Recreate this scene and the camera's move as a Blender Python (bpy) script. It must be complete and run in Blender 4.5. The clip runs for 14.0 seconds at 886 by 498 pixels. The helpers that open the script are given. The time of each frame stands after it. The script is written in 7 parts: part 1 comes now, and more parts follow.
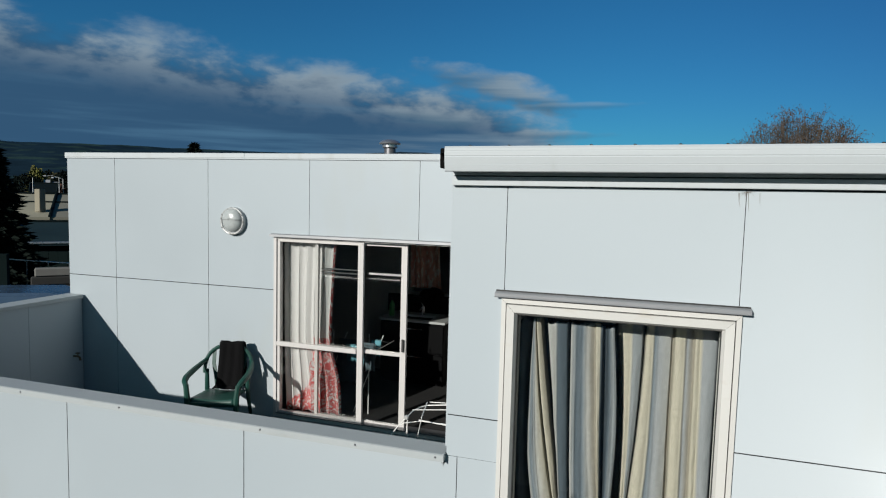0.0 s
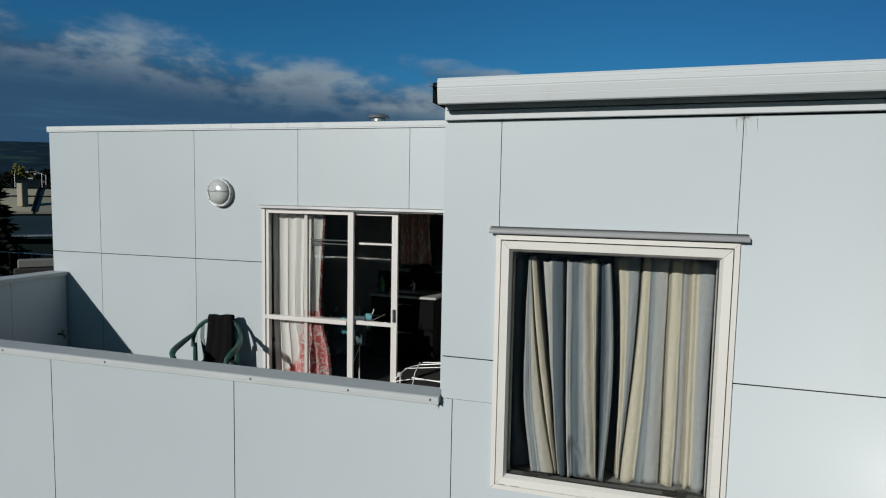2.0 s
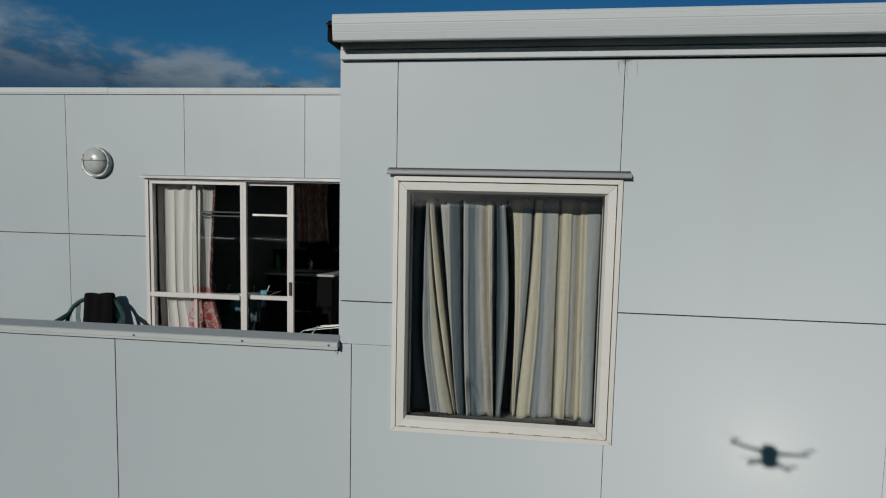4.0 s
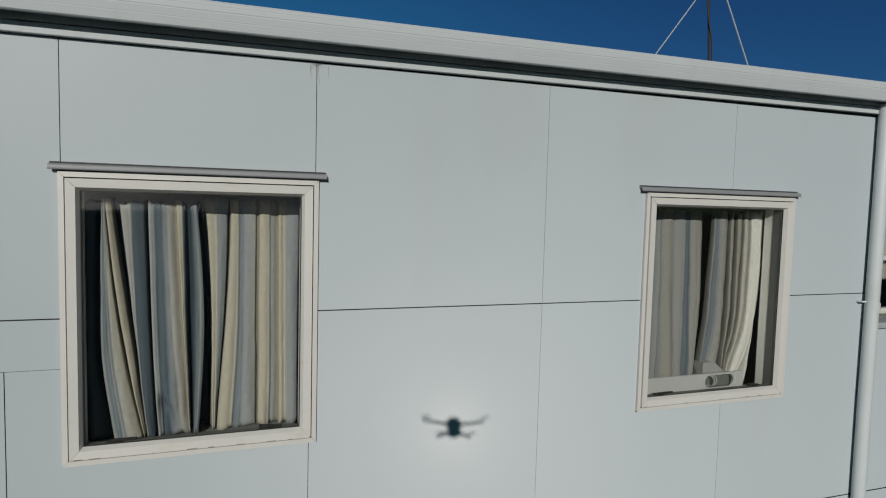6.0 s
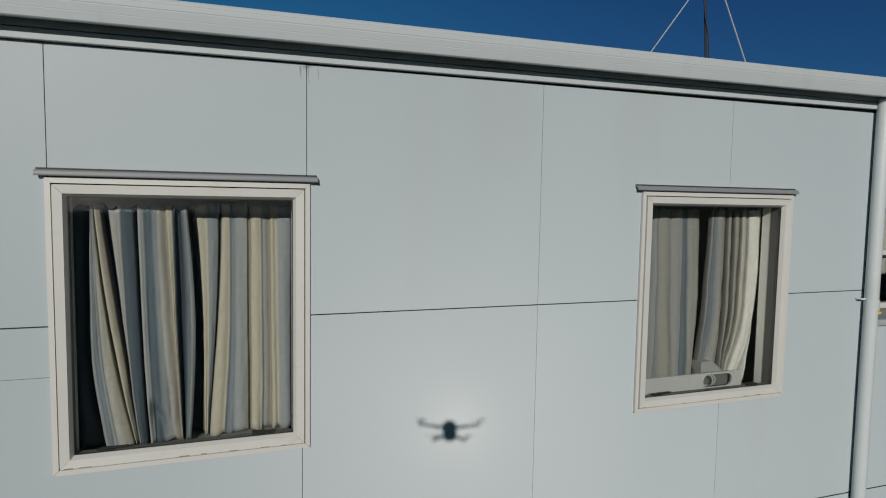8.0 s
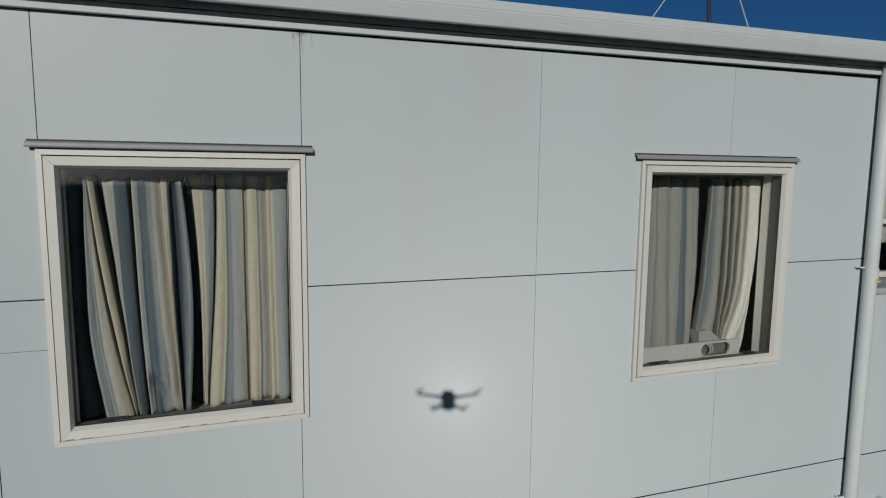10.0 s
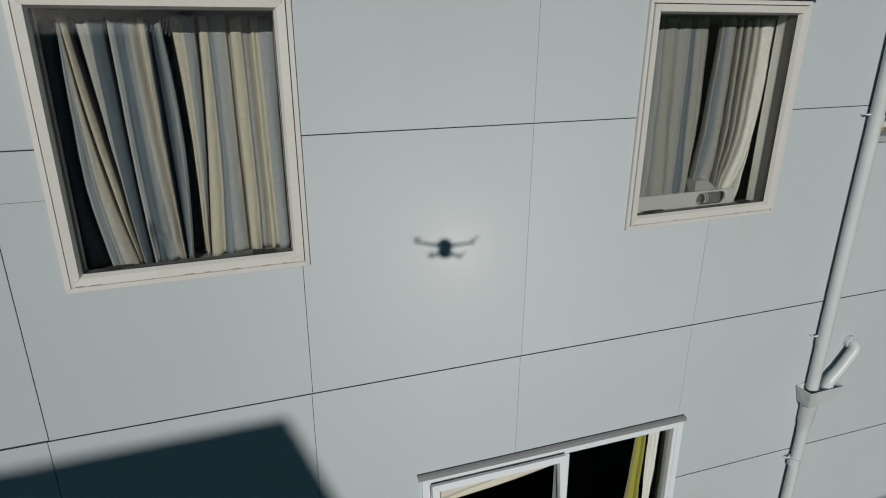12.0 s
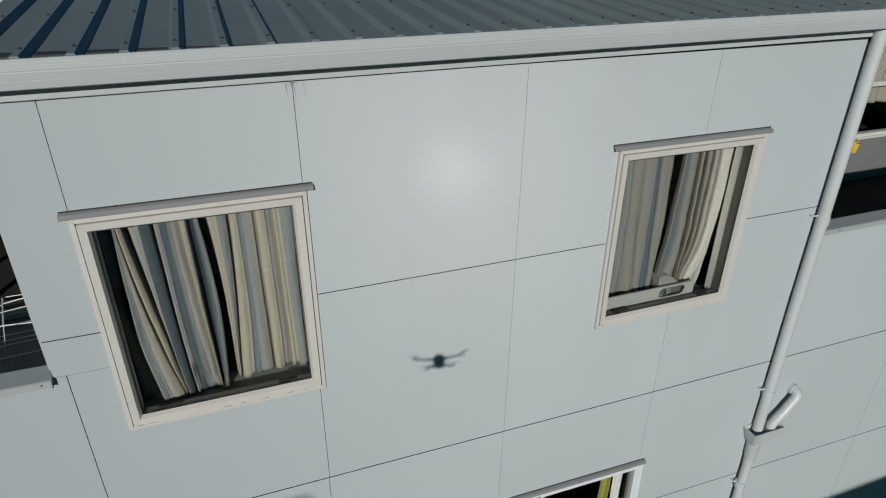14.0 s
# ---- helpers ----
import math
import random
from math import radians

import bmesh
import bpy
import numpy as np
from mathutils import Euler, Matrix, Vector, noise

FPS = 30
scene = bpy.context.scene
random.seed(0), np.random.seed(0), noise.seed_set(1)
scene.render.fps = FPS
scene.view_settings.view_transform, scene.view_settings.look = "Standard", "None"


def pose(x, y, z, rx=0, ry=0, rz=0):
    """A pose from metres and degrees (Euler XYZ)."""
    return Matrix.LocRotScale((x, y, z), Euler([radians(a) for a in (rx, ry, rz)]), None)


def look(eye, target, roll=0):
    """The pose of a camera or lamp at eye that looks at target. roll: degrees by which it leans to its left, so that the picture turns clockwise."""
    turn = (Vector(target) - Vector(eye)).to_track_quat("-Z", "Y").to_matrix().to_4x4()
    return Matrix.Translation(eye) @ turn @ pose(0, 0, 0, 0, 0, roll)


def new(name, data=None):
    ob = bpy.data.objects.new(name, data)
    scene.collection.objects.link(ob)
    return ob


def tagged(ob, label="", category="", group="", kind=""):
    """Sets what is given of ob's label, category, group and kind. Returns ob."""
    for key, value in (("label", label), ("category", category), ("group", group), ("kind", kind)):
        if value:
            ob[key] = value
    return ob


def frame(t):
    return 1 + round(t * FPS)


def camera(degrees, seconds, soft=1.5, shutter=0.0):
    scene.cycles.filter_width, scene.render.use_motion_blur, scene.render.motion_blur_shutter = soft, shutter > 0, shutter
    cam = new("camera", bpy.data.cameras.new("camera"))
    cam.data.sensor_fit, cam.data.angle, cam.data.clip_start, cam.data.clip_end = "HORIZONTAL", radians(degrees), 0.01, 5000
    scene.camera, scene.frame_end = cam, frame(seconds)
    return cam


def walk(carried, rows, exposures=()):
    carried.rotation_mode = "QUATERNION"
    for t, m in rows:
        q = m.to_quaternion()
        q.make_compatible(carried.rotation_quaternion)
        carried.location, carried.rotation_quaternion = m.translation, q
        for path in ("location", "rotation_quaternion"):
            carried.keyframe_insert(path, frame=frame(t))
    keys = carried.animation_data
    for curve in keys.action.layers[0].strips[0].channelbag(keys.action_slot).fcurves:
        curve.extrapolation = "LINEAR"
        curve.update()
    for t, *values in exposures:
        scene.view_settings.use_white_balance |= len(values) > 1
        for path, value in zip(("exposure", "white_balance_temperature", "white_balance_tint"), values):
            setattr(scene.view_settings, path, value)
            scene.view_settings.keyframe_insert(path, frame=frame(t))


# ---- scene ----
# ---- camera ----
cam = camera(70.91, 14.0, soft=1.15)
PATH = [
    (0, (-0.424, -2.894, 5.273), (-1.022, -0.993, 5.109), 1.5),
    (0.5, (-0.436, -2.903, 5.289), (-0.998, -0.991, 5.12), 1.3),
    (1, (-0.446, -2.887, 5.299), (-1.009, -0.976, 5.126), 1.1),
    (1.1, (-0.444, -2.879, 5.288), (-1.009, -0.968, 5.112), 1.0),
    (1.3, (-0.449, -2.89, 5.138), (-1.012, -0.978, 4.965), 1.2),
    (1.5, (-0.45, -2.873, 5.072), (-1.014, -0.962, 4.899), 1.1),
    (2, (-0.451, -2.87, 4.983), (-1.013, -0.958, 4.811), 1.1),
    (2.2, (-0.44, -2.859, 4.894), (-1.003, -0.948, 4.715), 0.9),
    (3.3, (-0.443, -2.885, 4.745), (-0.96, -0.955, 4.57), 1.15),
    (4.3, (-0.437, -2.895, 4.718), (-0.559, -0.906, 4.546), 1.4),
    (4.5, (-0.441, -2.898, 4.716), (-0.474, -0.905, 4.551), 1.6),
    (4.7, (-0.439, -2.897, 4.722), (-0.252, -0.913, 4.559), 1.7),
    (5, (-0.431, -2.903, 4.719), (-0.018, -0.953, 4.565), 1.9),
    (5.2, (-0.412, -2.913, 4.728), (0.158, -1.002, 4.574), 1.9),
    (5.3, (-0.409, -2.915, 4.719), (0.211, -1.02, 4.572), 1.8),
    (5.5, (-0.409, -2.92, 4.712), (0.265, -1.042, 4.57), 1.7),
    (6, (-0.416, -2.907, 4.707), (0.26, -1.03, 4.567), 1.5),
    (6.5, (-0.411, -2.905, 4.71), (0.265, -1.028, 4.567), 1.3),
    (7, (-0.396, -2.897, 4.717), (0.282, -1.022, 4.569), 1.1),
    (7.5, (-0.384, -2.89, 4.724), (0.292, -1.013, 4.574), 1.0),
    (9.8, (-0.349, -2.881, 4.757), (0.318, -1.005, 4.567), 0.7),
    (10, (-0.354, -2.876, 4.724), (0.317, -1.008, 4.484), 0.6),
    (10.5, (-0.349, -2.857, 4.718), (0.324, -0.997, 4.419), 0.5),
    (11, (-0.35, -2.877, 4.69), (0.314, -1.041, 4.256), 0.3),
    (11.5, (-0.354, -2.891, 4.693), (0.303, -1.074, 4.174), 0.3),
    (12, (-0.343, -2.875, 4.69), (0.3, -1.11, 4.003), 0.3),
    (12.5, (-0.354, -2.88, 4.674), (0.27, -1.171, 3.843), 0.3),
    (13, (-0.361, -2.907, 4.656), (0.244, -1.249, 3.717), 0.2),
    (13.3, (-0.359, -2.916, 4.667), (0.247, -1.255, 3.733), 0.1),
    (13.5, (-0.361, -2.903, 4.843), (0.25, -1.244, 3.907), 0.2),
    (13.6, (-0.355, -2.918, 5.014), (0.255, -1.251, 4.093), 0.0),
    (13.8, (-0.352, -2.924, 5.417), (0.262, -1.255, 4.502), 0.2),
    (13.9, (-0.352, -2.922, 5.591), (0.265, -1.255, 4.674), 0.2),
    (14, (-0.347, -2.914, 5.958), (0.272, -1.249, 5.040), 0.4),
]
EXPOSURES = [(0, 0.49, 6400, 10), (0.5, 0.33, 6400, 10), (1.1, 0.29, 6400, 10), (2.1, 0.28, 6420, 10), (3.2, 0.0, 6460, 10), (4.3, -0.20, 6500, 10), (9.8, -0.26, 6500, 10),
             (10.8, -0.27, 6500, 10), (12.0, -0.31, 6500, 10), (12.6, -0.30, 6500, 10), (13.0, -0.22, 6500, 10), (13.5, -0.15, 6500, 10), (14, -0.20, 6500, 10)]
walk(cam, [(t, look(eye, target, roll)) for t, eye, target, roll in PATH], EXPOSURES)

# ---- world and sun ----
SUN_AZ, SUN_EL = 21.3, 20.0          # the light travels this far to the right of +y, and down
TO_SUN = (-math.sin(radians(SUN_AZ)) * math.cos(radians(SUN_EL)), -math.cos(radians(SUN_AZ)) * math.cos(radians(SUN_EL)), math.sin(radians(SUN_EL)))
world = bpy.data.worlds.new("world")
scene.world = world
world.use_nodes = True
wn, wl = world.node_tree.nodes, world.node_tree.links
wn.clear()


def wnode(kind, **values):
    n = wn.new(kind)
    for key, value in values.items():
        n.inputs[key].default_value = value
    return n


def wmath(op, a, b=None, c=None, clamp=False):
    n = wn.new("ShaderNodeMath")
    n.operation, n.use_clamp = op, clamp
    for i, v in enumerate((a, b, c)):
        if v is None:
            continue
        if isinstance(v, (int, float)):
            n.inputs[i].default_value = v
        else:
            wl.new(v, n.inputs[i])
    return n.outputs[0]


def wmix(fac, a, b):
    n = wn.new("ShaderNodeMix")
    n.data_type = "RGBA"
    for i, v in ((0, fac), (6, a), (7, b)):
        if isinstance(v, (float, tuple)):
            n.inputs[i].default_value = v
        else:
            wl.new(v, n.inputs[i])
    return n.outputs[2]


def wrange(v, a, b, c=0.0, d=1.0):
    n = wn.new("ShaderNodeMapRange")
    n.interpolation_type = "SMOOTHSTEP"
    wl.new(v, n.inputs[0])
    for i, k in zip((1, 2, 3, 4), (a, b, c, d)):
        n.inputs[i].default_value = k
    return n.outputs[0]


sky = wn.new("ShaderNodeTexSky")
sky.sky_type = "NISHITA"
sky.sun_disc = False
sky.sun_elevation, sky.sun_rotation = radians(SUN_EL), radians(180 + SUN_AZ)
sky.air_density, sky.dust_density, sky.ozone_density = 1.0, 0.15, 3.0
deep = wn.new("ShaderNodeMix")
deep.data_type, deep.blend_type = "RGBA", "MULTIPLY"
deep.inputs[0].default_value = 1.0
wl.new(sky.outputs[0], deep.inputs[6])
deep.inputs[7].default_value = (0.100, 0.375, 0.530, 1)
coord = wn.new("ShaderNodeTexCoord")
sep = wn.new("ShaderNodeSeparateXYZ")
wl.new(coord.outputs["Generated"], sep.inputs[0])
dx, dy, dz = sep.outputs
azim = wmath("ARCTAN2", dx, dy)          # 0 along +y, to the right positive
elev = wmath("ARCSINE", dz)
plane = wn.new("ShaderNodeCombineXYZ")   # cloud deck: drawn out along the horizon
wl.new(wmath("MULTIPLY", azim, 4.6), plane.inputs[0])
wl.new(wmath("MULTIPLY", elev, 10.0), plane.inputs[1])
puffs = wnode("ShaderNodeTexNoise", Scale=1.9, Detail=7.0, Roughness=0.54, Distortion=0.12)
wl.new(plane.outputs[0], puffs.inputs["Vector"])
streaks_at = wn.new("ShaderNodeCombineXYZ")
wl.new(wmath("MULTIPLY", azim, 1.6), streaks_at.inputs[0])
wl.new(wmath("MULTIPLY", elev, 26.0), streaks_at.inputs[1])
streaks = wnode("ShaderNodeTexNoise", Scale=1.6, Detail=5.0, Roughness=0.5)
wl.new(streaks_at.outputs[0], streaks.inputs["Vector"])
# the bank's upper edge falls from left to right
edge = wmath("SUBTRACT", wmath("MULTIPLY_ADD", wmath("ADD", azim, 0.52), -0.085, 0.200), wrange(azim, -0.30, 0.22, 0.0, 0.20))
depth = wmath("SUBTRACT", edge, elev)
ragged = wmath("ADD", depth, wmath("MULTIPLY_ADD", puffs.outputs[0], 0.15, -0.088))
cover = wrange(ragged, -0.024, 0.034)
crown = wmath("MULTIPLY", wrange(ragged, 0.080, 0.010), wrange(puffs.outputs[0], 0.38, 0.60))
bank = wmix(crown, (0.28, 0.76, 1.44, 1), (2.2, 2.8, 3.25, 1))
bank = wmix(wmath("MULTIPLY", wrange(streaks.outputs[0], 0.46, 0.70), wmath("MULTIPLY", wrange(elev, 0.19, 0.06), 0.55)), bank, (0.80, 1.8, 2.8, 1))
bank = wmix(wmath("MULTIPLY", wrange(elev, 0.12, 0.05), wrange(azim, -0.55, -0.15)), bank, wmix(wrange(streaks.outputs[0], 0.42, 0.62), (0.60, 1.5, 2.55, 1), (2.3, 3.0, 3.5, 1)))
darker = wn.new("ShaderNodeMix")         # the blue deepens away from the cloud bank
darker.data_type, darker.blend_type = "RGBA", "MULTIPLY"
wl.new(wrange(azim, -0.15, 0.75), darker.inputs[0])
wl.new(deep.outputs[2], darker.inputs[6])
darker.inputs[7].default_value = (0.78, 0.58, 0.72, 1)
hazy = wn.new("ShaderNodeMix")           # paler, greyer air on the sunward side
hazy.data_type, hazy.blend_type = "RGBA", "MULTIPLY"
wl.new(wrange(dy, 0.25, -0.35), hazy.inputs[0])
wl.new(darker.outputs[2], hazy.inputs[6])
hazy.inputs[7].default_value = (3.1, 1.75, 0.90, 1)
both = wmix(cover, hazy.outputs[2], bank)


def wisp(under, az, el, long, thick, fall, full, lit=(2.5, 3.05, 3.4, 1), shade=(0.55, 1.15, 1.75, 1)):
    """A loose cloud of its own at a bearing and height, drawn out along a falling line: pale above, grey beneath."""
    u = wmath("MULTIPLY", wmath("SUBTRACT", azim, az), 1 / long)
    v = wmath("MULTIPLY", wmath("ADD", wmath("SUBTRACT", elev, el), wmath("MULTIPLY", wmath("SUBTRACT", azim, az), fall)), 1 / thick)
    mass = wmath("SUBTRACT", 1.0, wmath("ADD", wmath("MULTIPLY", u, u), wmath("MULTIPLY", v, v)))
    mass = wmath("ADD", mass, wmath("MULTIPLY_ADD", puffs.outputs[0], 3.6, -1.75))
    tone = wmix(wrange(wmath("ADD", v, wmath("MULTIPLY_ADD", streaks.outputs[0], 2.0, -1.0)), -0.5, 0.8), shade, lit)
    return wmix(wmath("MULTIPLY", wrange(mass, 0.1, 1.3), full), under, tone)


both = wisp(both, -0.235, 0.175, 0.145, 0.030, 0.22, 0.85)
both = wisp(both, -0.330, 0.128, 0.120, 0.020, 0.05, 0.75)
both = wisp(both, -0.095, 0.146, 0.110, 0.0075, -0.02, 0.35)
both = wisp(both, -0.150, 0.102, 0.120, 0.010, 0.0, 0.55)
back = wn.new("ShaderNodeBackground")
back.inputs[1].default_value = 0.085
wl.new(both, back.inputs[0])
wl.new(back.outputs[0], wn.new("ShaderNodeOutputWorld").inputs[0])

sun = new("sun", bpy.data.lights.new("sun", "SUN"))
sun.data.energy, sun.data.angle, sun.data.color = 3.5, radians(0.53), (1.0, 0.955, 0.88)
sun.matrix_world = pose(0, 0, 30, 90 - SUN_EL, 0, -SUN_AZ)

# ---- materials ----


def surf(name, col, rough=0.5, metal=0.0, var=0.08, scale=2.5, fine=70.0, bump=0.04, each=0.0, stain=None, stain_at=(0.58, 0.75), stain_scale=(1.5, 1.5, 1.5), spec=0.5, chalk=0.0, hot_spot=()):
    """Painted, mineral or metal surface: colour varied at two scales, fine relief, and stains of a second colour."""
    m = bpy.data.materials.new(name)
    m.use_nodes = True
    nt = m.node_tree
    n, l = nt.nodes, nt.links
    b = n["Principled BSDF"]
    b.inputs["Metallic"].default_value = metal
    b.inputs["Specular IOR Level"].default_value = spec
    b.inputs["Diffuse Roughness"].default_value = chalk
    tc = n.new("ShaderNodeTexCoord")

    def noise_at(s, detail=4.0, vec=None):
        t = n.new("ShaderNodeTexNoise")
        t.inputs["Scale"].default_value, t.inputs["Detail"].default_value = s, detail
        l.new(vec or tc.outputs["Object"], t.inputs["Vector"])
        return t.outputs[0]

    def mixed(fac, a, c):
        x = n.new("ShaderNodeMix")
        x.data_type = "RGBA"
        for i, v in ((0, fac), (6, a), (7, c)):
            if isinstance(v, tuple):
                x.inputs[i].default_value = (*v[:3], 1)
            else:
                l.new(v, x.inputs[i])
        return x.outputs[2]

    big, small = noise_at(scale), noise_at(fine, 2.0)
    dark = tuple(c * (1 - var) for c in col)
    light = tuple(min(1, c * (1 + var)) for c in col)
    tone = n.new("ShaderNodeMath")
    tone.operation = "MULTIPLY_ADD"
    l.new(small, tone.inputs[0])
    tone.inputs[1].default_value = 0.35
    l.new(big, tone.inputs[2])
    ramp = n.new("ShaderNodeMapRange")
    l.new(tone.outputs[0], ramp.inputs[0])
    ramp.inputs[1].default_value, ramp.inputs[2].default_value = 0.35, 1.0
    out = mixed(ramp.outputs[0], dark, light)
    if each:
        info = n.new("ShaderNodeObjectInfo")
        hv = n.new("ShaderNodeHueSaturation")
        ev = n.new("ShaderNodeMapRange")
        l.new(info.outputs["Random"], ev.inputs[0])
        ev.inputs[3].default_value, ev.inputs[4].default_value = 1 - each, 1 + each
        l.new(ev.outputs[0], hv.inputs["Value"])
        l.new(out, hv.inputs["Color"])
        out = hv.outputs[0]
    if stain:
        mp = n.new("ShaderNodeMapping")
        mp.inputs["Scale"].default_value = stain_scale
        l.new(tc.outputs["Object"], mp.inputs[0])
        s = noise_at(1.0, 6.0, mp.outputs[0])
        r = n.new("ShaderNodeMapRange")
        l.new(s, r.inputs[0])
        r.inputs[1].default_value, r.inputs[2].default_value = stain_at
        out = mixed(r.outputs[0], out, stain)
    l.new(out, b.inputs["Base Color"])
    rr = n.new("ShaderNodeMapRange")
    l.new(big, rr.inputs[0])
    rr.inputs[1].default_value, rr.inputs[2].default_value = 0.3, 0.7
    rr.inputs[3].default_value, rr.inputs[4].default_value = max(0.02, rough - 0.06), min(1, rough + 0.06)
    l.new(rr.outputs[0], b.inputs["Roughness"])
    if bump:
        bp = n.new("ShaderNodeBump")
        bp.inputs["Strength"].default_value, bp.inputs["Distance"].default_value = bump, 0.01
        l.new(small, bp.inputs["Height"])
        l.new(bp.outputs[0], b.inputs["Normal"])
    shader = b.outputs[0]
    for share, blur in hot_spot:            # sun highlight put into the material: glossy lobes, normal fixed on the sun
        hot_lobe, add = n.new("ShaderNodeBsdfGlossy"), n.new("ShaderNodeMixShader")
        hot_lobe.inputs["Roughness"].default_value = blur
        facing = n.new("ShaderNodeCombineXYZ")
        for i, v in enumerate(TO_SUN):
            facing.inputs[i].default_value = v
        l.new(facing.outputs[0], hot_lobe.inputs["Normal"])
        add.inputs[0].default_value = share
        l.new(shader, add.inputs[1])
        l.new(hot_lobe.outputs[0], add.inputs[2])
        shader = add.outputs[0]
    if hot_spot:
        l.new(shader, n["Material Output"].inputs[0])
    return m


def glass(name, shine_ior=1.75):
    """The outer face of a clear pane: see-through, with the mirror of polished glass. Its other faces take the plain clear one."""
    m = bpy.data.materials.new(name)
    m.use_nodes = True
    n, l = m.node_tree.nodes, m.node_tree.links
    n.clear()
    clear = n.new("ShaderNodeBsdfTransparent")
    clear.inputs[0].default_value = (0.93, 0.95, 0.945, 1)
    out = n.new("ShaderNodeOutputMaterial")
    if not shine_ior:
        clear.inputs[0].default_value = (1, 1, 1, 1)
        l.new(clear.outputs[0], out.inputs[0])
        return m
    shine, mix, fr = n.new("ShaderNodeBsdfGlossy"), n.new("ShaderNodeMixShader"), n.new("ShaderNodeFresnel")
    shine.inputs["Roughness"].default_value = 0.0
    fr.inputs[0].default_value = shine_ior
    l.new(fr.outputs[0], mix.inputs[0])
    l.new(clear.outputs[0], mix.inputs[1])
    l.new(shine.outputs[0], mix.inputs[2])
    l.new(mix.outputs[0], out.inputs[0])
    return m


# the glow opposite the sun is put into this paint by sun-fixed lobes
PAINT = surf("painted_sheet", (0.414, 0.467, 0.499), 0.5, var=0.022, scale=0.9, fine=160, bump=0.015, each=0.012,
             stain=(0.40, 0.43, 0.425), stain_at=(0.60, 0.85), stain_scale=(1.2, 1.2, 0.5), chalk=0.5, hot_spot=((0.0007, 0.19), (0.035, 0.49)))
JOINT = surf("joint_shadow", (0.035, 0.04, 0.042), 0.8, var=0.2)
CAP = surf("cap_flashing", (0.345, 0.375, 0.385), 0.5, var=0.05, scale=3, fine=90, bump=0.02, stain=(0.31, 0.315, 0.30), stain_at=(0.6, 0.8), stain_scale=(3, 8, 8))
FASCIA = surf("fascia_steel", (0.455, 0.490, 0.508), 0.62, var=0.03, scale=2, fine=120, bump=0.02, stain=(0.41, 0.43, 0.43), stain_at=(0.55, 0.80), stain_scale=(7, 7, 1.5), spec=0.3)
DARK_GAP = surf("eave_soffit", (0.46, 0.49, 0.50), 0.8, var=0.2)
CREAM = surf("cream_aluminium", (0.565, 0.56, 0.535), 0.38, var=0.03, scale=3, fine=120, bump=0.01, stain=(0.50, 0.46, 0.40), stain_at=(0.60, 0.90), stain_scale=(9, 9, 20))
WHITE = surf("white_aluminium", (0.70, 0.75, 0.80), 0.35, var=0.02, scale=3, bump=0.01)
BEAD = surf("glazing_bead", (0.33, 0.33, 0.325), 0.5, var=0.05)
SILL = surf("sill_paint", (0.26, 0.265, 0.26), 0.5, var=0.1, scale=6)
DOORFRAME = surf("ivory_aluminium", (0.53, 0.515, 0.50), 0.38, var=0.03, scale=3, fine=120, bump=0.01)
INNER = surf("grey_inner_frame", (0.13, 0.135, 0.13), 0.6, var=0.1)
RUBBER = surf("black_rubber", (0.02, 0.02, 0.02), 0.6, var=0.2)
HOOD = surf("head_flashing", (0.25, 0.258, 0.27), 0.45, metal=0.1, var=0.05, scale=4)
PANE, PANE_EDGE = glass("window_glass"), glass("window_glass_edge", 0)
ROOFING = surf("long_run_steel", (0.150, 0.187, 0.191), 0.55, var=0.06, scale=1.5, fine=60, bump=0.02, stain=(0.175, 0.22, 0.22), stain_at=(0.5, 0.8), stain_scale=(6, 0.8, 1))
PVC = surf("grey_pvc", (0.53, 0.575, 0.59), 0.4, var=0.03, scale=4, stain=(0.42, 0.44, 0.43), stain_at=(0.6, 0.8), stain_scale=(4, 4, 2))
ROOM = surf("room_plaster", (0.32, 0.31, 0.29), 0.9, var=0.06)
CARPET = surf("dark_carpet", (0.019, 0.018, 0.018), 0.95, var=0.2, fine=300, bump=0.2)
CONCRETE = surf("balcony_membrane", (0.085, 0.09, 0.095), 0.8, var=0.12, scale=3, fine=120, bump=0.1)
STEEL = surf("galvanised_steel", (0.55, 0.56, 0.57), 0.32, metal=0.85, var=0.12, scale=9)
STEEL_DARK = surf("dull_steel", (0.20, 0.20, 0.21), 0.45, metal=0.7, var=0.15, scale=9)

# ---- mesh helpers ----


def mesh_of(name, bm, material, smooth=False):
    me = bpy.data.meshes.new(name)
    bm.normal_update()
    bm.to_mesh(me)
    bm.free()
    for m in (material if isinstance(material, (list, tuple)) else [material]):
        me.materials.append(m)
    if smooth:
        me.polygons.foreach_set("use_smooth", [True] * len(me.polygons))
        me.set_sharp_from_angle(angle=radians(38))
    return me


def part(name, bm, material, parent=None, label="", smooth=False):
    """Links a bmesh as one mesh object under a thing or a part."""
    ob = new(name, mesh_of(name, bm, material, smooth))
    if material is PANE:
        ob.data.materials.append(PANE_EDGE)
        for p in ob.data.polygons:
            p.material_index = 0 if p.normal.y < -0.5 else 1
    if parent:
        ob.parent = parent
        ob.matrix_parent_inverse = Matrix.Translation(-full_place(parent))
    return tagged(ob, label)


def full_place(ob):
    return Vector(ob.location) if ob.type == "EMPTY" else Vector()


def thing(name, at, label="", category="", group="", kind=""):
    ob = new(name)
    ob.location, ob.empty_display_size = at, 0.1
    return tagged(ob, label, category, group, kind)


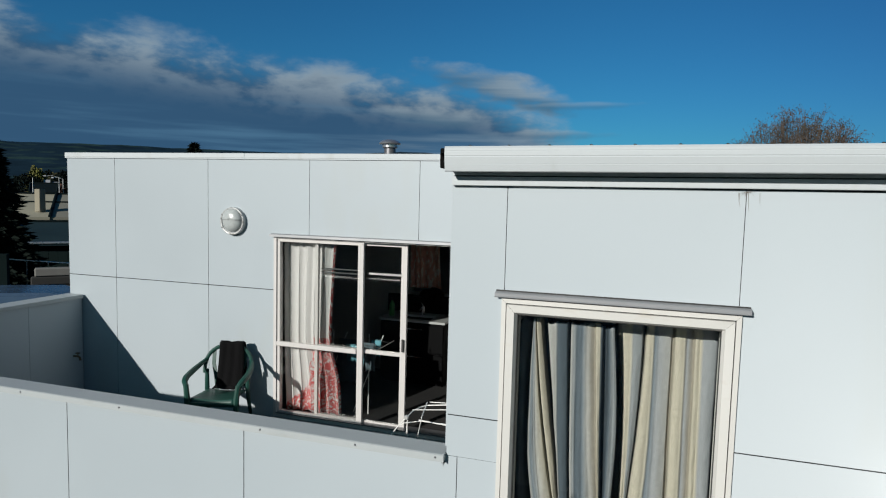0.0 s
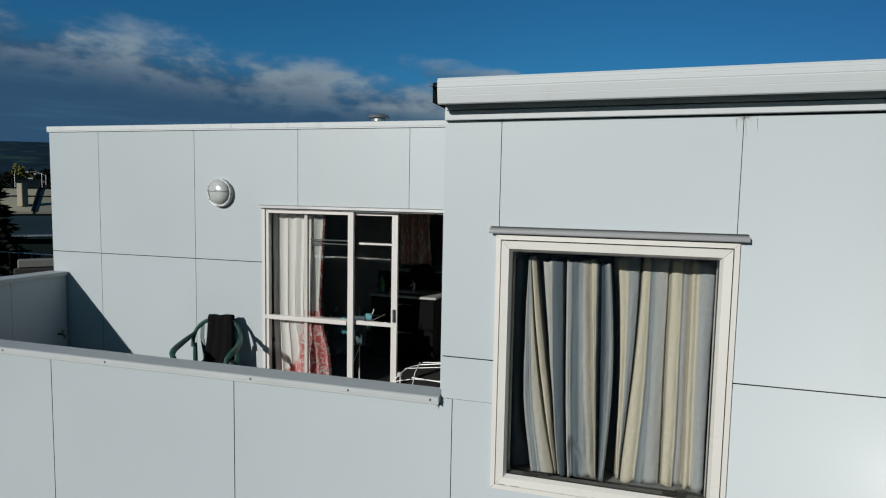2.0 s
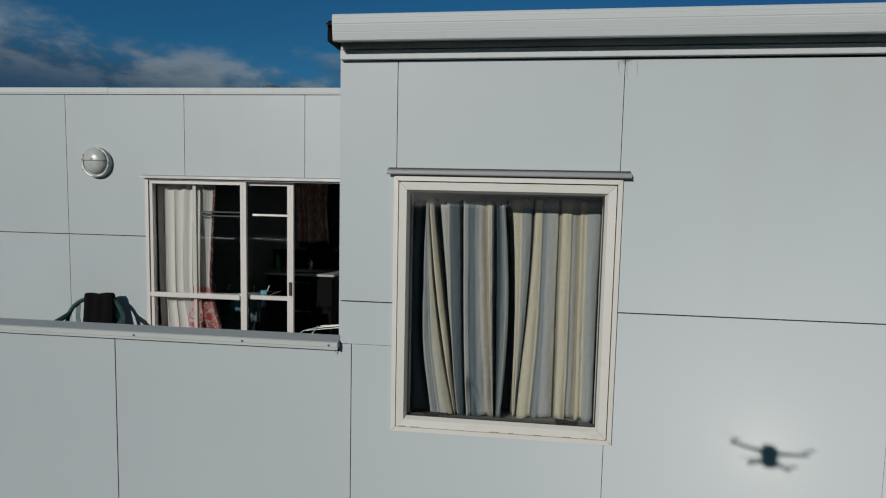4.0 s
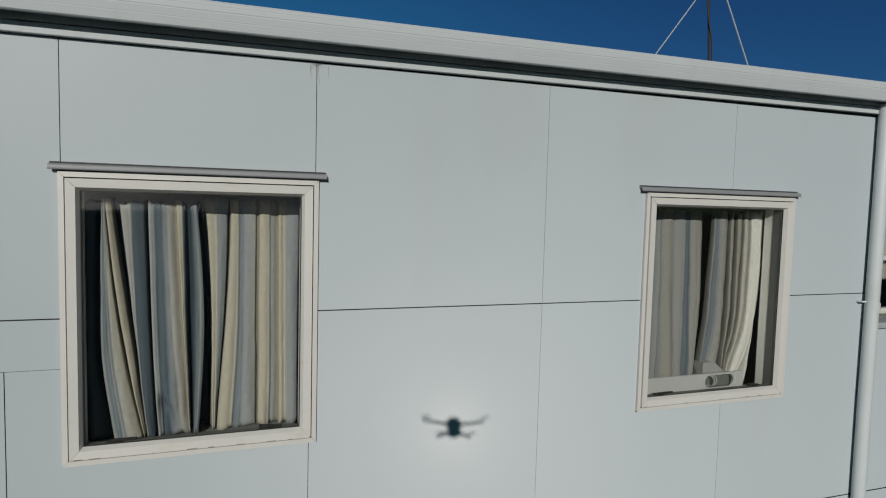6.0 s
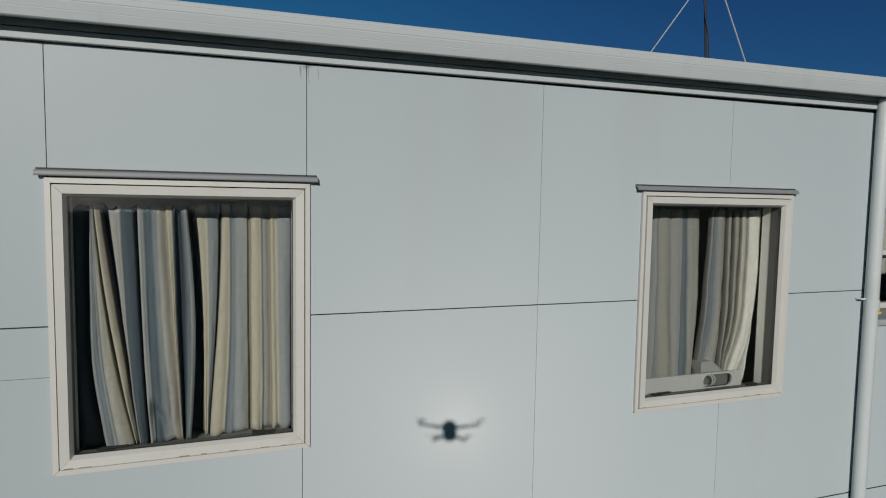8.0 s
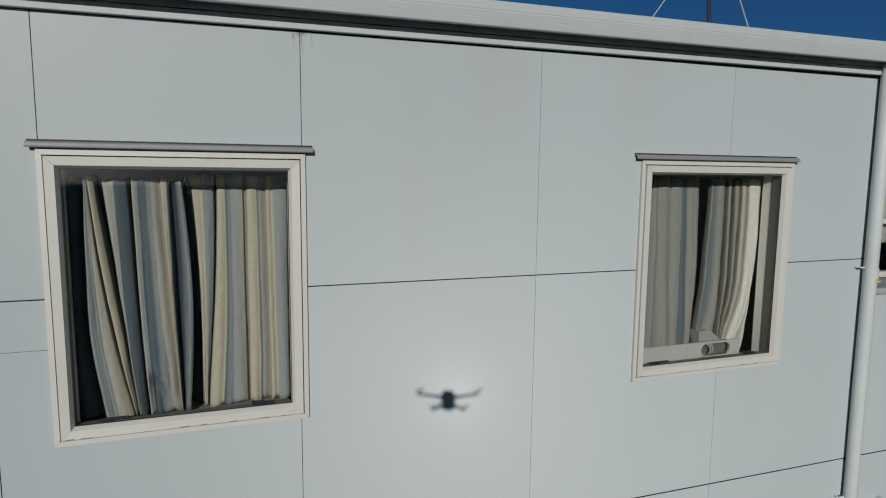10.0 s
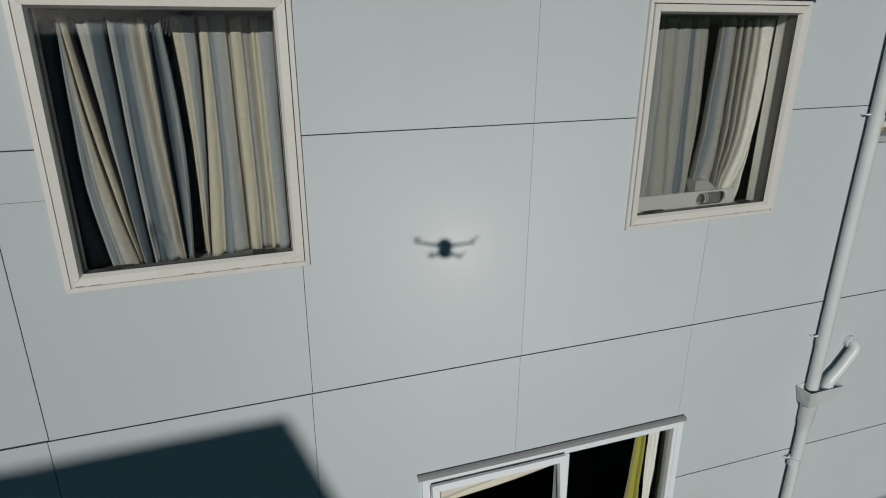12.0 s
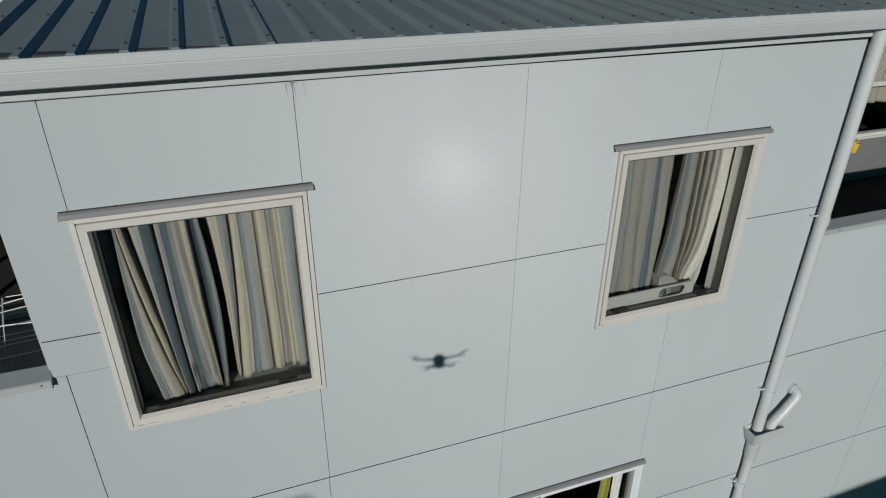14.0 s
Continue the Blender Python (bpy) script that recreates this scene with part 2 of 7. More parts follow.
def box(bm, x0, x1, y0, y1, z0, z1, bevel=0.0, turn=None):
    r = bmesh.ops.create_cube(bm, size=1.0)["verts"]
    for v in r:
        v.co = Vector(((x0 + x1) / 2 + v.co.x * (x1 - x0), (y0 + y1) / 2 + v.co.y * (y1 - y0), (z0 + z1) / 2 + v.co.z * (z1 - z0)))
    if bevel:
        es = list({e for v in r for e in v.link_edges})
        r = bmesh.ops.bevel(bm, geom=es, offset=bevel, segments=1, affect="EDGES")["verts"]
    if turn is not None:
        bmesh.ops.transform(bm, matrix=turn, verts=list({v for v in r if v.is_valid}))
    return bm


def tube(bm, pts, r, seg=10, closed=False, caps=True):
    """A round bar swept along points; r may be one radius or one for each point."""
    pts = [Vector(p) for p in pts]
    k = len(pts)
    rs = r if isinstance(r, (list, tuple)) else [r] * k
    rings, side = [], None
    for i, p in enumerate(pts):
        a = pts[(i - 1) % k] if (closed or i) else p
        b = pts[(i + 1) % k] if (closed or i < k - 1) else p
        d = (b - a).normalized()
        if side is None:
            side = d.orthogonal().normalized()
        side = (side - d * side.dot(d)).normalized()
        up = d.cross(side)
        rings.append([bm.verts.new(p + rs[i] * (math.cos(t) * side + math.sin(t) * up)) for t in (2 * math.pi * j / seg for j in range(seg))])
    for i in range(k if closed else k - 1):
        A, B = rings[i], rings[(i + 1) % k]
        for j in range(seg):
            bm.faces.new((A[j], A[(j + 1) % seg], B[(j + 1) % seg], B[j]))
    if caps and not closed:
        bm.faces.new(rings[0][::-1])
        bm.faces.new(rings[-1])
    return bm


def lathe(bm, profile, at=(0, 0, 0), seg=24, axis="z"):
    """Turns (radius, height) rows round an axis."""
    at = Vector(at)
    rings = []
    for r, h in profile:
        ring = []
        for j in range(seg):
            t = 2 * math.pi * j / seg
            c, s = r * math.cos(t), r * math.sin(t)
            ring.append(bm.verts.new(at + (Vector((c, s, h)) if axis == "z" else Vector((c, h, s)))))
        rings.append(ring)
    for A, B in zip(rings, rings[1:]):
        for j in range(seg):
            bm.faces.new((A[j], A[(j + 1) % seg], B[(j + 1) % seg], B[j]))
    bm.faces.new(rings[0][::-1])
    bm.faces.new(rings[-1])
    return bm


def sheet(bm, outline, y0, y1, bevel=0.002, matrix=None):
    """A flat sheet cut to an outline of (x, z) corners, from y0 (front) to y1."""
    front = [bm.verts.new((x, y0, z)) for x, z in outline]
    behind = [bm.verts.new((x, y1, z)) for x, z in outline]
    area = sum(a[0] * b[1] - b[0] * a[1] for a, b in zip(outline, outline[1:] + outline[:1]))
    k = len(outline)
    f1 = bm.faces.new(front if area > 0 else front[::-1])
    bm.faces.new(behind[::-1] if area > 0 else behind)
    for i in range(k):
        j = (i + 1) % k
        q = (front[i], behind[i], behind[j], front[j])
        bm.faces.new(q if area > 0 else q[::-1])
    bmesh.ops.recalc_face_normals(bm, faces=bm.faces[:])
    if bevel:
        bmesh.ops.bevel(bm, geom=list(f1.edges), offset=bevel, segments=1, affect="EDGES")
    if matrix:
        bmesh.ops.transform(bm, matrix=matrix, verts=bm.verts[:])
    return bm


def holed(bm, x0, x1, z0, z1, y0, y1, holes=()):
    """A solid wall along x with rectangular openings (x0, x1, z0, z1) right through it."""
    xs = sorted({x0, x1, *(h[0] for h in holes), *(h[1] for h in holes)})
    for a, b in zip(xs, xs[1:]):
        m = (a + b) / 2
        cuts = sorted((h[2], h[3]) for h in holes if h[0] < m < h[1])
        z = z0
        for c, d in cuts + [(z1, z1)]:
            if c - z > 1e-4:
                box(bm, a, b, y0, y1, z, c)
            z = d
    return bm


def ring(bm, x0, x1, z0, z1, w, y0, y1, gap=0.0006, slope=0.0):
    """Four mitred frame members round an opening; w is their width, y0 the front. slope: how far the inner edge lies back."""
    o = [(x0, z0), (x1, z0), (x1, z1), (x0, z1)]
    i = [(x0 + w, z0 + w), (x1 - w, z0 + w), (x1 - w, z1 - w), (x0 + w, z1 - w)]
    for k in range(4):
        j = (k + 1) % 4
        d = Vector((o[j][0] - o[k][0], o[j][1] - o[k][1])).normalized() * gap
        pts = [(o[k][0] + d.x, o[k][1] + d.y, y0), (o[j][0] - d.x, o[j][1] - d.y, y0), (i[j][0] - d.x, i[j][1] - d.y, y0 + slope), (i[k][0] + d.x, i[k][1] + d.y, y0 + slope)]
        f = [bm.verts.new((x, y, z)) for x, z, y in pts]
        g = [bm.verts.new((x, y1, z)) for x, z, y in pts]
        bm.faces.new(f)
        bm.faces.new(g[::-1])
        for a in range(4):
            c = (a + 1) % 4
            bm.faces.new((f[a], g[a], g[c], f[c]))
    bmesh.ops.recalc_face_normals(bm, faces=bm.faces[:])
    return bm


B = bmesh.new

# ---- ground ----
GRASS = surf("lawn", (0.055, 0.075, 0.03), 0.9, var=0.3, scale=0.3, fine=8, bump=0.2, stain=(0.10, 0.09, 0.05), stain_at=(0.5, 0.75), stain_scale=(0.05, 0.05, 0.05))
DROP = -0.9                              # the yard lies lower than the land round it


def land(x, y):
    out = max(-11.0 - x, x - 13.0, -21.0 - y, y - 7.5, 0.0)
    f = min(1.0, out / 3.0)
    return DROP * (1 - f * f * (3 - 2 * f))


bm = B()
ticks = [-2500, -1200, -500, -200, -90, -50, -34] + list(range(-26, 25)) + [34, 50, 90, 200, 500, 1200, 2500]
grid_ = [[bm.verts.new((x, y, land(x, y))) for x in ticks] for y in ticks]
for P, Q in zip(grid_, grid_[1:]):
    for i in range(len(ticks) - 1):
        bm.faces.new((P[i], P[i + 1], Q[i + 1], Q[i]))
tagged(part("ground", bm, GRASS, label="grassy ground reaching to the hills"), kind="structure")

# ---- the levels of the building ----
TOP, MID, LOW, LOW2, LOW3, FOOT = 5.335, 4.2, 2.853, 1.600, 0.24, -0.88
LEFT, RIGHT = -1.29, 3.70
W1 = (-1.031, 0.013, 3.577, 4.804)      # window openings: x0, x1, z0, z1
W2 = (1.830, 2.934, 3.557, 4.808)
W3 = (0.585, 2.495, 1.022, 2.110)
GAP, GROUND_GAP, UPRIGHT, FINE = 0.0052, 0.0075, 0.0026, 0.0013        # level joints, upright ones, and those filled
THIN = (1.2, 1.194, 2.446)


THIN_X = {Vector((x, 0)).x for x in THIN}


def cut(outline, wide=1.0):
    """Draws a rectilinear outline in by half the joint."""
    k = len(outline)
    area = sum(a[0] * b[1] - b[0] * a[1] for a, b in zip(outline, outline[1:] + outline[:1]))
    s = 1 if area > 0 else -1
    out = []
    for i in range(k):
        p, q, r = (Vector(outline[(i + d) % k]) for d in (-1, 0, 1))
        n1, n2 = (q - p).normalized(), (r - q).normalized()
        n1, n2 = Vector((-n1.y, n1.x)) * s, Vector((-n2.y, n2.x)) * s
        g1, g2 = ((GROUND_GAP if q.y < 3.0 else FINE if abs(q.y - 3.99) < 0.001 else GAP) if abs(e.x - q.x) > 1e-4 else FINE if q.x in THIN_X else UPRIGHT for e in (p, r))
        out.append(tuple(q + n1 * g1 * wide / 2 + n2 * g2 * wide / 2))
    return out


def rect(x0, x1, z0, z1):
    return [(x0, z0), (x1, z0), (x1, z1), (x0, z1)]


def fit_joints(x, z):
    """Spreads the front's joints a little towards the right, to fit the camera's view."""
    if z == LOW2:
        return x, z + 0.045 - 0.024 * x
    return (x, 4.4 + (z - 4.4) * (1 + 0.0035 * (x + 1.2))) if z in (TOP, LOW, LOW2, LOW3) and x > LEFT else (x, z)


def clad(wall, outlines, y=0.0, thick=0.012, matrix=None, wide=1.0):
    for o in outlines:
        if y == 0.0 and not matrix:
            o = [fit_joints(*p) for p in o]
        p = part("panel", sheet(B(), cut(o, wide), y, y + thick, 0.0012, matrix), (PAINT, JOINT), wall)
        if not matrix:                   # the cut edges are painted dark, for the shade of a deeper joint
            for f in p.data.polygons:
                f.material_index = 1 if abs(f.normal.y) < 0.3 else 0


# the street front: backing wall with the window openings, sheets in front of it
bm = holed(B(), LEFT, RIGHT, DROP, 5.50, 0.013, 0.20, [W1, W2, W3])
wall_front = tagged(part("wall_front", bm, JOINT, label="two-storey front wall clad in pale grey painted sheets"), kind="structure")
C1, C2, C3, C4 = -1.012, 0.0, 1.2, 2.446
front = [
    rect(LEFT, C1 - 0.01, MID, TOP), rect(C1 - 0.01, C2, W1[3], TOP), [(W1[1], MID), (C3, MID), (C3, TOP), (C2, TOP), (C2, W1[3]), (W1[1], W1[3])],
    [(C3, MID), (W2[0], MID), (W2[0], W2[3]), (C4, W2[3]), (C4, TOP), (C3, TOP)],
    [(C4, W2[3]), (W2[1], W2[3]), (W2[1], MID), (3.61, MID), (3.61, TOP), (C4, TOP)],
    rect(LEFT, W1[0], 3.99, MID),
    [(-1.232, LOW), (-0.02, LOW), (-0.02, W1[2]), (W1[0], W1[2]), (W1[0], 3.99), (-1.232, 3.99)],
    [(-0.02, LOW), (C3, LOW), (C3, MID), (W1[1], MID), (W1[1], W1[2]), (-0.02, W1[2])],
    [(C3, LOW), (C4, LOW), (C4, W2[2]), (W2[0], W2[2]), (W2[0], MID), (C3, MID)],
    [(C4, LOW), (3.61, LOW), (3.61, MID), (W2[1], MID), (W2[1], W2[2]), (C4, W2[2])],
    rect(-1.24, -0.025, LOW2, LOW), [(-0.025, LOW2), (W3[0], LOW2), (W3[0], W3[3]), (1.194, W3[3]), (1.194, LOW), (-0.025, LOW)],
    rect(1.194, C4, W3[3], LOW), [(C4, W3[3]), (W3[1], W3[3]), (W3[1], LOW2), (3.61, LOW2), (3.61, LOW), (C4, LOW)],
    rect(-1.24, -0.025, LOW3, LOW2), [(-0.025, LOW3), (1.194, LOW3), (1.194, W3[2]), (W3[0], W3[2]), (W3[0], LOW2), (-0.025, LOW2)],
    rect(1.194, C4, LOW3, W3[2]), [(C4, LOW3), (3.61, LOW3), (3.61, LOW2), (W3[1], LOW2), (W3[1], W3[2]), (C4, W3[2])],
    rect(-1.24, -0.025, FOOT, LOW3), rect(-0.025, 1.194, FOOT, LOW3), rect(1.194, C4, FOOT, LOW3), rect(C4, 3.61, FOOT, LOW3),
]
clad(wall_front, front)
# dirty cobwebs at the heads of two upright joints
WEB = surf("dusty_cobweb", (0.20, 0.18, 0.16), 0.95, var=0.3, scale=30)
for sx, strands, reach in ((0.002, 22, 0.038), (C1 - 0.010, 10, 0.020)):
    rng = random.Random(strands)
    web = thing("cobweb", (sx, -0.002, TOP - 0.004), "dusty brown cobweb at the joint under the eave", "cobweb")
    bm = B()
    for k in range(strands):
        a, r = rng.uniform(-3.14, 0.0), reach * rng.uniform(0.2, 1.0) ** 1.3
        p = Vector((sx + rng.uniform(-0.005, 0.005), -0.003, TOP - 0.004))
        q = p + Vector((math.cos(a) * r, 0.0, math.sin(a) * r * 0.8))
        mid = (p + q) / 2 + Vector((rng.uniform(-1, 1), 0, rng.uniform(-1, 1))) * r * 0.22
        mid.y = q.y = -0.0018
        tube(bm, [p, mid, q], [0.0005, 0.0004, 0.0002], 4)
    if strands > 15:
        for x0_, dx_, ln in ((-0.034, 0.010, 0.060), (-0.030, 0.002, 0.030), (0.048, 0.004, 0.055), (0.004, 0.006, 0.080)):
            tube(bm, [(sx + x0_, -0.0018, TOP - 0.008), (sx + x0_ + dx_ * 0.3, -0.0018, TOP - 0.008 - ln * 0.5), (sx + x0_ + dx_, -0.0018, TOP - 0.008 - ln)], [0.0009, 0.0008, 0.0003], 4)
    part("strands", bm, WEB, web)

# parapet of the left-hand balcony, in the plane of the front, and its lower wall
bm = holed(B(), -6.96, LEFT - 0.003, DROP, 3.985, 0.013, 0.095)
wall_left = tagged(part("wall_parapet_left", bm, JOINT, label="balcony parapet clad in pale grey painted sheets"), kind="structure")
xs = [-6.975, -6.26, -5.01, -3.752, -2.472, -1.232]
clad(wall_left, [rect(a, b, LOW, 3.99) for a, b in zip(xs, xs[1:])], wide=1.7)
xs[-1] = -1.240
clad(wall_left, [rect(a, b, LOW2, LOW) for a, b in zip(xs, xs[1:])] + [rect(a, b, LOW3, LOW2) for a, b in zip(xs, xs[1:])] + [rect(a, b, FOOT, LOW3) for a, b in zip(xs, xs[1:])])
# parapet of the right-hand balcony
bm = holed(B(), RIGHT + 0.003, 12.0, DROP, 3.985, 0.013, 0.095)
wall_right = tagged(part("wall_parapet_right", bm, JOINT, label="balcony parapet clad in pale grey painted sheets"), kind="structure")
xs = [3.61, 5.09, 6.34, 7.59, 8.84, 10.1]
clad(wall_right, [rect(a, b, LOW, 3.99) for a, b in zip(xs, xs[1:])] + [rect(a, b, LOW2, LOW) for a, b in zip(xs, xs[1:])] + [rect(a, b, LOW3, LOW2) for a, b in zip(xs, xs[1:])] + [rect(a, b, FOOT, LOW3) for a, b in zip(xs, xs[1:])])


def capping(name, x0, x1, y0, y1, z, skirt=0.062, screws=(), along="x", metal=None, fall=0.0):
    """A folded metal cap: flat top, skirts down both sides, a small drip fold."""
    t = thing(name, ((x0 + x1) / 2, (y0 + y1) / 2, z - skirt), "white folded metal parapet cap" if metal else "grey folded metal parapet cap fixed with screws", "wall cap", kind="structure")
    bm = B()
    a, b = (y0, y1) if along == "x" else (x0, x1)
    prof = [(a, z - skirt), (a - 0.003, z - skirt - 0.006), (a - 0.002, z - skirt + 0.006), (a - 0.006, z - skirt + 0.008), (a - 0.004, z - 0.004 - fall), (a + 0.003, z - fall), (b - 0.003, z), (b + 0.002, z - 0.005), (b + 0.002, z - skirt)]
    rows = []
    for e in ((x0, x1) if along == "x" else (y0, y1)):
        rows.append([bm.verts.new((e, p, q) if along == "x" else (p, e, q)) for p, q in prof])
    for i in range(len(prof)):
        j = (i + 1) % len(prof)
        bm.faces.new((rows[0][i], rows[0][j], rows[1][j], rows[1][i]))
    bm.faces.new(rows[0])
    bm.faces.new(rows[1][::-1])
    bmesh.ops.recalc_face_normals(bm, faces=bm.faces[:])
    part("cap", bm, metal or CAP, t)
    for x in screws:
        part("screw", lathe(B(), [(0.0055, 0), (0.0055, -0.003), (0.003, -0.005)], (x, y0 - 0.005, z - skirt * 0.55), 8, "y"), STEEL_DARK, t)
    return t


capping("parapet_cap_front", -6.98, -1.292, -0.034, 0.105, 4.007, skirt=0.036, fall=0.003, screws=[-6.45, -5.64, -4.86, -4.083, -3.306, -2.341, -1.772, -1.335])
bm = box(B(), -1.298, -1.2905, -0.036, -0.026, 3.959, 3.966, 0.002)
for x, d in ((-1.301, 0.040), (-1.308, 0.022), (-1.296, 0.028)):
    tube(bm, [(x, -0.0012, 3.966), (x - 0.002, -0.0012, 3.966 - d * 0.6), (x - 0.004, -0.0012, 3.966 - d)], [0.0018, 0.0012, 0.0004], 4)
part("sealant", bm, RUBBER, wall_left, "black sealant run out under the cap")
capping("parapet_cap_side", -6.985, -6.745, 0.107, 2.86, 4.004, skirt=0.040, along="y")
capping("parapet_cap_right", 3.70, 12.0, -0.034, 0.105, 4.007, skirt=0.036, fall=0.003, screws=[3.85, 4.5, 5.15, 5.8])

# left return parapet, balcony floor, recessed wall with the sliding door
bm = B()
box(bm, -6.96, -6.79, 0.097, 2.885, DROP, 3.985)
wall_return = tagged(part("wall_return", bm, JOINT, label="side parapet of the balcony clad in painted sheets"), kind="structure")
M = Matrix.Translation((-6.775, 0, 0)) @ Matrix.Rotation(radians(90), 4, "Z")
clad(wall_return, [rect(0.11, 1.02, 2.78, 3.98), rect(1.02, 2.18, 2.78, 3.98), rect(2.18, 2.872, 2.78, 3.98)], 0.0, 0.012, M)
bm = B()
box(bm, -6.785, LEFT - 0.01, 0.097, 2.885, 2.55, 2.79)
tagged(part("floor_balcony_left", bm, CONCRETE, label="grey balcony floor"), kind="structure")
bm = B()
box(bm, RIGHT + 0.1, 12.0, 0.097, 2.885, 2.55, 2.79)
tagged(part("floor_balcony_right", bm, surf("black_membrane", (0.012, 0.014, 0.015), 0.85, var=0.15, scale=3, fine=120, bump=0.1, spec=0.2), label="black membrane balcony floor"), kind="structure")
YB = 2.885
DOOR = (-4.125, -2.02, 2.86, 4.835)
bm = holed(B(), -6.96, LEFT, DROP, 5.642, YB + 0.013, YB + 0.16, [DOOR])
wall_back = tagged(part("wall_recessed", bm, JOINT, label="recessed balcony wall clad in pale grey painted sheets"), kind="structure")
J, ZJ, ZT = [-6.975, -6.262, -4.972, -3.715, -2.498, LEFT - 0.005], 4.24, 5.647
clad(wall_back, [rect(J[0], J[1], ZJ, ZT), rect(J[1], J[2], ZJ, ZT), rect(J[0], J[1], 2.78, ZJ), rect(J[1], J[2], 2.78, ZJ),
                 [(J[2], ZJ), (DOOR[0], ZJ), (DOOR[0], DOOR[3]), (J[3], DOOR[3]), (J[3], ZT), (J[2], ZT)], rect(J[2], DOOR[0], 2.78, ZJ),
                 rect(J[3], J[4], DOOR[3], ZT), rect(J[4], J[5], DOOR[3], ZT), rect(DOOR[1], J[5], 2.78, DOOR[3])], YB, wide=1.5)
capping("parapet_cap_recessed", -6.99, -4.497, YB - 0.012, YB + 0.19, 5.695, skirt=0.058, metal=FASCIA)
capping("parapet_cap_recessed", -4.494, LEFT - 0.012, YB - 0.011, YB + 0.19, 5.694, skirt=0.058, metal=FASCIA)
# sides and back of both blocks
bm = B()
box(bm, LEFT, LEFT + 0.2, 0.201, 7.0, DROP, 5.50)
box(bm, LEFT - 0.01, LEFT, 0.014, YB - 0.002, 4.03, 5.50)
tagged(part("wall_side_left", bm, PAINT, label="painted side wall of the upper block"), kind="structure")
bm = B()
box(bm, RIGHT - 0.2, RIGHT, 0.201, 7.0, DROP, 5.50)
tagged(part("wall_side_right", bm, PAINT, label="painted side wall of the upper block"), kind="structure")
bm = B()
box(bm, LEFT + 0.201, RIGHT - 0.201, 6.8, 7.0, DROP, 5.50)
box(bm, -6.96, LEFT - 0.001, 6.8, 7.0, DROP, 5.60)
box(bm, -6.96, -6.80, YB + 0.161, 6.799, DROP, 5.60)
tagged(part("wall_rear", bm, PAINT, label="painted rear wall"), kind="structure")
# recessed wall of the right-hand balcony with a window
RW = (7.35, 9.9, 3.44, 4.80)
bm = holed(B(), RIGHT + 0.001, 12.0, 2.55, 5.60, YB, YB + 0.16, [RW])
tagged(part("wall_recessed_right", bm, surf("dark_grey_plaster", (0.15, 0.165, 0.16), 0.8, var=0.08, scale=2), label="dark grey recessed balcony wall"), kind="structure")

# floors and ceilings inside
bm = B()
box(bm, LEFT + 0.201, RIGHT - 0.201, 0.201, 6.799, 2.55, 2.75)
box(bm, -6.799, LEFT - 0.02, YB + 0.161, 6.799, 2.65, 2.85)
box(bm, RIGHT, 12.0, YB + 0.161, 6.8, 2.65, 2.85)
tagged(part("floor_upper", bm, CARPET, label="dark carpeted upper floor"), kind="structure")
bm = B()
box(bm, LEFT + 0.201, RIGHT - 0.201, 0.201, 6.799, DROP, 0.06)
tagged(part("floor_lower", bm, CARPET, label="dark carpeted lower floor"), kind="structure")
bm = B()
box(bm, LEFT + 0.201, RIGHT - 0.201, 0.201, 6.799, 5.15, 5.25)
box(bm, -6.799, LEFT - 0.001, YB + 0.161, 6.799, 5.2, 5.3)
box(bm, RIGHT, 12.0, YB + 0.161, 6.8, 5.2, 5.3)
tagged(part("ceiling", bm, ROOM, label="plaster ceiling"), kind="structure")
bm = B()
box(bm, 0.95, 1.05, 0.201, 6.799, 2.751, 5.149)
tagged(part("wall_partition", bm, ROOM, label="plain plaster partition"), kind="structure")
bm = B()
box(bm, 11.9, 12.0, 0.1, 6.8, DROP, 5.6)
box(bm, RIGHT, 12.0, 6.81, 6.95, DROP, 5.6)
tagged(part("wall_far_right", bm, PAINT, label="painted end wall"), kind="structure")

# flat roof over the recessed block
bm = B()
box(bm, -6.80, LEFT - 0.004, YB + 0.2, 6.799, 5.42, 5.50)
box(bm, RIGHT + 0.05, 12.0, YB + 0.001, 6.799, 5.601, 5.68)
tagged(part("roof_flat", bm, CONCRETE, label="flat membrane roof behind the parapet"), kind="structure")

# fascia, eave and trim along the upper block
eave = thing("eave", (1.2, -0.06, 5.33), "pale steel fascia gutter over a dark eave gap", "fascia", kind="structure")
prof = [(-0.02, 5.424), (-0.090, 5.411), (-0.099, 5.408), (-0.121, 5.406), (-0.126, 5.410), (-0.1325, 5.440), (-0.1322, 5.4425), (-0.1332, 5.445), (-0.138, 5.472), (-0.1362, 5.476), (-0.138, 5.480), (-0.1382, 5.497), (-0.1376, 5.4995), (-0.1384, 5.502), (-0.138, 5.512), (-0.128, 5.522), (-0.100, 5.520), (-0.095, 5.500), (-0.02, 5.500)]
bm = B()
rows = [[bm.verts.new((x, p, q)) for p, q in prof] for x in (LEFT - 0.006, 3.80)]
for i in range(len(prof)):
    j = (i + 1) % len(prof)
    bm.faces.new((rows[0][i], rows[0][j], rows[1][j], rows[1][i]))
bm.faces.new(rows[0])
bm.faces.new(rows[1][::-1])
bmesh.ops.recalc_face_normals(bm, faces=bm.faces[:])
# shear that fits the eave line to the camera's view
EAVE_SHEAR = Matrix(((1, 0, 0, 0), (0, 1, 0, 0), (0.0070, 0, 1, -0.0028), (0, 0, 0, 1)))
bmesh.ops.transform(bm, matrix=EAVE_SHEAR, verts=bm.verts[:])
part("fascia", bm, FASCIA, eave)
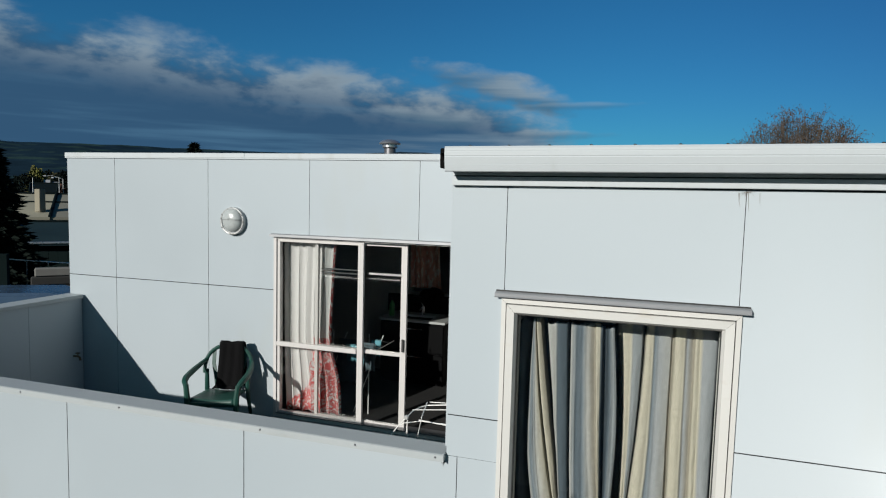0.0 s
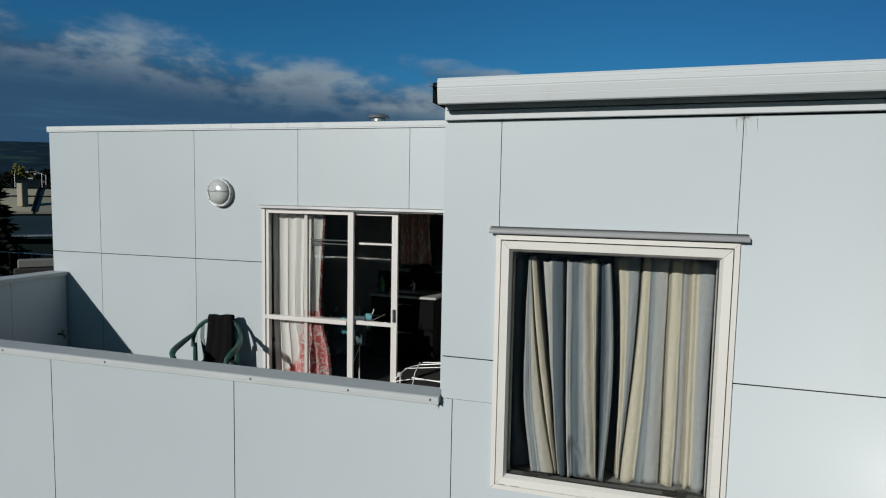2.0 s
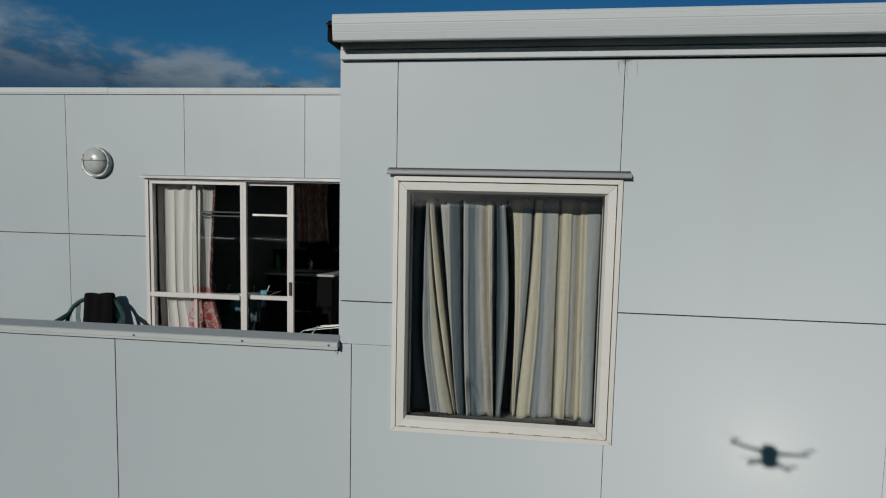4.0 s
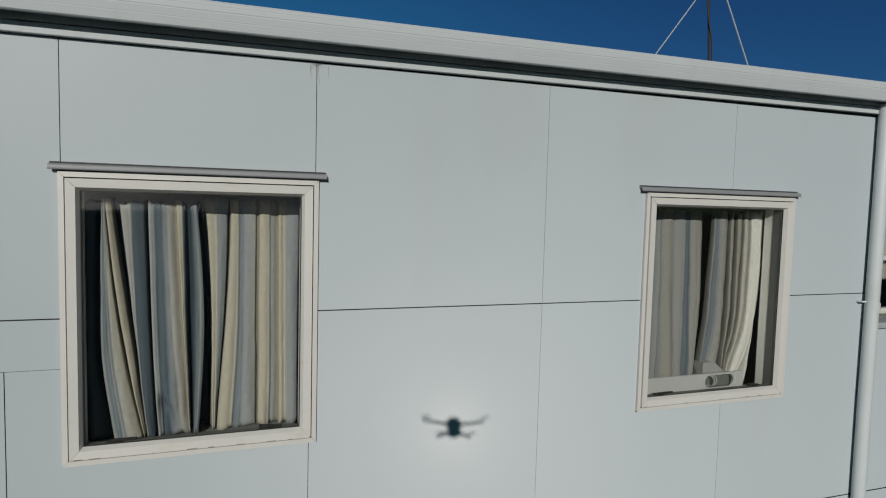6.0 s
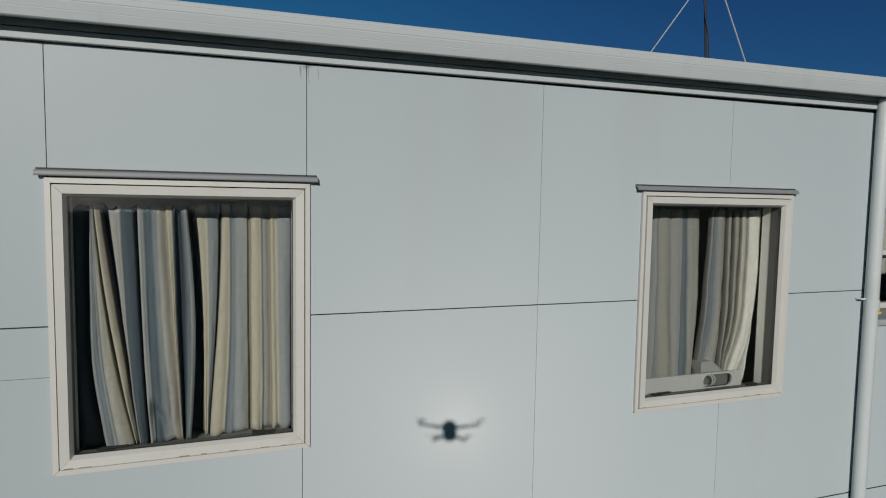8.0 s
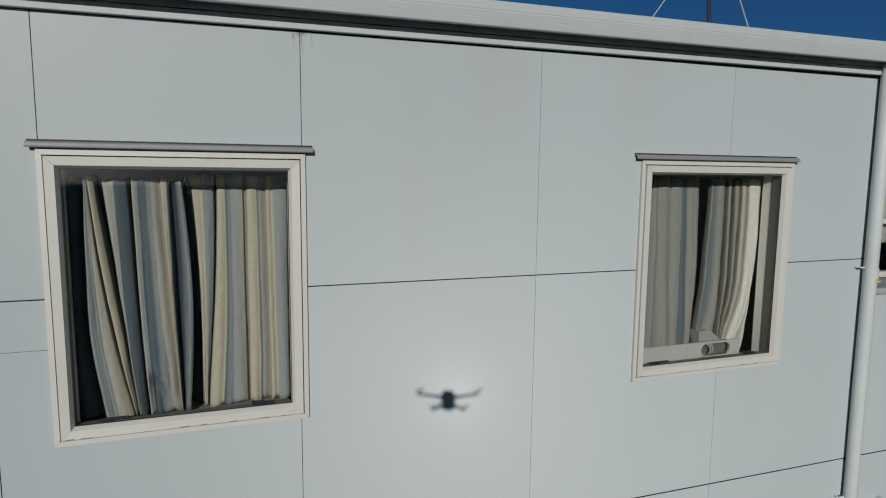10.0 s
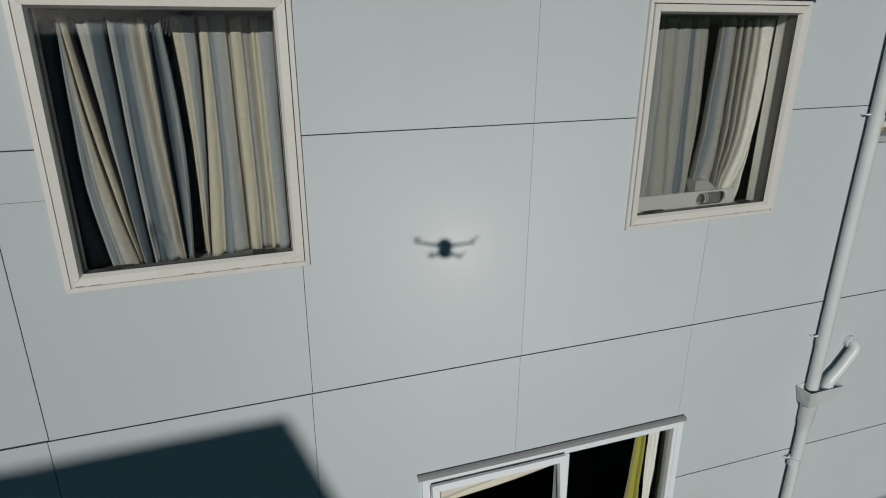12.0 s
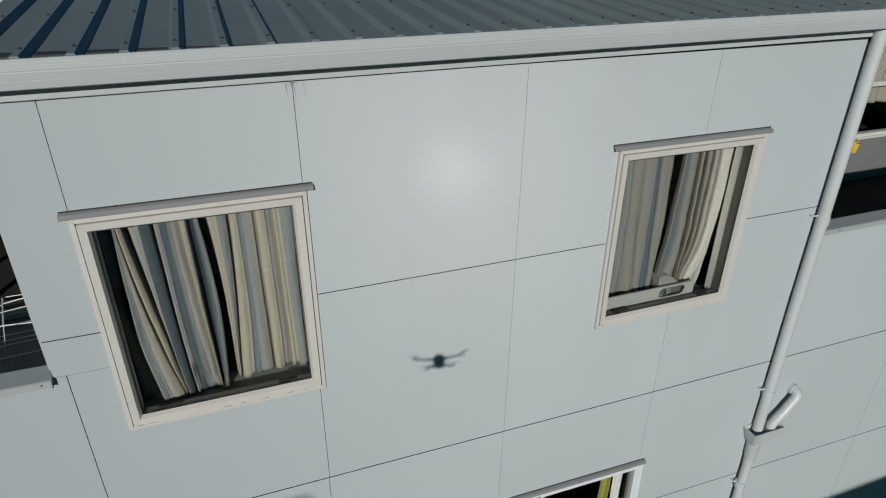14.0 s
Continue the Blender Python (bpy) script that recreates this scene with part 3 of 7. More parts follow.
for nm, bm, mt, lb in (("soffit", box(B(), LEFT + 0.004, 3.78, -0.0195, 0.012, 5.395, 5.480), DARK_GAP, "dark eave gap"), ("trim_board", box(B(), LEFT, 3.612, -0.028, 0.012, 5.346, 5.388, 0.002), FASCIA, "pale trim board")):
    bmesh.ops.transform(bm, matrix=EAVE_SHEAR, verts=bm.verts[:])
    part(nm, bm, mt, eave, lb)

# ribbed steel roof
roof = thing("roof", (1.2, 1.5, 5.5), "grey ribbed long-run steel roof with screws", "roof", kind="structure")
bm = B()
PITCH, SLOPE, Y0, Y1, Z0 = 0.190, math.tan(radians(4.0)), -0.088, 3.1, 5.496
xs = []
x = LEFT - 0.062
while x < 3.80:
    xs += [(x, 0.0), (x + 0.100, 0.0), (x + 0.118, 0.030), (x + 0.146, 0.030), (x + 0.166, 0.0)]
    x += PITCH
lower = [bm.verts.new((px, Y0, Z0 + h)) for px, h in xs]
upper = [bm.verts.new((px, Y1, Z0 + h + SLOPE * (Y1 - Y0))) for px, h in xs]
far = [bm.verts.new((px, 6.95, Z0 + h + SLOPE * (Y1 - Y0) - 0.25)) for px, h in xs]
for i in range(len(xs) - 1):
    bm.faces.new((lower[i], lower[i + 1], upper[i + 1], upper[i]))
    bm.faces.new((upper[i], upper[i + 1], far[i + 1], far[i]))
# turned-down fronts of the ribs
for i in range(0, len(xs) - 4, 5):
    bm.faces.new((lower[i + 1], lower[i + 4], lower[i + 3], lower[i + 2]))
bmesh.ops.transform(bm, matrix=EAVE_SHEAR, verts=bm.verts[:])
part("roof_sheet", bm, ROOFING, roof)
screw = mesh_of("screw", lathe(B(), [(0.008, 0), (0.008, 0.002), (0.004, 0.007)], seg=6), RUBBER)
x = LEFT - 0.062
while x < 3.7:
    for y in (0.030, 0.72):
        s = new("screw", screw)
        s.location = EAVE_SHEAR @ Vector((x + 0.132, y, Z0 + 0.030 + SLOPE * (y - Y0)))
        s.parent = roof
        s.matrix_parent_inverse = Matrix.Translation(-Vector(roof.location))
    x += PITCH

# ---- more materials ----


def cloth_stripes(name, stops, rough=0.85, drift=0.07):
    """Curtain cloth with soft dyed bands, and bands of painted fold shade, along the pleats; stops are (place along the
    cloth, colour).
    """
    m = bpy.data.materials.new(name)
    m.use_nodes = True
    n, l = m.node_tree.nodes, m.node_tree.links
    b = n["Principled BSDF"]
    uv, sp = n.new("ShaderNodeUVMap"), n.new("ShaderNodeSeparateXYZ")
    uv.uv_map = "cloth"
    l.new(uv.outputs[0], sp.inputs[0])
    mp = n.new("ShaderNodeMapping")
    mp.inputs["Scale"].default_value = (30, 7, 1)
    l.new(uv.outputs[0], mp.inputs[0])
    blot = n.new("ShaderNodeTexNoise")
    blot.inputs["Scale"].default_value, blot.inputs["Detail"].default_value, blot.inputs["Roughness"].default_value = 1.0, 6.0, 0.6
    l.new(mp.outputs[0], blot.inputs["Vector"])
    sh = n.new("ShaderNodeMath")
    sh.operation = "MULTIPLY_ADD"
    l.new(blot.outputs[0], sh.inputs[0])
    sh.inputs[1].default_value = drift
    sub = n.new("ShaderNodeMath")
    sub.operation = "SUBTRACT"
    l.new(sp.outputs[0], sub.inputs[0])
    sub.inputs[1].default_value = drift / 2
    l.new(sub.outputs[0], sh.inputs[2])
    ramp = n.new("ShaderNodeValToRGB")
    l.new(sh.outputs[0], ramp.inputs[0])
    el = ramp.color_ramp.elements
    while len(el) < len(stops):
        el.new(0.5)
    for e, (p, c) in zip(el, stops):
        e.position, e.color = p, (*c, 1)
    fine = n.new("ShaderNodeTexNoise")
    fine.inputs["Scale"].default_value, fine.inputs["Detail"].default_value = 22.0, 9.0
    mp2 = n.new("ShaderNodeMapping")
    mp2.inputs["Scale"].default_value = (3.0, 2.2, 1)
    l.new(uv.outputs[0], mp2.inputs[0])
    l.new(mp2.outputs[0], fine.inputs["Vector"])
    hv, fr = n.new("ShaderNodeHueSaturation"), n.new("ShaderNodeMapRange")
    l.new(fine.outputs[0], fr.inputs[0])
    fr.inputs[1].default_value, fr.inputs[2].default_value, fr.inputs[3].default_value, fr.inputs[4].default_value = 0.3, 0.7, 0.90, 1.09
    l.new(fr.outputs[0], hv.inputs["Value"])
    l.new(ramp.outputs[0], hv.inputs["Color"])
    l.new(hv.outputs[0], b.inputs["Base Color"])
    b.inputs["Roughness"].default_value = rough
    b.inputs["Specular IOR Level"].default_value = 0.15
    bp = n.new("ShaderNodeBump")
    bp.inputs["Strength"].default_value, bp.inputs["Distance"].default_value = 0.12, 0.005
    l.new(fine.outputs[0], bp.inputs["Height"])
    l.new(bp.outputs[0], b.inputs["Normal"])
    return m


def cloth_floral(name):
    """White curtain cloth whose turned-up hem shows a red leaf print."""
    m = bpy.data.materials.new(name)
    m.use_nodes = True
    n, l = m.node_tree.nodes, m.node_tree.links
    b = n["Principled BSDF"]
    uv, sp = n.new("ShaderNodeUVMap"), n.new("ShaderNodeSeparateXYZ")
    uv.uv_map = "cloth"
    l.new(uv.outputs[0], sp.inputs[0])

    def mth(op, a, c, d=None):
        x = n.new("ShaderNodeMath")
        x.operation = op
        for i, v in enumerate((a, c, d)):
            if v is None:
                continue
            if isinstance(v, (int, float)):
                x.inputs[i].default_value = v
            else:
                l.new(v, x.inputs[i])
        return x.outputs[0]

    mp = n.new("ShaderNodeMapping")
    mp.inputs["Scale"].default_value = (1.5, 2.0, 1)
    l.new(uv.outputs[0], mp.inputs[0])
    nz = n.new("ShaderNodeTexNoise")
    nz.inputs["Scale"].default_value, nz.inputs["Detail"].default_value, nz.inputs["Distortion"].default_value = 11.0, 1.5, 2.2
    l.new(mp.outputs[0], nz.inputs["Vector"])
    vein = mth("LESS_THAN", mth("ABSOLUTE", mth("SUBTRACT", nz.outputs[0], 0.5), 0), 0.080)
    # printed side: a wedge that widens towards the hem, and the border at the right edge
    wedge = mth("GREATER_THAN", mth("ADD", sp.outputs[0], mth("MULTIPLY", sp.outputs[1], -0.75)), 0.30)
    low = mth("LESS_THAN", sp.outputs[1], 0.44)
    hem = mth("LESS_THAN", sp.outputs[1], mth("MULTIPLY_ADD", sp.outputs[0], 0.30, 0.03))
    border = mth("GREATER_THAN", sp.outputs[0], 0.955)
    zone = mth("MAXIMUM", mth("MAXIMUM", mth("MULTIPLY", wedge, low), hem), border)
    mx = n.new("ShaderNodeMix")
    mx.data_type = "RGBA"
    l.new(mth("MULTIPLY", zone, vein), mx.inputs[0])
    mx.inputs[6].default_value, mx.inputs[7].default_value = (0.57, 0.56, 0.55, 1), (0.50, 0.09, 0.09, 1)
    l.new(mx.outputs[2], b.inputs["Base Color"])
    b.inputs["Roughness"].default_value = 0.9
    return m


CREAM_C, PALE_C, BLUE_C, TAN_C = (0.415, 0.390, 0.315), (0.35, 0.35, 0.335), (0.215, 0.250, 0.280), (0.29, 0.265, 0.215)
WHITE_C = (0.64, 0.63, 0.58)
CLOTH_D = cloth_stripes("curtain_cloth_pale", [(0.0, PALE_C), (0.1, BLUE_C), (0.22, PALE_C), (0.4, CREAM_C), (0.5, PALE_C), (0.62, TAN_C), (0.72, PALE_C), (0.85, (0.62, 0.60, 0.55)), (1.0, (0.62, 0.60, 0.55))])
CLOTH_W = cloth_floral("curtain_cloth_printed")
CLOTH_I = surf("ivory_cloth", (0.70, 0.66, 0.58), 0.9, var=0.08, scale=6, fine=200)
CLOTH_R = surf("rust_cloth", (0.72, 0.38, 0.28), 0.9, var=0.2, scale=14, fine=200, stain=(0.80, 0.68, 0.58), stain_at=(0.5, 0.6), stain_scale=(30, 30, 9))
TOWEL = surf("black_towel", (0.0055, 0.0055, 0.006), 0.98, var=0.3, fine=250, bump=0.5, spec=0.1)
TEAL = surf("blue_cloth", (0.16, 0.42, 0.50), 0.9, var=0.15, fine=150)
GREEN_PLASTIC = surf("green_plastic", (0.006, 0.050, 0.038), 0.5, var=0.12, scale=8, bump=0.01)
WIRE = surf("white_coated_wire", (0.78, 0.78, 0.76), 0.4, var=0.03)
BLACK = surf("black_laminate", (0.004, 0.004, 0.0045), 0.6, var=0.2, spec=0.08)
BASIN = surf("white_ceramic", (0.50, 0.51, 0.50), 0.2, var=0.02, bump=0.0)
OPAL = surf("prismatic_glass", (0.36, 0.385, 0.385), 0.25, var=0.06, scale=20, fine=120, bump=0.15)
SILVER = surf("grey_cast_metal", (0.37, 0.39, 0.395), 0.45, metal=0.0, var=0.06, scale=12)
STEEL_WORN = surf("weathered_steel", (0.46, 0.47, 0.47), 0.5, metal=0.3, var=0.25, scale=30, stain=(0.18, 0.18, 0.17), stain_at=(0.5, 0.62), stain_scale=(30, 30, 30))
SATIN = surf("satin_aluminium", (0.72, 0.72, 0.72), 0.28, metal=0.9, var=0.04)
BRASS = surf("dull_brass", (0.16, 0.12, 0.07), 0.5, metal=0.7, var=0.2)
BOARD = surf("grey_plastic_board", (0.46, 0.47, 0.46), 0.5, var=0.04, scale=6)
YELLOW = surf("yellow_plastic", (0.72, 0.46, 0.05), 0.45, var=0.06)
GREEN_BOTTLE = surf("green_bottle", (0.05, 0.28, 0.08), 0.3, var=0.06)

REVEAL = surf("reveal_paint", (0.78, 0.78, 0.75), 0.6, var=0.05)

# ---- windows ----


def hood(parent, x0, x1, z, out=0.031):
    """A bent head flashing: sloping top, upright lip and a drip."""
    bm = B()
    prof = [(-0.001, z + 0.004), (-0.001, z + 0.008), (-out + 0.004, z + 0.002), (-out, z - 0.002), (-out, z - 0.012), (-out - 0.004, z - 0.016), (-out - 0.002, z - 0.019), (-out + 0.006, z - 0.014), (-out + 0.006, z - 0.006)]
    rows = [[bm.verts.new((x, p, q)) for p, q in prof] for x in (x0, x1)]
    for i in range(len(prof)):
        j = (i + 1) % len(prof)
        bm.faces.new((rows[0][i], rows[0][j], rows[1][j], rows[1][i]))
    bm.faces.new(rows[0])
    bm.faces.new(rows[1][::-1])
    bmesh.ops.recalc_face_normals(bm, faces=bm.faces[:])
    part("head_flashing", bm, HOOD, parent, "grey metal head flashing")
    # a black strip stands in for the shadow line of the upstand
    part("flashing_seal", box(B(), x0 + 0.002, x1 - 0.002, -0.005, -0.0008, z + 0.0083, z + 0.0135), RUBBER, parent, "black strip painted for the shadow over the flashing")


def latch(parent, x, y, z, flip=1):
    bm = B()
    box(bm, x - 0.035, x + 0.035, y - 0.012, y + 0.012, z, z + 0.010, 0.003)
    box(bm, x - 0.012, x + 0.075 * flip + 0.012, y - 0.022, y - 0.008, z + 0.008, z + 0.018, 0.003)
    part("latch", bm, RUBBER, parent, "black window latch")


GRIME = surf("brown_grime", (0.24, 0.20, 0.15), 0.95, var=0.3, scale=60)


def window(name, w, label, frame_mat, casing=0.021, sash=0.036, hood_x=None, hood_z=None):
    x0, x1, z0, z1 = w
    t = thing(name, ((x0 + x1) / 2, 0.0, z0), label, "window", kind="structure")
    part("window_frame", ring(B(), x0, x1, z0, z1, casing, -0.014, 0.07), frame_mat, t)
    part("seal", ring(B(), x0 + casing, x1 - casing, z0 + casing, z1 - casing, 0.0055, 0.004, 0.06), RUBBER, t, "black weather seal")
    i = casing + 0.0055
    part("sash", ring(B(), x0 + i, x1 - i, z0 + i, z1 - i, sash, -0.021, 0.004, slope=0.003), frame_mat, t)
    i += sash
    part("glazing_bead", ring(B(), x0 + i, x1 - i, z0 + i, z1 - i, 0.012, -0.0175, 0.0115, slope=0.024), frame_mat, t)
    part("gasket", ring(B(), x0 + i + 0.012, x1 - i - 0.012, z0 + i + 0.012, z1 - i - 0.012, 0.0025, 0.0045, 0.0113), RUBBER, t, "black glazing gasket")
    i += 0.0125
    for xa, xb in ((x0 + 0.0315, x0 + 0.070), (x1 - 0.070, x1 - 0.0315)):
        part("inner_frame", box(B(), xa, xb, 0.0125, 0.082, z0 + 0.032, z1 - 0.032), INNER, t, "grey inner frame")
    part("inner_frame", box(B(), x0 + 0.0705, x1 - 0.0705, 0.0125, 0.082, z1 - 0.068, z1 - 0.032), INNER, t, "grey inner frame")
    part("pane", box(B(), x0 + i, x1 - i, 0.0065, 0.0105, z0 + i, z1 - i), PANE, t, "clear glass pane")
    part("lower_rail", box(B(), x0 + 0.0705, x1 - 0.0705, 0.0125, 0.060, z0 + 0.032, z0 + 0.0715), INNER, t, "grey inner rail")
    part("reveal", ring(B(), x0 + 0.005, x1 - 0.005, z0 + 0.005, z1 - 0.005, 0.015, 0.0705, 0.20), INNER, t, "grey inner reveal")
    for xa, xb in ((x0 + 0.005, x0 + 0.066), (x1 - 0.066, x1 - 0.005)):
        part("reveal_lining", box(B(), xa, xb, 0.0825, 0.150, z0 + 0.027, z1 - 0.021), REVEAL, t, "painted inner lining")
    part("window_sill", box(B(), x0 + 0.070, x1 - 0.070, 0.084, 0.34, z0 + 0.006, z0 + 0.018, 0.002), SILL, t, "painted inner sill")
    latch(t, x0 + 0.19, 0.040, z0 + 0.072)
    latch(t, x1 - 0.19, 0.040, z0 + 0.072, -1)
    rng = random.Random(round(x0 * 1000))
    bm = B()
    x = x0 + casing + 0.02
    while x < x1 - casing - 0.03:
        w_ = rng.uniform(0.010, 0.075)
        h_ = rng.choice((0.0012, 0.002, 0.0032))
        x2 = min(x + w_, x1 - casing - 0.02)
        box(bm, x, x2, -0.0052, 0.0035, z0 + casing + 0.0052 - h_, z0 + casing + 0.0052)
        if rng.random() < 0.45:
            box(bm, x, x + (x2 - x) * 0.6, -0.0222, -0.0200, z0 + casing + 0.0062, z0 + casing + 0.0070 + h_ * 0.7)
        x = x2 + rng.uniform(0.0, 0.05)
    part("grime", bm, GRIME, t, "brown grime along the lower groove")
    if hood_x:
        hood(t, hood_x[0], hood_x[1], hood_z)
    return t


window("window_1", W1, "cream aluminium window with closed striped curtains", CREAM, hood_x=(-1.062, 0.047), hood_z=4.830)
window("window_2", W2, "cream aluminium window with half-drawn curtains", CREAM, hood_x=(1.782, 2.955), hood_z=4.834)

# lower window: a top-hung sash standing ajar beside a fixed pane
x0, x1, z0, z1 = W3
XM = 1.560
low = thing("window_3", ((x0 + x1) / 2, 0, z0), "white aluminium window with one sash ajar", "window", kind="structure")
part("window_frame", ring(B(), x0, x1, z0, z1, 0.046, -0.018, 0.07), WHITE, low)
part("mullion", box(B(), XM - 0.028, XM + 0.028, -0.024, 0.07, z0 + 0.052, z1 - 0.052, 0.003), WHITE, low)
part("glazing_bead", ring(B(), XM + 0.028, x1 - 0.0745, z0 + 0.052, z1 - 0.052, 0.010, -0.010, 0.03, slope=0.02), BEAD, low, "grey glazing bead")
part("pane", box(B(), XM + 0.035, x1 - 0.080, 0.010, 0.014, z0 + 0.06, z1 - 0.06), PANE, low, "clear glass pane")
hinge = Matrix.Translation((0, -0.02, z1 - 0.045)) @ Matrix.Rotation(radians(-7.5), 4, "X") @ Matrix.Translation((0, 0.02, -(z1 - 0.045)))
bm = ring(B(), x0 + 0.058, XM - 0.006, z0 + 0.040, z1 - 0.052, 0.044, -0.030, 0.008)
bmesh.ops.transform(bm, matrix=hinge, verts=bm.verts[:])
sash = part("sash", bm, WHITE, low, "white sash hung open")
bm = box(B(), x0 + 0.085, XM - 0.05, -0.008, -0.004, z0 + 0.08, z1 - 0.085)
bmesh.ops.transform(bm, matrix=hinge, verts=bm.verts[:])
part("pane", bm, PANE, sash, "clear glass pane")
for zz, yy, xa, xb in ((z0 + 0.118, 0.014, x0 + 0.115, XM - 0.120), (z0 + 0.104, 0.018, x0 + 0.20, XM - 0.070)):
    bm = tube(B(), [(xa, yy, zz), (xb, yy, zz)], 0.0045, 6)
    box(bm, xb - 0.030, xb + 0.006, yy - 0.008, yy + 0.008, zz - 0.008, zz + 0.010, 0.002)
    box(bm, xa - 0.006, xa + 0.010, yy - 0.006, yy + 0.006, zz - 0.030, zz + 0.010, 0.002)
    bmesh.ops.transform(bm, matrix=hinge, verts=bm.verts[:])
    part("stay_bar", bm, RUBBER, sash, "black stay bar along the sash")
for xa in (x0 + 0.075, XM - 0.045):
    bm = box(B(), xa - 0.006, xa + 0.006, -0.10, 0.05, z0 + 0.17, z0 + 0.185)
    part("stay", bm, STEEL_DARK, low, "metal window stay")
part("window_sill", box(B(), x0 + 0.054, x1 - 0.054, 0.072, 0.128, z0 + 0.030, z0 + 0.046, 0.002), BEAD, low, "painted inner sill")
latch(low, x1 - 0.22, 0.048, z0 + 0.052, -1)
latch(low, x0 + 0.30, 0.048, z0 + 0.052)
latch(low, x0 + 0.75, 0.048, z0 + 0.052, -1)
part("reveal", ring(B(), x0 + 0.005, x1 - 0.005, z0 + 0.005, z1 - 0.005, 0.040, 0.0705, 0.125), SILL, low, "grey inner reveal")
# black strip in place of the shaded gap above the open sash
part("seal", box(B(), x0 + 0.050, XM - 0.01, -0.0195, -0.0182, z1 - 0.044, z1 - 0.030), RUBBER, low, "black strip standing in for the dark gap over the open sash")
part("frame_stop", box(B(), x1 - 0.074, x1 - 0.0465, -0.016, 0.06, z0 + 0.047, z1 - 0.047, 0.002), WHITE, low)
hood(low, 0.556, 2.506, 2.136)
# this window is sheared a little to fit the camera's view
VIEW_SHEAR = Matrix(((1, 0, -0.018, 0.018 * 1.6), (0, 1, 0, 0), (-0.015, 0, 1, 0.015 * 1.55), (0, 0, 0, 1)))
for ob in [low.children[i] for i in range(len(low.children))] + [c for p in low.children for c in p.children]:
    ob.data.transform(VIEW_SHEAR)

# ---- curtains ----


def curtain(name, left, right, z, y, folds, material, label, depth=0.035, seed=1, parts=150, rows=26, skew=0.010, group="curtains"):
    """A gathered curtain. left and right: the edges' x at given heights, as rows of (share of the height from the hem, x)."""
    rng = random.Random(seed)
    ph = [rng.uniform(0, 6.28) for _ in range(4)]
    widths = [rng.uniform(0.6, 1.5) for _ in range(folds)]
    total = sum(widths)
    marks = [0.0]
    for w in widths:
        marks.append(marks[-1] + w / total)
    amps = [rng.uniform(0.55, 1.15) for _ in range(folds)]
    bm = B()
    uvl = bm.loops.layers.uv.new("cloth")

    def edge(table, v):
        k = max(i for i in range(len(table) - 1) if table[i][0] <= v)
        (a, xa), (b, xb) = table[k], table[k + 1]
        pa, pb = table[max(0, k - 1)], table[min(len(table) - 1, k + 2)]
        ma = (xb - pa[1]) / (b - pa[0]) * (b - a)
        mb = (pb[1] - xa) / (pb[0] - a) * (b - a)
        s = (v - a) / (b - a)
        return (2 * s**3 - 3 * s**2 + 1) * xa + (s**3 - 2 * s**2 + s) * ma + (3 * s**2 - 2 * s**3) * xb + (s**3 - s**2) * mb

    grid = []
    for r in range(rows + 1):
        v = r / rows
        a, b = edge(left, v), edge(right, v)
        line = []
        for c in range(parts + 1):
            u = c / parts
            k = min(folds - 1, max(i for i in range(folds) if marks[i] <= u + 1e-9))
            f = (u - marks[k]) / (marks[k + 1] - marks[k])
            wave = max(0.0, math.sin(math.pi * f)) ** 0.55 * (1 if k % 2 else -1) * amps[k]
            slow = math.sin(5 * u + 0.9 * v + ph[0]) * 0.25 + math.sin(11 * u - 1.3 * v + ph[1]) * 0.2 * (1 - v) + math.sin(23 * u + 2.0 * v + ph[3]) * 0.10
            d = depth * (0.50 + 0.50 * (1 - v) ** 0.7) * (0.5 if v > 0.97 else 1.0)
            lean = skew * (1.0 - 0.35 * v) * (math.sin(2 * math.pi * f) + 0.35 * math.sin(math.pi * f) * (1 if k % 3 else -1))
            x = a + (b - a) * u + lean + 0.004 * math.sin(3.5 * v + ph[2] + 9 * u) * (1 - v)
            line.append((bm.verts.new((x, y + d * (wave + slow), z[0] + (z[1] - z[0]) * v + 0.004 * math.sin(9 * u + ph[3]) * (1 - v))), u, v))
        grid.append(line)
    for A, C in zip(grid, grid[1:]):
        for i in range(parts):
            q = (A[i], A[i + 1], C[i + 1], C[i])
            fc = bm.faces.new([w[0] for w in q])
            for lp, w in zip(fc.loops, q):
                lp[uvl].uv = (w[1], w[2])
    for f in bm.faces:
        f.smooth = True
    ob = part(name, bm, material)
    md = ob.modifiers.new("thickness", "SOLIDIFY")
    md.thickness = 0.002
    return tagged(ob, label, "curtain", group)


def hang(head, middle, hem, v):
    """x of a fold line at the share v of the height: a smooth line through its three places that does not swing past them."""
    a, b = middle - hem, head - middle
    m = 2 * a * b / (a + b) if a * b > 0 else 0.0
    s, p, q, mp, mq = (v * 2, hem, middle, 1.5 * a - 0.5 * m, m) if v < 0.5 else (v * 2 - 1, middle, head, m, 1.5 * b - 0.5 * m)
    return (2 * s**3 - 3 * s**2 + 1) * p + (s**3 - 2 * s**2 + s) * mp + (3 * s**2 - 2 * s**3) * q + (s**3 - s**2) * mq


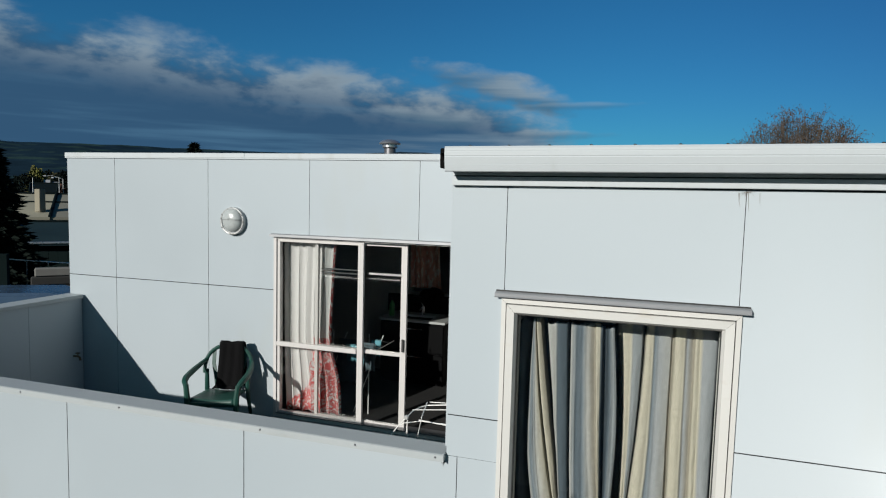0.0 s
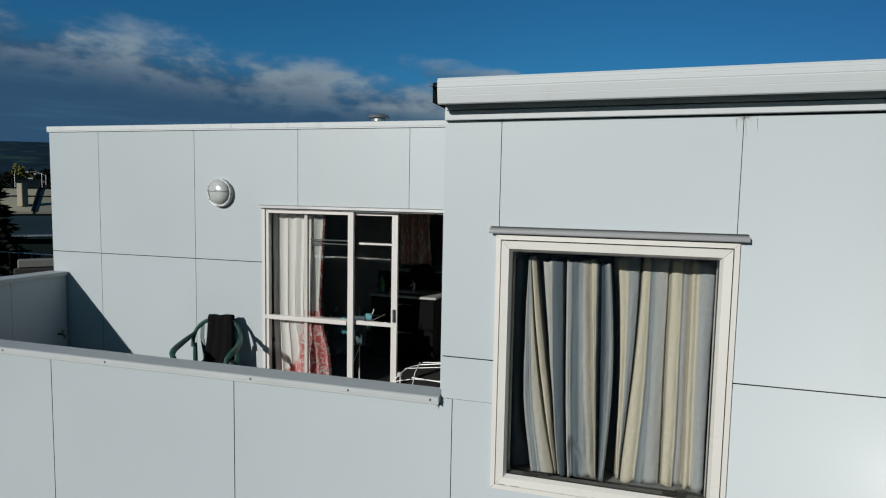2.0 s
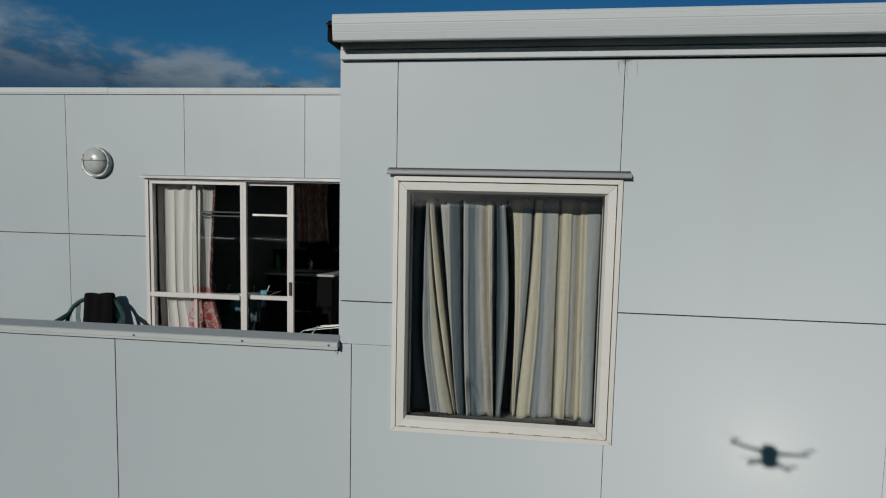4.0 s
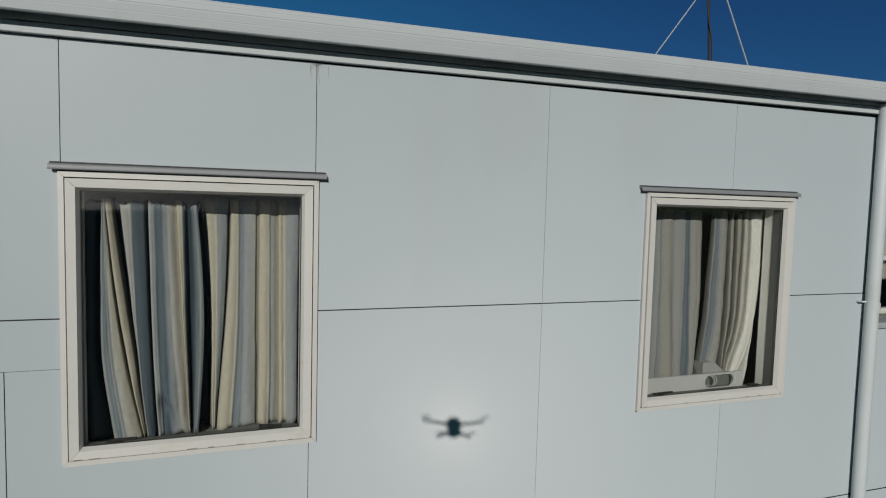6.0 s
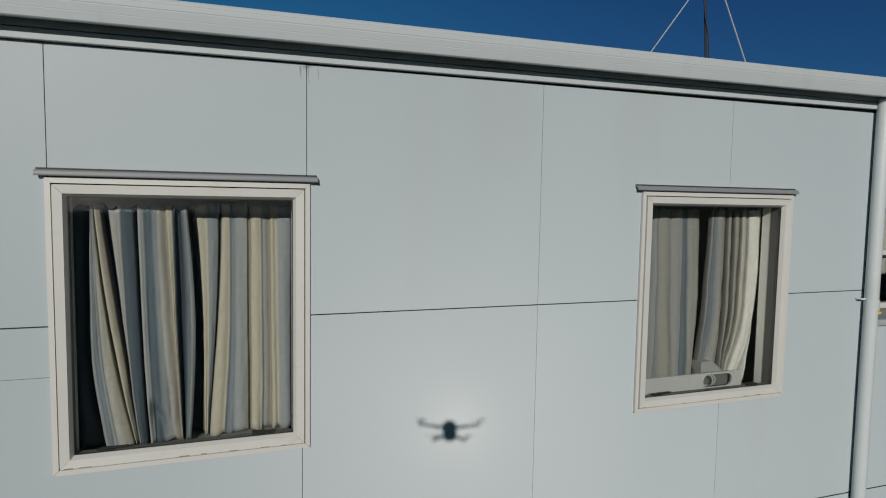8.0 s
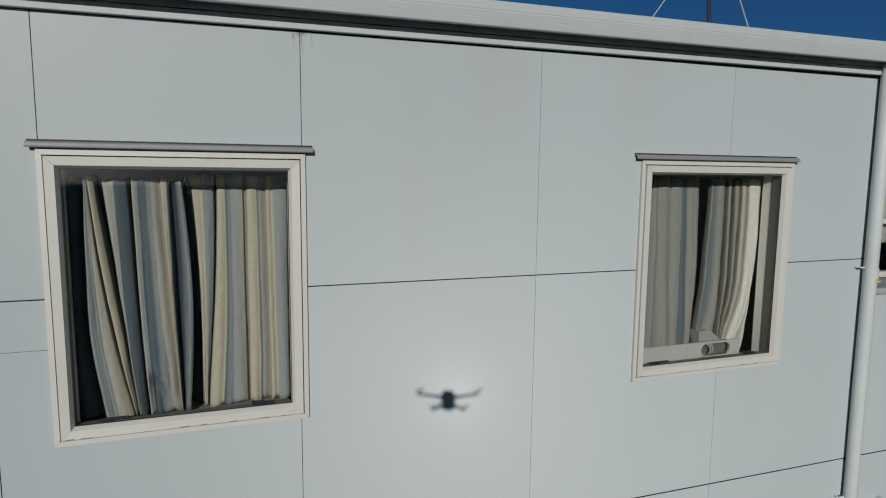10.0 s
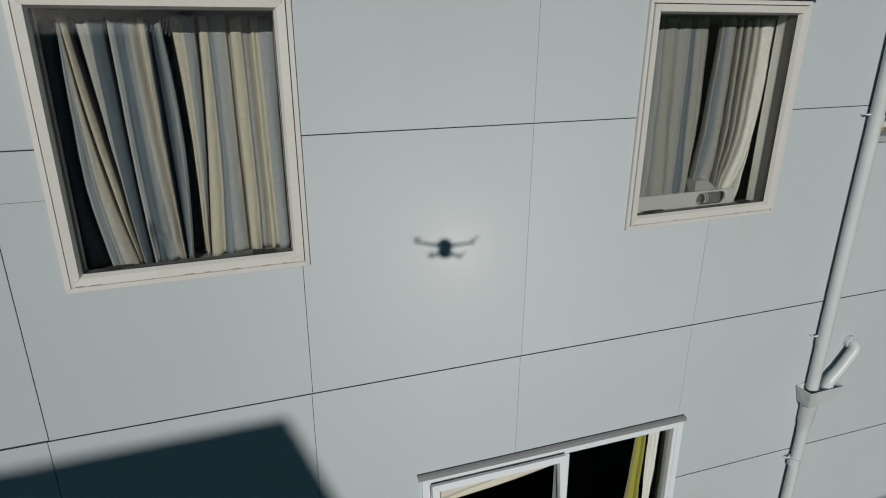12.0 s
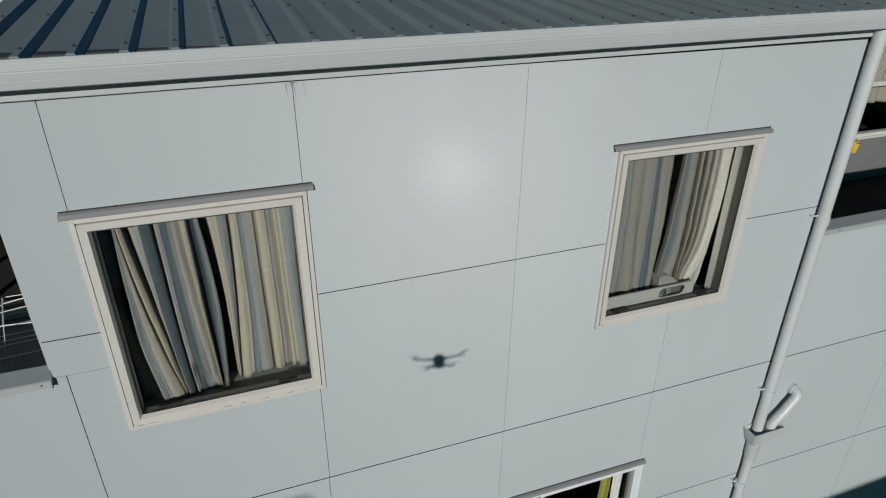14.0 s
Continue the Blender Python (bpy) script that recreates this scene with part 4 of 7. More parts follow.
def draped(folds, z, y, depth, label, seed, group="curtains", wander=0.002, tuck=None):
    """A curtain from its fold lines: rows of (x at the head, at mid height and at the hem, share of the depth it lies
    back, dye or painted shade).
    """
    rng = random.Random(seed)
    k = len(folds)
    cloth = cloth_stripes("curtain_cloth", [(i / (k - 1), f[4]) for i, f in enumerate(folds)], drift=0.55 / k)
    bm = B()
    uvl = bm.loops.layers.uv.new("cloth")
    rows, per = 44, 6
    shift = [rng.uniform(-0.002, 0.002) for _ in folds]
    grid = []
    for r in range(rows + 1):
        v = r / rows
        s = 1 - v
        line = []
        for c in range((k - 1) * per + 1):
            i = min(k - 2, c // per)
            f = (c - i * per) / per
            e = 0.5 - 0.5 * math.cos(math.pi * f)
            at = [hang(*folds[j][:3], v) + shift[j] * math.sin(4.5 * v + j * 0.6) for j in (i, i + 1)]
            x = at[0] + (at[1] - at[0]) * f
            edge_ = min(1.0, 4 * min(c, (k - 1) * per - c) / ((k - 1) * per))
            x += wander * edge_ * (noise.noise(Vector((x * 4.5, (z[0] + (z[1] - z[0]) * v) * 2.6, seed * 1.7))) * 1.6 + noise.noise(Vector((x * 9.0, v * 6.5, seed + 0.3))))
            back = folds[i][3] + (folds[i + 1][3] - folds[i][3]) * e
            zz = z[0] + (z[1] - z[0]) * v
            bulge = 0.22 * (at[1] - at[0]) * math.sin(math.pi * f) * (1 - 0.8 * max(folds[i][3], folds[i + 1][3]))
            crease = -bulge + noise.noise(Vector((x * 9, zz * 3.0 + x * 5, seed))) * 0.016 + noise.noise(Vector((x * 50, zz * 11 - x * 20, seed + 3.0))) * 0.004
            yy = y + depth * back * (0.75 + 0.45 * s) + crease * (0.5 + 0.7 * s)
            if tuck:                     # a pinched pleat that opens into a hollow towards the hem
                below = (tuck[1] - zz) / 0.2
                if 0 < below < 1.1:
                    yy += 0.05 * math.exp(-((x - tuck[0] - 0.055 * below) / (0.008 + 0.045 * below)) ** 2) * min(1, below * 3)
            hem = 0.006 * math.sin(8 * c / per / 3 + seed) * s ** 6 + 0.020 * noise.noise(Vector((x * 38, seed, 0.5))) * v ** 8
            line.append((bm.verts.new((x, yy, zz + hem)), (i + f) / (k - 1), v))
        grid.append(line)
    for A, C in zip(grid, grid[1:]):
        for i in range(len(A) - 1):
            q = (A[i], A[i + 1], C[i + 1], C[i])
            fc = bm.faces.new([w[0] for w in q])
            fc.smooth = True
            for lp, w in zip(fc.loops, q):
                lp[uvl].uv = (w[1], w[2])
    ob = part("curtain", bm, cloth)
    ob.modifiers.new("thickness", "SOLIDIFY").thickness = 0.0015
    return tagged(ob, label, "curtain", group)


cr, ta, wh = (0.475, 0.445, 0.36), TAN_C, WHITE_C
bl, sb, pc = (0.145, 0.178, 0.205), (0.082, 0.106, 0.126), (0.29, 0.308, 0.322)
# the darkest tones here are shade painted into slits and back folds
pb, pa, slit_shade = (0.265, 0.288, 0.30), (0.37, 0.372, 0.355), (0.045, 0.060, 0.072)
fold_shade, c2, c3 = (0.115, 0.115, 0.105), (0.335, 0.325, 0.285), (0.43, 0.415, 0.36)
s2, gap_shade = (0.085, 0.105, 0.122), (0.085, 0.078, 0.062)
slate_side = [(-0.976, -0.979, -0.973, 0.42, s2), (-0.959, -0.959, -0.950, 0.30, s2), (-0.930, -0.941, -0.918, 0.36, s2), (-0.904, -0.916, -0.866, 1.00, slit_shade),
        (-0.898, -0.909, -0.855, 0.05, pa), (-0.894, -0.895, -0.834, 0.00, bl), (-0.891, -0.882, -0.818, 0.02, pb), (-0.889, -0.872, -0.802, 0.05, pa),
        (-0.889, -0.845, -0.745, 0.10, cr), (-0.887, -0.838, -0.738, 0.95, slit_shade), (-0.883, -0.831, -0.733, 0.05, cr), (-0.865, -0.800, -0.728, 0.15, ta),
        (-0.858, -0.794, -0.727, 1.00, slit_shade), (-0.833, -0.782, -0.725, 0.90, slit_shade)]
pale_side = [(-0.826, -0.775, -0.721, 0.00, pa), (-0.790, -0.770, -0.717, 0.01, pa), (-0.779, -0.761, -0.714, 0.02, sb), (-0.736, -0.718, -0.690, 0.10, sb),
        (-0.719, -0.710, -0.681, 1.00, slit_shade), (-0.713, -0.703, -0.676, 0.00, pa), (-0.697, -0.687, -0.662, 0.01, pb), (-0.685, -0.673, -0.653, 0.03, sb),
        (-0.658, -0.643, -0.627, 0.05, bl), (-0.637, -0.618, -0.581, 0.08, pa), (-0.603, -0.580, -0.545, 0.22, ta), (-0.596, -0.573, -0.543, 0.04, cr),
        (-0.581, -0.564, -0.542, 0.08, cr), (-0.571, -0.560, -0.541, 0.12, sb), (-0.550, -0.546, -0.536, 0.55, slit_shade), (-0.536, -0.520, -0.527, 0.00, sb),
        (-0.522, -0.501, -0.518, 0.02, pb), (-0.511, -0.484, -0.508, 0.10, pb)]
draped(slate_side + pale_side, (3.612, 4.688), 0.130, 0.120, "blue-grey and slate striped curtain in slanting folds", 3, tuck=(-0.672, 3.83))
draped([(-0.515, -0.486, -0.508, 0.90, gap_shade), (-0.503, -0.468, -0.462, 0.75, gap_shade), (-0.498, -0.463, -0.455, 0.45, ta), (-0.485, -0.453, -0.449, 0.05, cr),
        (-0.438, -0.433, -0.440, 0.12, cr), (-0.422, -0.423, -0.438, 0.12, pb), (-0.383, -0.398, -0.433, 0.30, pb), (-0.367, -0.391, -0.431, 0.95, fold_shade),
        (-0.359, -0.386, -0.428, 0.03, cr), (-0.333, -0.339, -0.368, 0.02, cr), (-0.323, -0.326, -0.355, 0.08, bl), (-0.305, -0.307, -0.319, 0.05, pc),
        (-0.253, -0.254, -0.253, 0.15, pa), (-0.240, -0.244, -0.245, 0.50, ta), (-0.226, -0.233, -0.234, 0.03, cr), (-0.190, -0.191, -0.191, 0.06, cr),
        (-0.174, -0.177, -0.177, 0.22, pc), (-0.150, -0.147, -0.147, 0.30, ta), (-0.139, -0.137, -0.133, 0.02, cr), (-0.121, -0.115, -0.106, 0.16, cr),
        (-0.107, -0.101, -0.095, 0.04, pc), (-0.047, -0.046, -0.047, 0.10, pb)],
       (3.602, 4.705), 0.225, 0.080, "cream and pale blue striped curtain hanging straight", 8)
dk = (0.040, 0.048, 0.054)
draped([(-0.966, -0.966, -0.966, 0.3, dk), (-0.940, -0.938, -0.934, 0.0, dk), (-0.915, -0.905, -0.890, 0.7, dk), (-0.880, -0.862, -0.835, 0.1, dk), (-0.850, -0.825, -0.780, 0.6, dk), (-0.815, -0.785, -0.735, 0.1, dk)],
       (3.605, 4.690), 0.285, 0.050, "dark slate curtain edge hanging behind the others", 17)
# the near-black tone is shadow painted into the creases between the folds
crease_shade, p2, c2 = (0.022, 0.022, 0.020), (0.275, 0.278, 0.268), (0.285, 0.278, 0.248)
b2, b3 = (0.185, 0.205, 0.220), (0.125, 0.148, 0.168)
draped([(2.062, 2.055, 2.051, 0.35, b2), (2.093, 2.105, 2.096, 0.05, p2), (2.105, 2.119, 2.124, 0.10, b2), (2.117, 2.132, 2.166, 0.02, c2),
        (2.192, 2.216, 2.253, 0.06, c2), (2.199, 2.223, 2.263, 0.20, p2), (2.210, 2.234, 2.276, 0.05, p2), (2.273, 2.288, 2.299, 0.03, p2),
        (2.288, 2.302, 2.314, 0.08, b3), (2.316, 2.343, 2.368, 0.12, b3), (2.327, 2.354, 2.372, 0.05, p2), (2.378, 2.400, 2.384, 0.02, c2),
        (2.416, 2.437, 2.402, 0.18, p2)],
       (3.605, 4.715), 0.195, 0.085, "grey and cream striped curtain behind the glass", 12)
draped([(2.478, 2.464, 2.404, 0.35, crease_shade), (2.485, 2.471, 2.411, 0.03, p2), (2.494, 2.482, 2.420, 0.10, p2), (2.503, 2.494, 2.430, 0.14, b3),
        (2.522, 2.529, 2.452, 0.10, b2), (2.535, 2.548, 2.468, 0.03, p2), (2.594, 2.600, 2.550, 0.12, c2), (2.604, 2.608, 2.563, 0.90, crease_shade),
        (2.615, 2.619, 2.574, 0.32, crease_shade), (2.623, 2.631, 2.581, 0.04, c2), (2.642, 2.653, 2.582, 0.10, c2), (2.651, 2.663, 2.586, 1.00, crease_shade),
        (2.661, 2.673, 2.592, 0.32, crease_shade), (2.669, 2.680, 2.596, 0.04, c2), (2.705, 2.705, 2.602, 0.10, c2), (2.713, 2.713, 2.607, 0.90, crease_shade),
        (2.721, 2.721, 2.611, 0.32, crease_shade), (2.729, 2.729, 2.614, 0.04, c3), (2.759, 2.764, 2.630, 0.08, c3), (2.771, 2.775, 2.637, 0.85, crease_shade),
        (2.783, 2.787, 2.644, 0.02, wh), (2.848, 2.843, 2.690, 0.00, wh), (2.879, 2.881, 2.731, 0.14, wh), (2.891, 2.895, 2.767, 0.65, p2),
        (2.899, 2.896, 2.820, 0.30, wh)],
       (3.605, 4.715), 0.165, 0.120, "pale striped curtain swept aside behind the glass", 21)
iv = (0.70, 0.66, 0.58)
draped([(0.655, 0.659, 0.665, 0.5, iv), (0.690, 0.694, 0.700, 0.0, iv), (0.712, 0.716, 0.722, 0.9, iv), (0.740, 0.744, 0.750, 0.0, iv), (0.765, 0.769, 0.775, 0.8, iv), (0.800, 0.804, 0.812, 0.0, iv), (0.838, 0.846, 0.862, 0.4, iv)],
       (1.13, 2.02), 0.085, 0.030, "ivory curtain behind the open sash", 5)
nw = (0.80, 0.80, 0.78)
# the second yellow is the first one darkened, as shade in the deep fold
ye, ye_shade = (0.40, 0.39, 0.07), (0.22, 0.20, 0.05)
draped([(2.205, 2.188, 2.165, 0.8, ta), (2.225, 2.210, 2.190, 0.2, ye), (2.245, 2.236, 2.225, 0.0, ye), (2.258, 2.255, 2.250, 0.9, ye_shade), (2.275, 2.275, 2.275, 0.0, ye), (2.290, 2.297, 2.305, 0.5, ye)], (1.105, 2.02), 0.095, 0.035, "yellow curtain drawn to the side", 9)
draped([(2.292, 2.299, 2.308, 0.6, nw), (2.308, 2.314, 2.322, 0.0, nw), (2.325, 2.330, 2.336, 0.9, nw), (2.343, 2.347, 2.352, 0.0, nw), (2.360, 2.363, 2.366, 0.8, nw), (2.380, 2.380, 2.380, 0.1, nw)], (1.115, 2.02), 0.080, 0.014, "white net curtain drawn to the side", 10)
# the ivory swag across the head of the lower window
bm = B()
vs = []
for i in range(25):
    u = i / 24
    x = 0.655 + 0.93 * u
    drop = 0.215 - 0.105 * u
    vs.append([bm.verts.new((x, 0.062 + 0.012 * math.sin(u * 4 + 15 * w) * (0.3 + 0.7 * w), 2.045 - drop * w - 0.006 * math.sin(4 * w + u * 3) * w)) for w in [k / 14 for k in range(15)]])
for a, b in zip(vs, vs[1:]):
    for j in range(14):
        bm.faces.new((a[j], a[j + 1], b[j + 1], b[j]))
ob = part("curtain_swag", bm, CLOTH_I, smooth=True)
ob.modifiers.new("thickness", "SOLIDIFY").thickness = 0.003
tagged(ob, "ivory curtain swag hooked across the window head", "curtain")
# curtain rails
for a, b, z in ((-0.95, -0.03, 4.745), (1.93, 2.85, 4.750), (0.64, 2.42, 2.062)):
    tagged(part("curtain_rail", tube(B(), [(a, 0.26, z), (b, 0.26, z)], 0.008, 8), BEAD), "thin grey curtain rail inside the window", "curtain rail", "curtain rails")

# vent board of a portable cooler in the second window
vent_board = thing("window_vent_kit", (2.33, 0.095, 3.60), "grey window board with an oval hose slot", "vent board")
cx, cz, hw, hh = 2.513, 3.662, 0.113, 0.040
BX0, BX1, BZ0, BZ1 = 2.30, 2.700, 3.602, 3.712


def slot(grow=0.0):
    return [(cx + (hw - hh) * (1 if math.cos(t) > 0 else -1) + (hh + grow) * math.cos(t), cz + (hh + grow) * math.sin(t)) for t in (2 * math.pi * (i + 0.5) / 32 for i in range(32))]


bm = B()
for face_y in (0.090, 0.102):
    inner = [bm.verts.new((x, face_y, z)) for x, z in slot()]
    outer = []
    for x, z in slot():
        d = Vector((x - cx, z - cz))
        k = min((BX1 - cx) / d.x if d.x > 0 else (BX0 - cx) / d.x, (BZ1 - cz) / d.y if d.y > 0 else (BZ0 - cz) / d.y)
        outer.append(bm.verts.new((cx + d.x * k, face_y, cz + d.y * k)))
    for px_, pz_ in ((BX0, BZ0), (BX1, BZ0), (BX1, BZ1), (BX0, BZ1)):
        near = min(outer, key=lambda v: math.hypot(v.co.x - px_, v.co.z - pz_))
        near.co.x, near.co.z = px_, pz_
    for i in range(32):
        j = (i + 1) % 32
        bm.faces.new((inner[i], outer[i], outer[j], inner[j]))
vv = list(bm.verts)
for i in range(32):
    j = (i + 1) % 32
    bm.faces.new((vv[i], vv[j], vv[64 + j], vv[64 + i]))
    bm.faces.new((vv[32 + i], vv[96 + i], vv[96 + j], vv[32 + j]))
bmesh.ops.recalc_face_normals(bm, faces=bm.faces[:])
part("board", bm, BOARD, vent_board)
part("board_length", box(B(), 1.945, BX0 - 0.0005, 0.0905, 0.1015, BZ0, BZ1), BOARD, vent_board)
part("board_end", box(B(), BX1 - 0.060, BX1 + 0.004, 0.086, 0.106, BZ0 + 0.002, BZ1 + 0.003, 0.003), BOARD, vent_board)
part("slot_rim", tube(B(), [(x, 0.089, z) for x, z in slot(0.003)], 0.005, 8, closed=True), BOARD, vent_board, "raised grey rim")
# hose adapter behind the board: a hood that slopes away, and the ribbed hose mouth in the slot
bm = sheet(B(), [(2.422, 3.62), (2.635, 3.62), (2.615, 3.692), (2.585, 3.710), (2.516, 3.765), (2.486, 3.773), (2.422, 3.767)], 0.128, 0.24, 0.006)
part("hose_adapter", bm, BEAD, vent_board, "grey sloping hose adapter")
for k in range(4):
    q = Matrix.Translation((2.440 + 0.013 * k, 0.106 + 0.005 * k, 3.660)) @ Matrix.Rotation(radians(-30), 4, "Z")
    part("hose_ring", tube(B(), [q @ Vector((0.034 * math.cos(a), 0, 0.034 * math.sin(a))) for a in (2 * math.pi * i / 20 for i in range(20))], 0.0032, 6, closed=True), BOARD if k % 2 else INNER, vent_board)
part("slot_back", box(B(), cx - hw, cx + hw, 0.1255, 0.1275, cz - hh - 0.004, cz + hh + 0.004), INNER, vent_board, "dark inside of the slot")

# ---- the balcony's sliding door ----
dx0, dx1, dz0, dz1 = DOOR
YD = YB - 0.012
door = thing("sliding_door", ((dx0 + dx1) / 2, YB, dz0), "cream aluminium sliding door standing partly open", "sliding door", kind="structure")
bm = ring(B(), dx0, dx1, dz0, dz1, 0.034, YD - 0.012, YD + 0.12)
part("door_frame", bm, DOORFRAME, door)
bm = B()
prof = [(YD - 0.001, dz1 + 0.005), (YD - 0.001, dz1 + 0.014), (YD - 0.045, dz1 + 0.006), (YD - 0.048, dz1 - 0.018), (YD - 0.043, dz1 - 0.018)]
rows = [[bm.verts.new((x, p, q)) for p, q in prof] for x in (dx0 - 0.03, dx1 + 0.03)]
for i in range(len(prof)):
    j = (i + 1) % len(prof)
    bm.faces.new((rows[0][i], rows[0][j], rows[1][j], rows[1][i]))
bmesh.ops.recalc_face_normals(bm, faces=bm.faces[:])
part("head_flashing", bm, HOOD, door, "grey metal head flashing")


DIM = surf("glass_dimmed_bar", (0.10, 0.105, 0.11), 0.5, var=0.1)


def door_leaf(name, x0, x1, y, rail_z, label):
    w = 0.034
    leaf = part(name, ring(B(), x0, x1, dz0 + 0.035, dz1 - 0.035, w, y, y + 0.035), DOORFRAME, door, label)
    part("rail", box(B(), x0 + w, x1 - w, y, y + 0.035, rail_z - 0.020, rail_z + 0.020, 0.002), DOORFRAME, leaf)
    part("pane", box(B(), x0 + w - 0.005, x1 - w + 0.005, y + 0.016, y + 0.020, rail_z + 0.018, dz1 - 0.065), PANE, leaf, "clear glass pane")
    part("pane", box(B(), x0 + w - 0.005, x1 - w + 0.005, y + 0.016, y + 0.020, dz0 + 0.065, rail_z - 0.018), PANE, leaf, "clear glass pane")
    return leaf


fixed = door_leaf("fixed_leaf", dx0 + 0.035, -3.085, YD + 0.004, 3.664, "fixed glazed leaf")
part("lock_rail", box(B(), dx0 + 0.012, -3.150, YD - 0.010, YD + 0.0035, 3.640, 3.688, 0.004), DOORFRAME, fixed)
part("stile", box(B(), -3.146, -3.1185, YD + 0.0035, YD + 0.040, dz0 + 0.068, dz1 - 0.068, 0.002), DOORFRAME, fixed)
slider = door_leaf("sliding_leaf", -3.660, -2.625, YD + 0.050, 3.664, "sliding glazed leaf pushed half open")
part("pull_bar", box(B(), -3.04, -2.675, YD + 0.046, YD + 0.058, 4.468, 4.492, 0.003), SATIN, slider, "bright aluminium bar")
# the bright bar again: its dimming behind two panes is put into the colour
for z in (4.452, 4.490):
    part("inner_bar", box(B(), -3.61, -3.12, YD + 0.0875, YD + 0.094, z, z + 0.014, 0.002), DIM, slider, "bar coloured dim, as seen through two panes")
part("stile", box(B(), -2.688, -2.6585, YD + 0.0495, YD + 0.086, dz0 + 0.068, dz1 - 0.068, 0.002), DOORFRAME, slider)
part("handle", box(B(), -2.665, -2.640, YD + 0.030, YD + 0.050, 3.70, 3.83, 0.004), RUBBER, slider, "black pull handle")
part("door_sill", box(B(), dx0 - 0.02, dx1 + 0.02, YB - 0.075, YB - 0.0005, 2.80, 2.858, 0.004), SILL, door, "grey door sill")
part("track", box(B(), dx0 + 0.043, dx1 - 0.043, YD - 0.03, YD + 0.11, dz0 + 0.0425, dz0 + 0.052), STEEL_DARK, door)
curtain("curtain", [(0, -4.06), (0.3, -4.08), (0.6, -4.09), (1, -4.10)], [(0, -3.37), (0.2, -3.40), (0.4, -3.50), (0.6, -3.50), (1, -3.46)], (2.905, 4.79), YB + 0.135, 13, CLOTH_W, "white curtain with a red leaf print at the hem", 0.026, 31, skew=0.012)

# ---- rainwater pipes ----
PX, PY = 3.613, -0.052
pipe = thing("downpipe", (PX, PY, 0), "pale grey plastic downpipe with hopper and wall clips", "downpipe")
part("upper_pipe", tube(B(), [(PX, PY, 5.425), (PX, PY, 5.34), (PX, PY, 4.6), (PX, PY, 3.4), (PX + 0.01, PY, 2.13)], 0.042, 18), PVC, pipe, smooth=True)
part("lower_pipe", tube(B(), [(PX + 0.02, PY, 2.00), (PX + 0.02, PY, 1.0), (PX + 0.02, PY, DROP)], 0.040, 18), PVC, pipe, smooth=True)
for z in (4.135, 2.56, 0.69, 1.50):
    part("socket", tube(B(), [(PX + 0.004, PY, z - 0.055), (PX + 0.004, PY, z + 0.01)], 0.0455, 18), PVC, pipe, smooth=True)
    clip = B()
    box(clip, PX - 0.080, PX - 0.04, -0.045, -0.034, z + 0.010, z + 0.019, 0.002)
    box(clip, PX - 0.080, PX - 0.072, -0.040, -0.001, z + 0.010, z + 0.019, 0.002)
    part("clip", clip, WHITE, pipe, "white wall clip")
part("reducer", lathe(B(), [(0.060, 0.0), (0.060, -0.05), (0.056, -0.065), (0.055, -0.17), (0.045, -0.21), (0.044, -0.27)], (PX + 0.02, PY, 2.02), 18), PVC, pipe, smooth=True)
bm = B()
hx0, hx1, hy0, hz0, hz1 = 3.510, 3.845, -0.140, 2.005, 2.155
top = [(hx0, hy0), (hx1, hy0), (hx1, -0.002), (hx0, -0.002)]
bot = [(hx0 + 0.035, hy0 + 0.025), (hx1 - 0.09, hy0 + 0.03), (hx1 - 0.12, -0.002), (hx0 + 0.05, -0.002)]
to, bo = [bm.verts.new((x, y, hz1)) for x, y in top], [bm.verts.new((x, y, hz0)) for x, y in bot]
ins = [(x + (0.010 if x < 3.6 else -0.010), y + (0.010 if y < -0.1 else -0.006)) for x, y in top]
ti, bi = [bm.verts.new((x, y, hz1)) for x, y in ins], [bm.verts.new((x, y, hz0 + 0.04)) for x, y in bot]
for i in range(4):
    j = (i + 1) % 4
    bm.faces.new((to[i], to[j], bo[j], bo[i]))
    bm.faces.new((ti[j], ti[i], bi[i], bi[j]))
    bm.faces.new((to[j], to[i], ti[i], ti[j]))
bm.faces.new(bo)
bm.faces.new(bi[::-1])
bmesh.ops.recalc_face_normals(bm, faces=bm.faces[:])
bmesh.ops.bevel(bm, geom=[e for e in bm.edges if e.calc_length() > 0.1], offset=0.005, segments=2, affect="EDGES")
part("hopper", bm, PVC, pipe, "open rain hopper")
waste = thing("waste_pipe", (3.95, 0, 2.4), "short grey waste pipe bending into the hopper", "waste pipe")
part("pipe", tube(B(), [(3.955, 0.0, 2.447), (3.955, -0.05, 2.447), (3.952, -0.068, 2.432), (3.935, -0.076, 2.397), (3.84, -0.076, 2.27), (3.755, -0.076, 2.185), (3.742, -0.076, 2.16), (3.738, -0.076, 2.06)], 0.042, 16), PVC, waste, smooth=True)
part("collar", tube(B(), [(3.955, 0.001, 2.447), (3.955, -0.035, 2.447)], 0.050, 16), PVC, waste)
slant = thing("waste_pipe", (-1.39, 0, 2.5), "long grey waste pipe sloping down the wall", "waste pipe")
part("pipe", tube(B(), [(-1.40, 0.0, 2.525), (-1.40, -0.035, 2.525), (-1.397, -0.060, 2.522), (-1.388, -0.080, 2.511), (-1.374, -0.091, 2.495), (-1.355, -0.095, 2.475), (-1.0, -0.095, 2.085), (-0.645, -0.095, 1.68), (-0.615, -0.09, 1.64), (-0.600, -0.085, 1.58), (-0.600, -0.085, DROP)], 0.043, 16), PVC, slant, smooth=True)

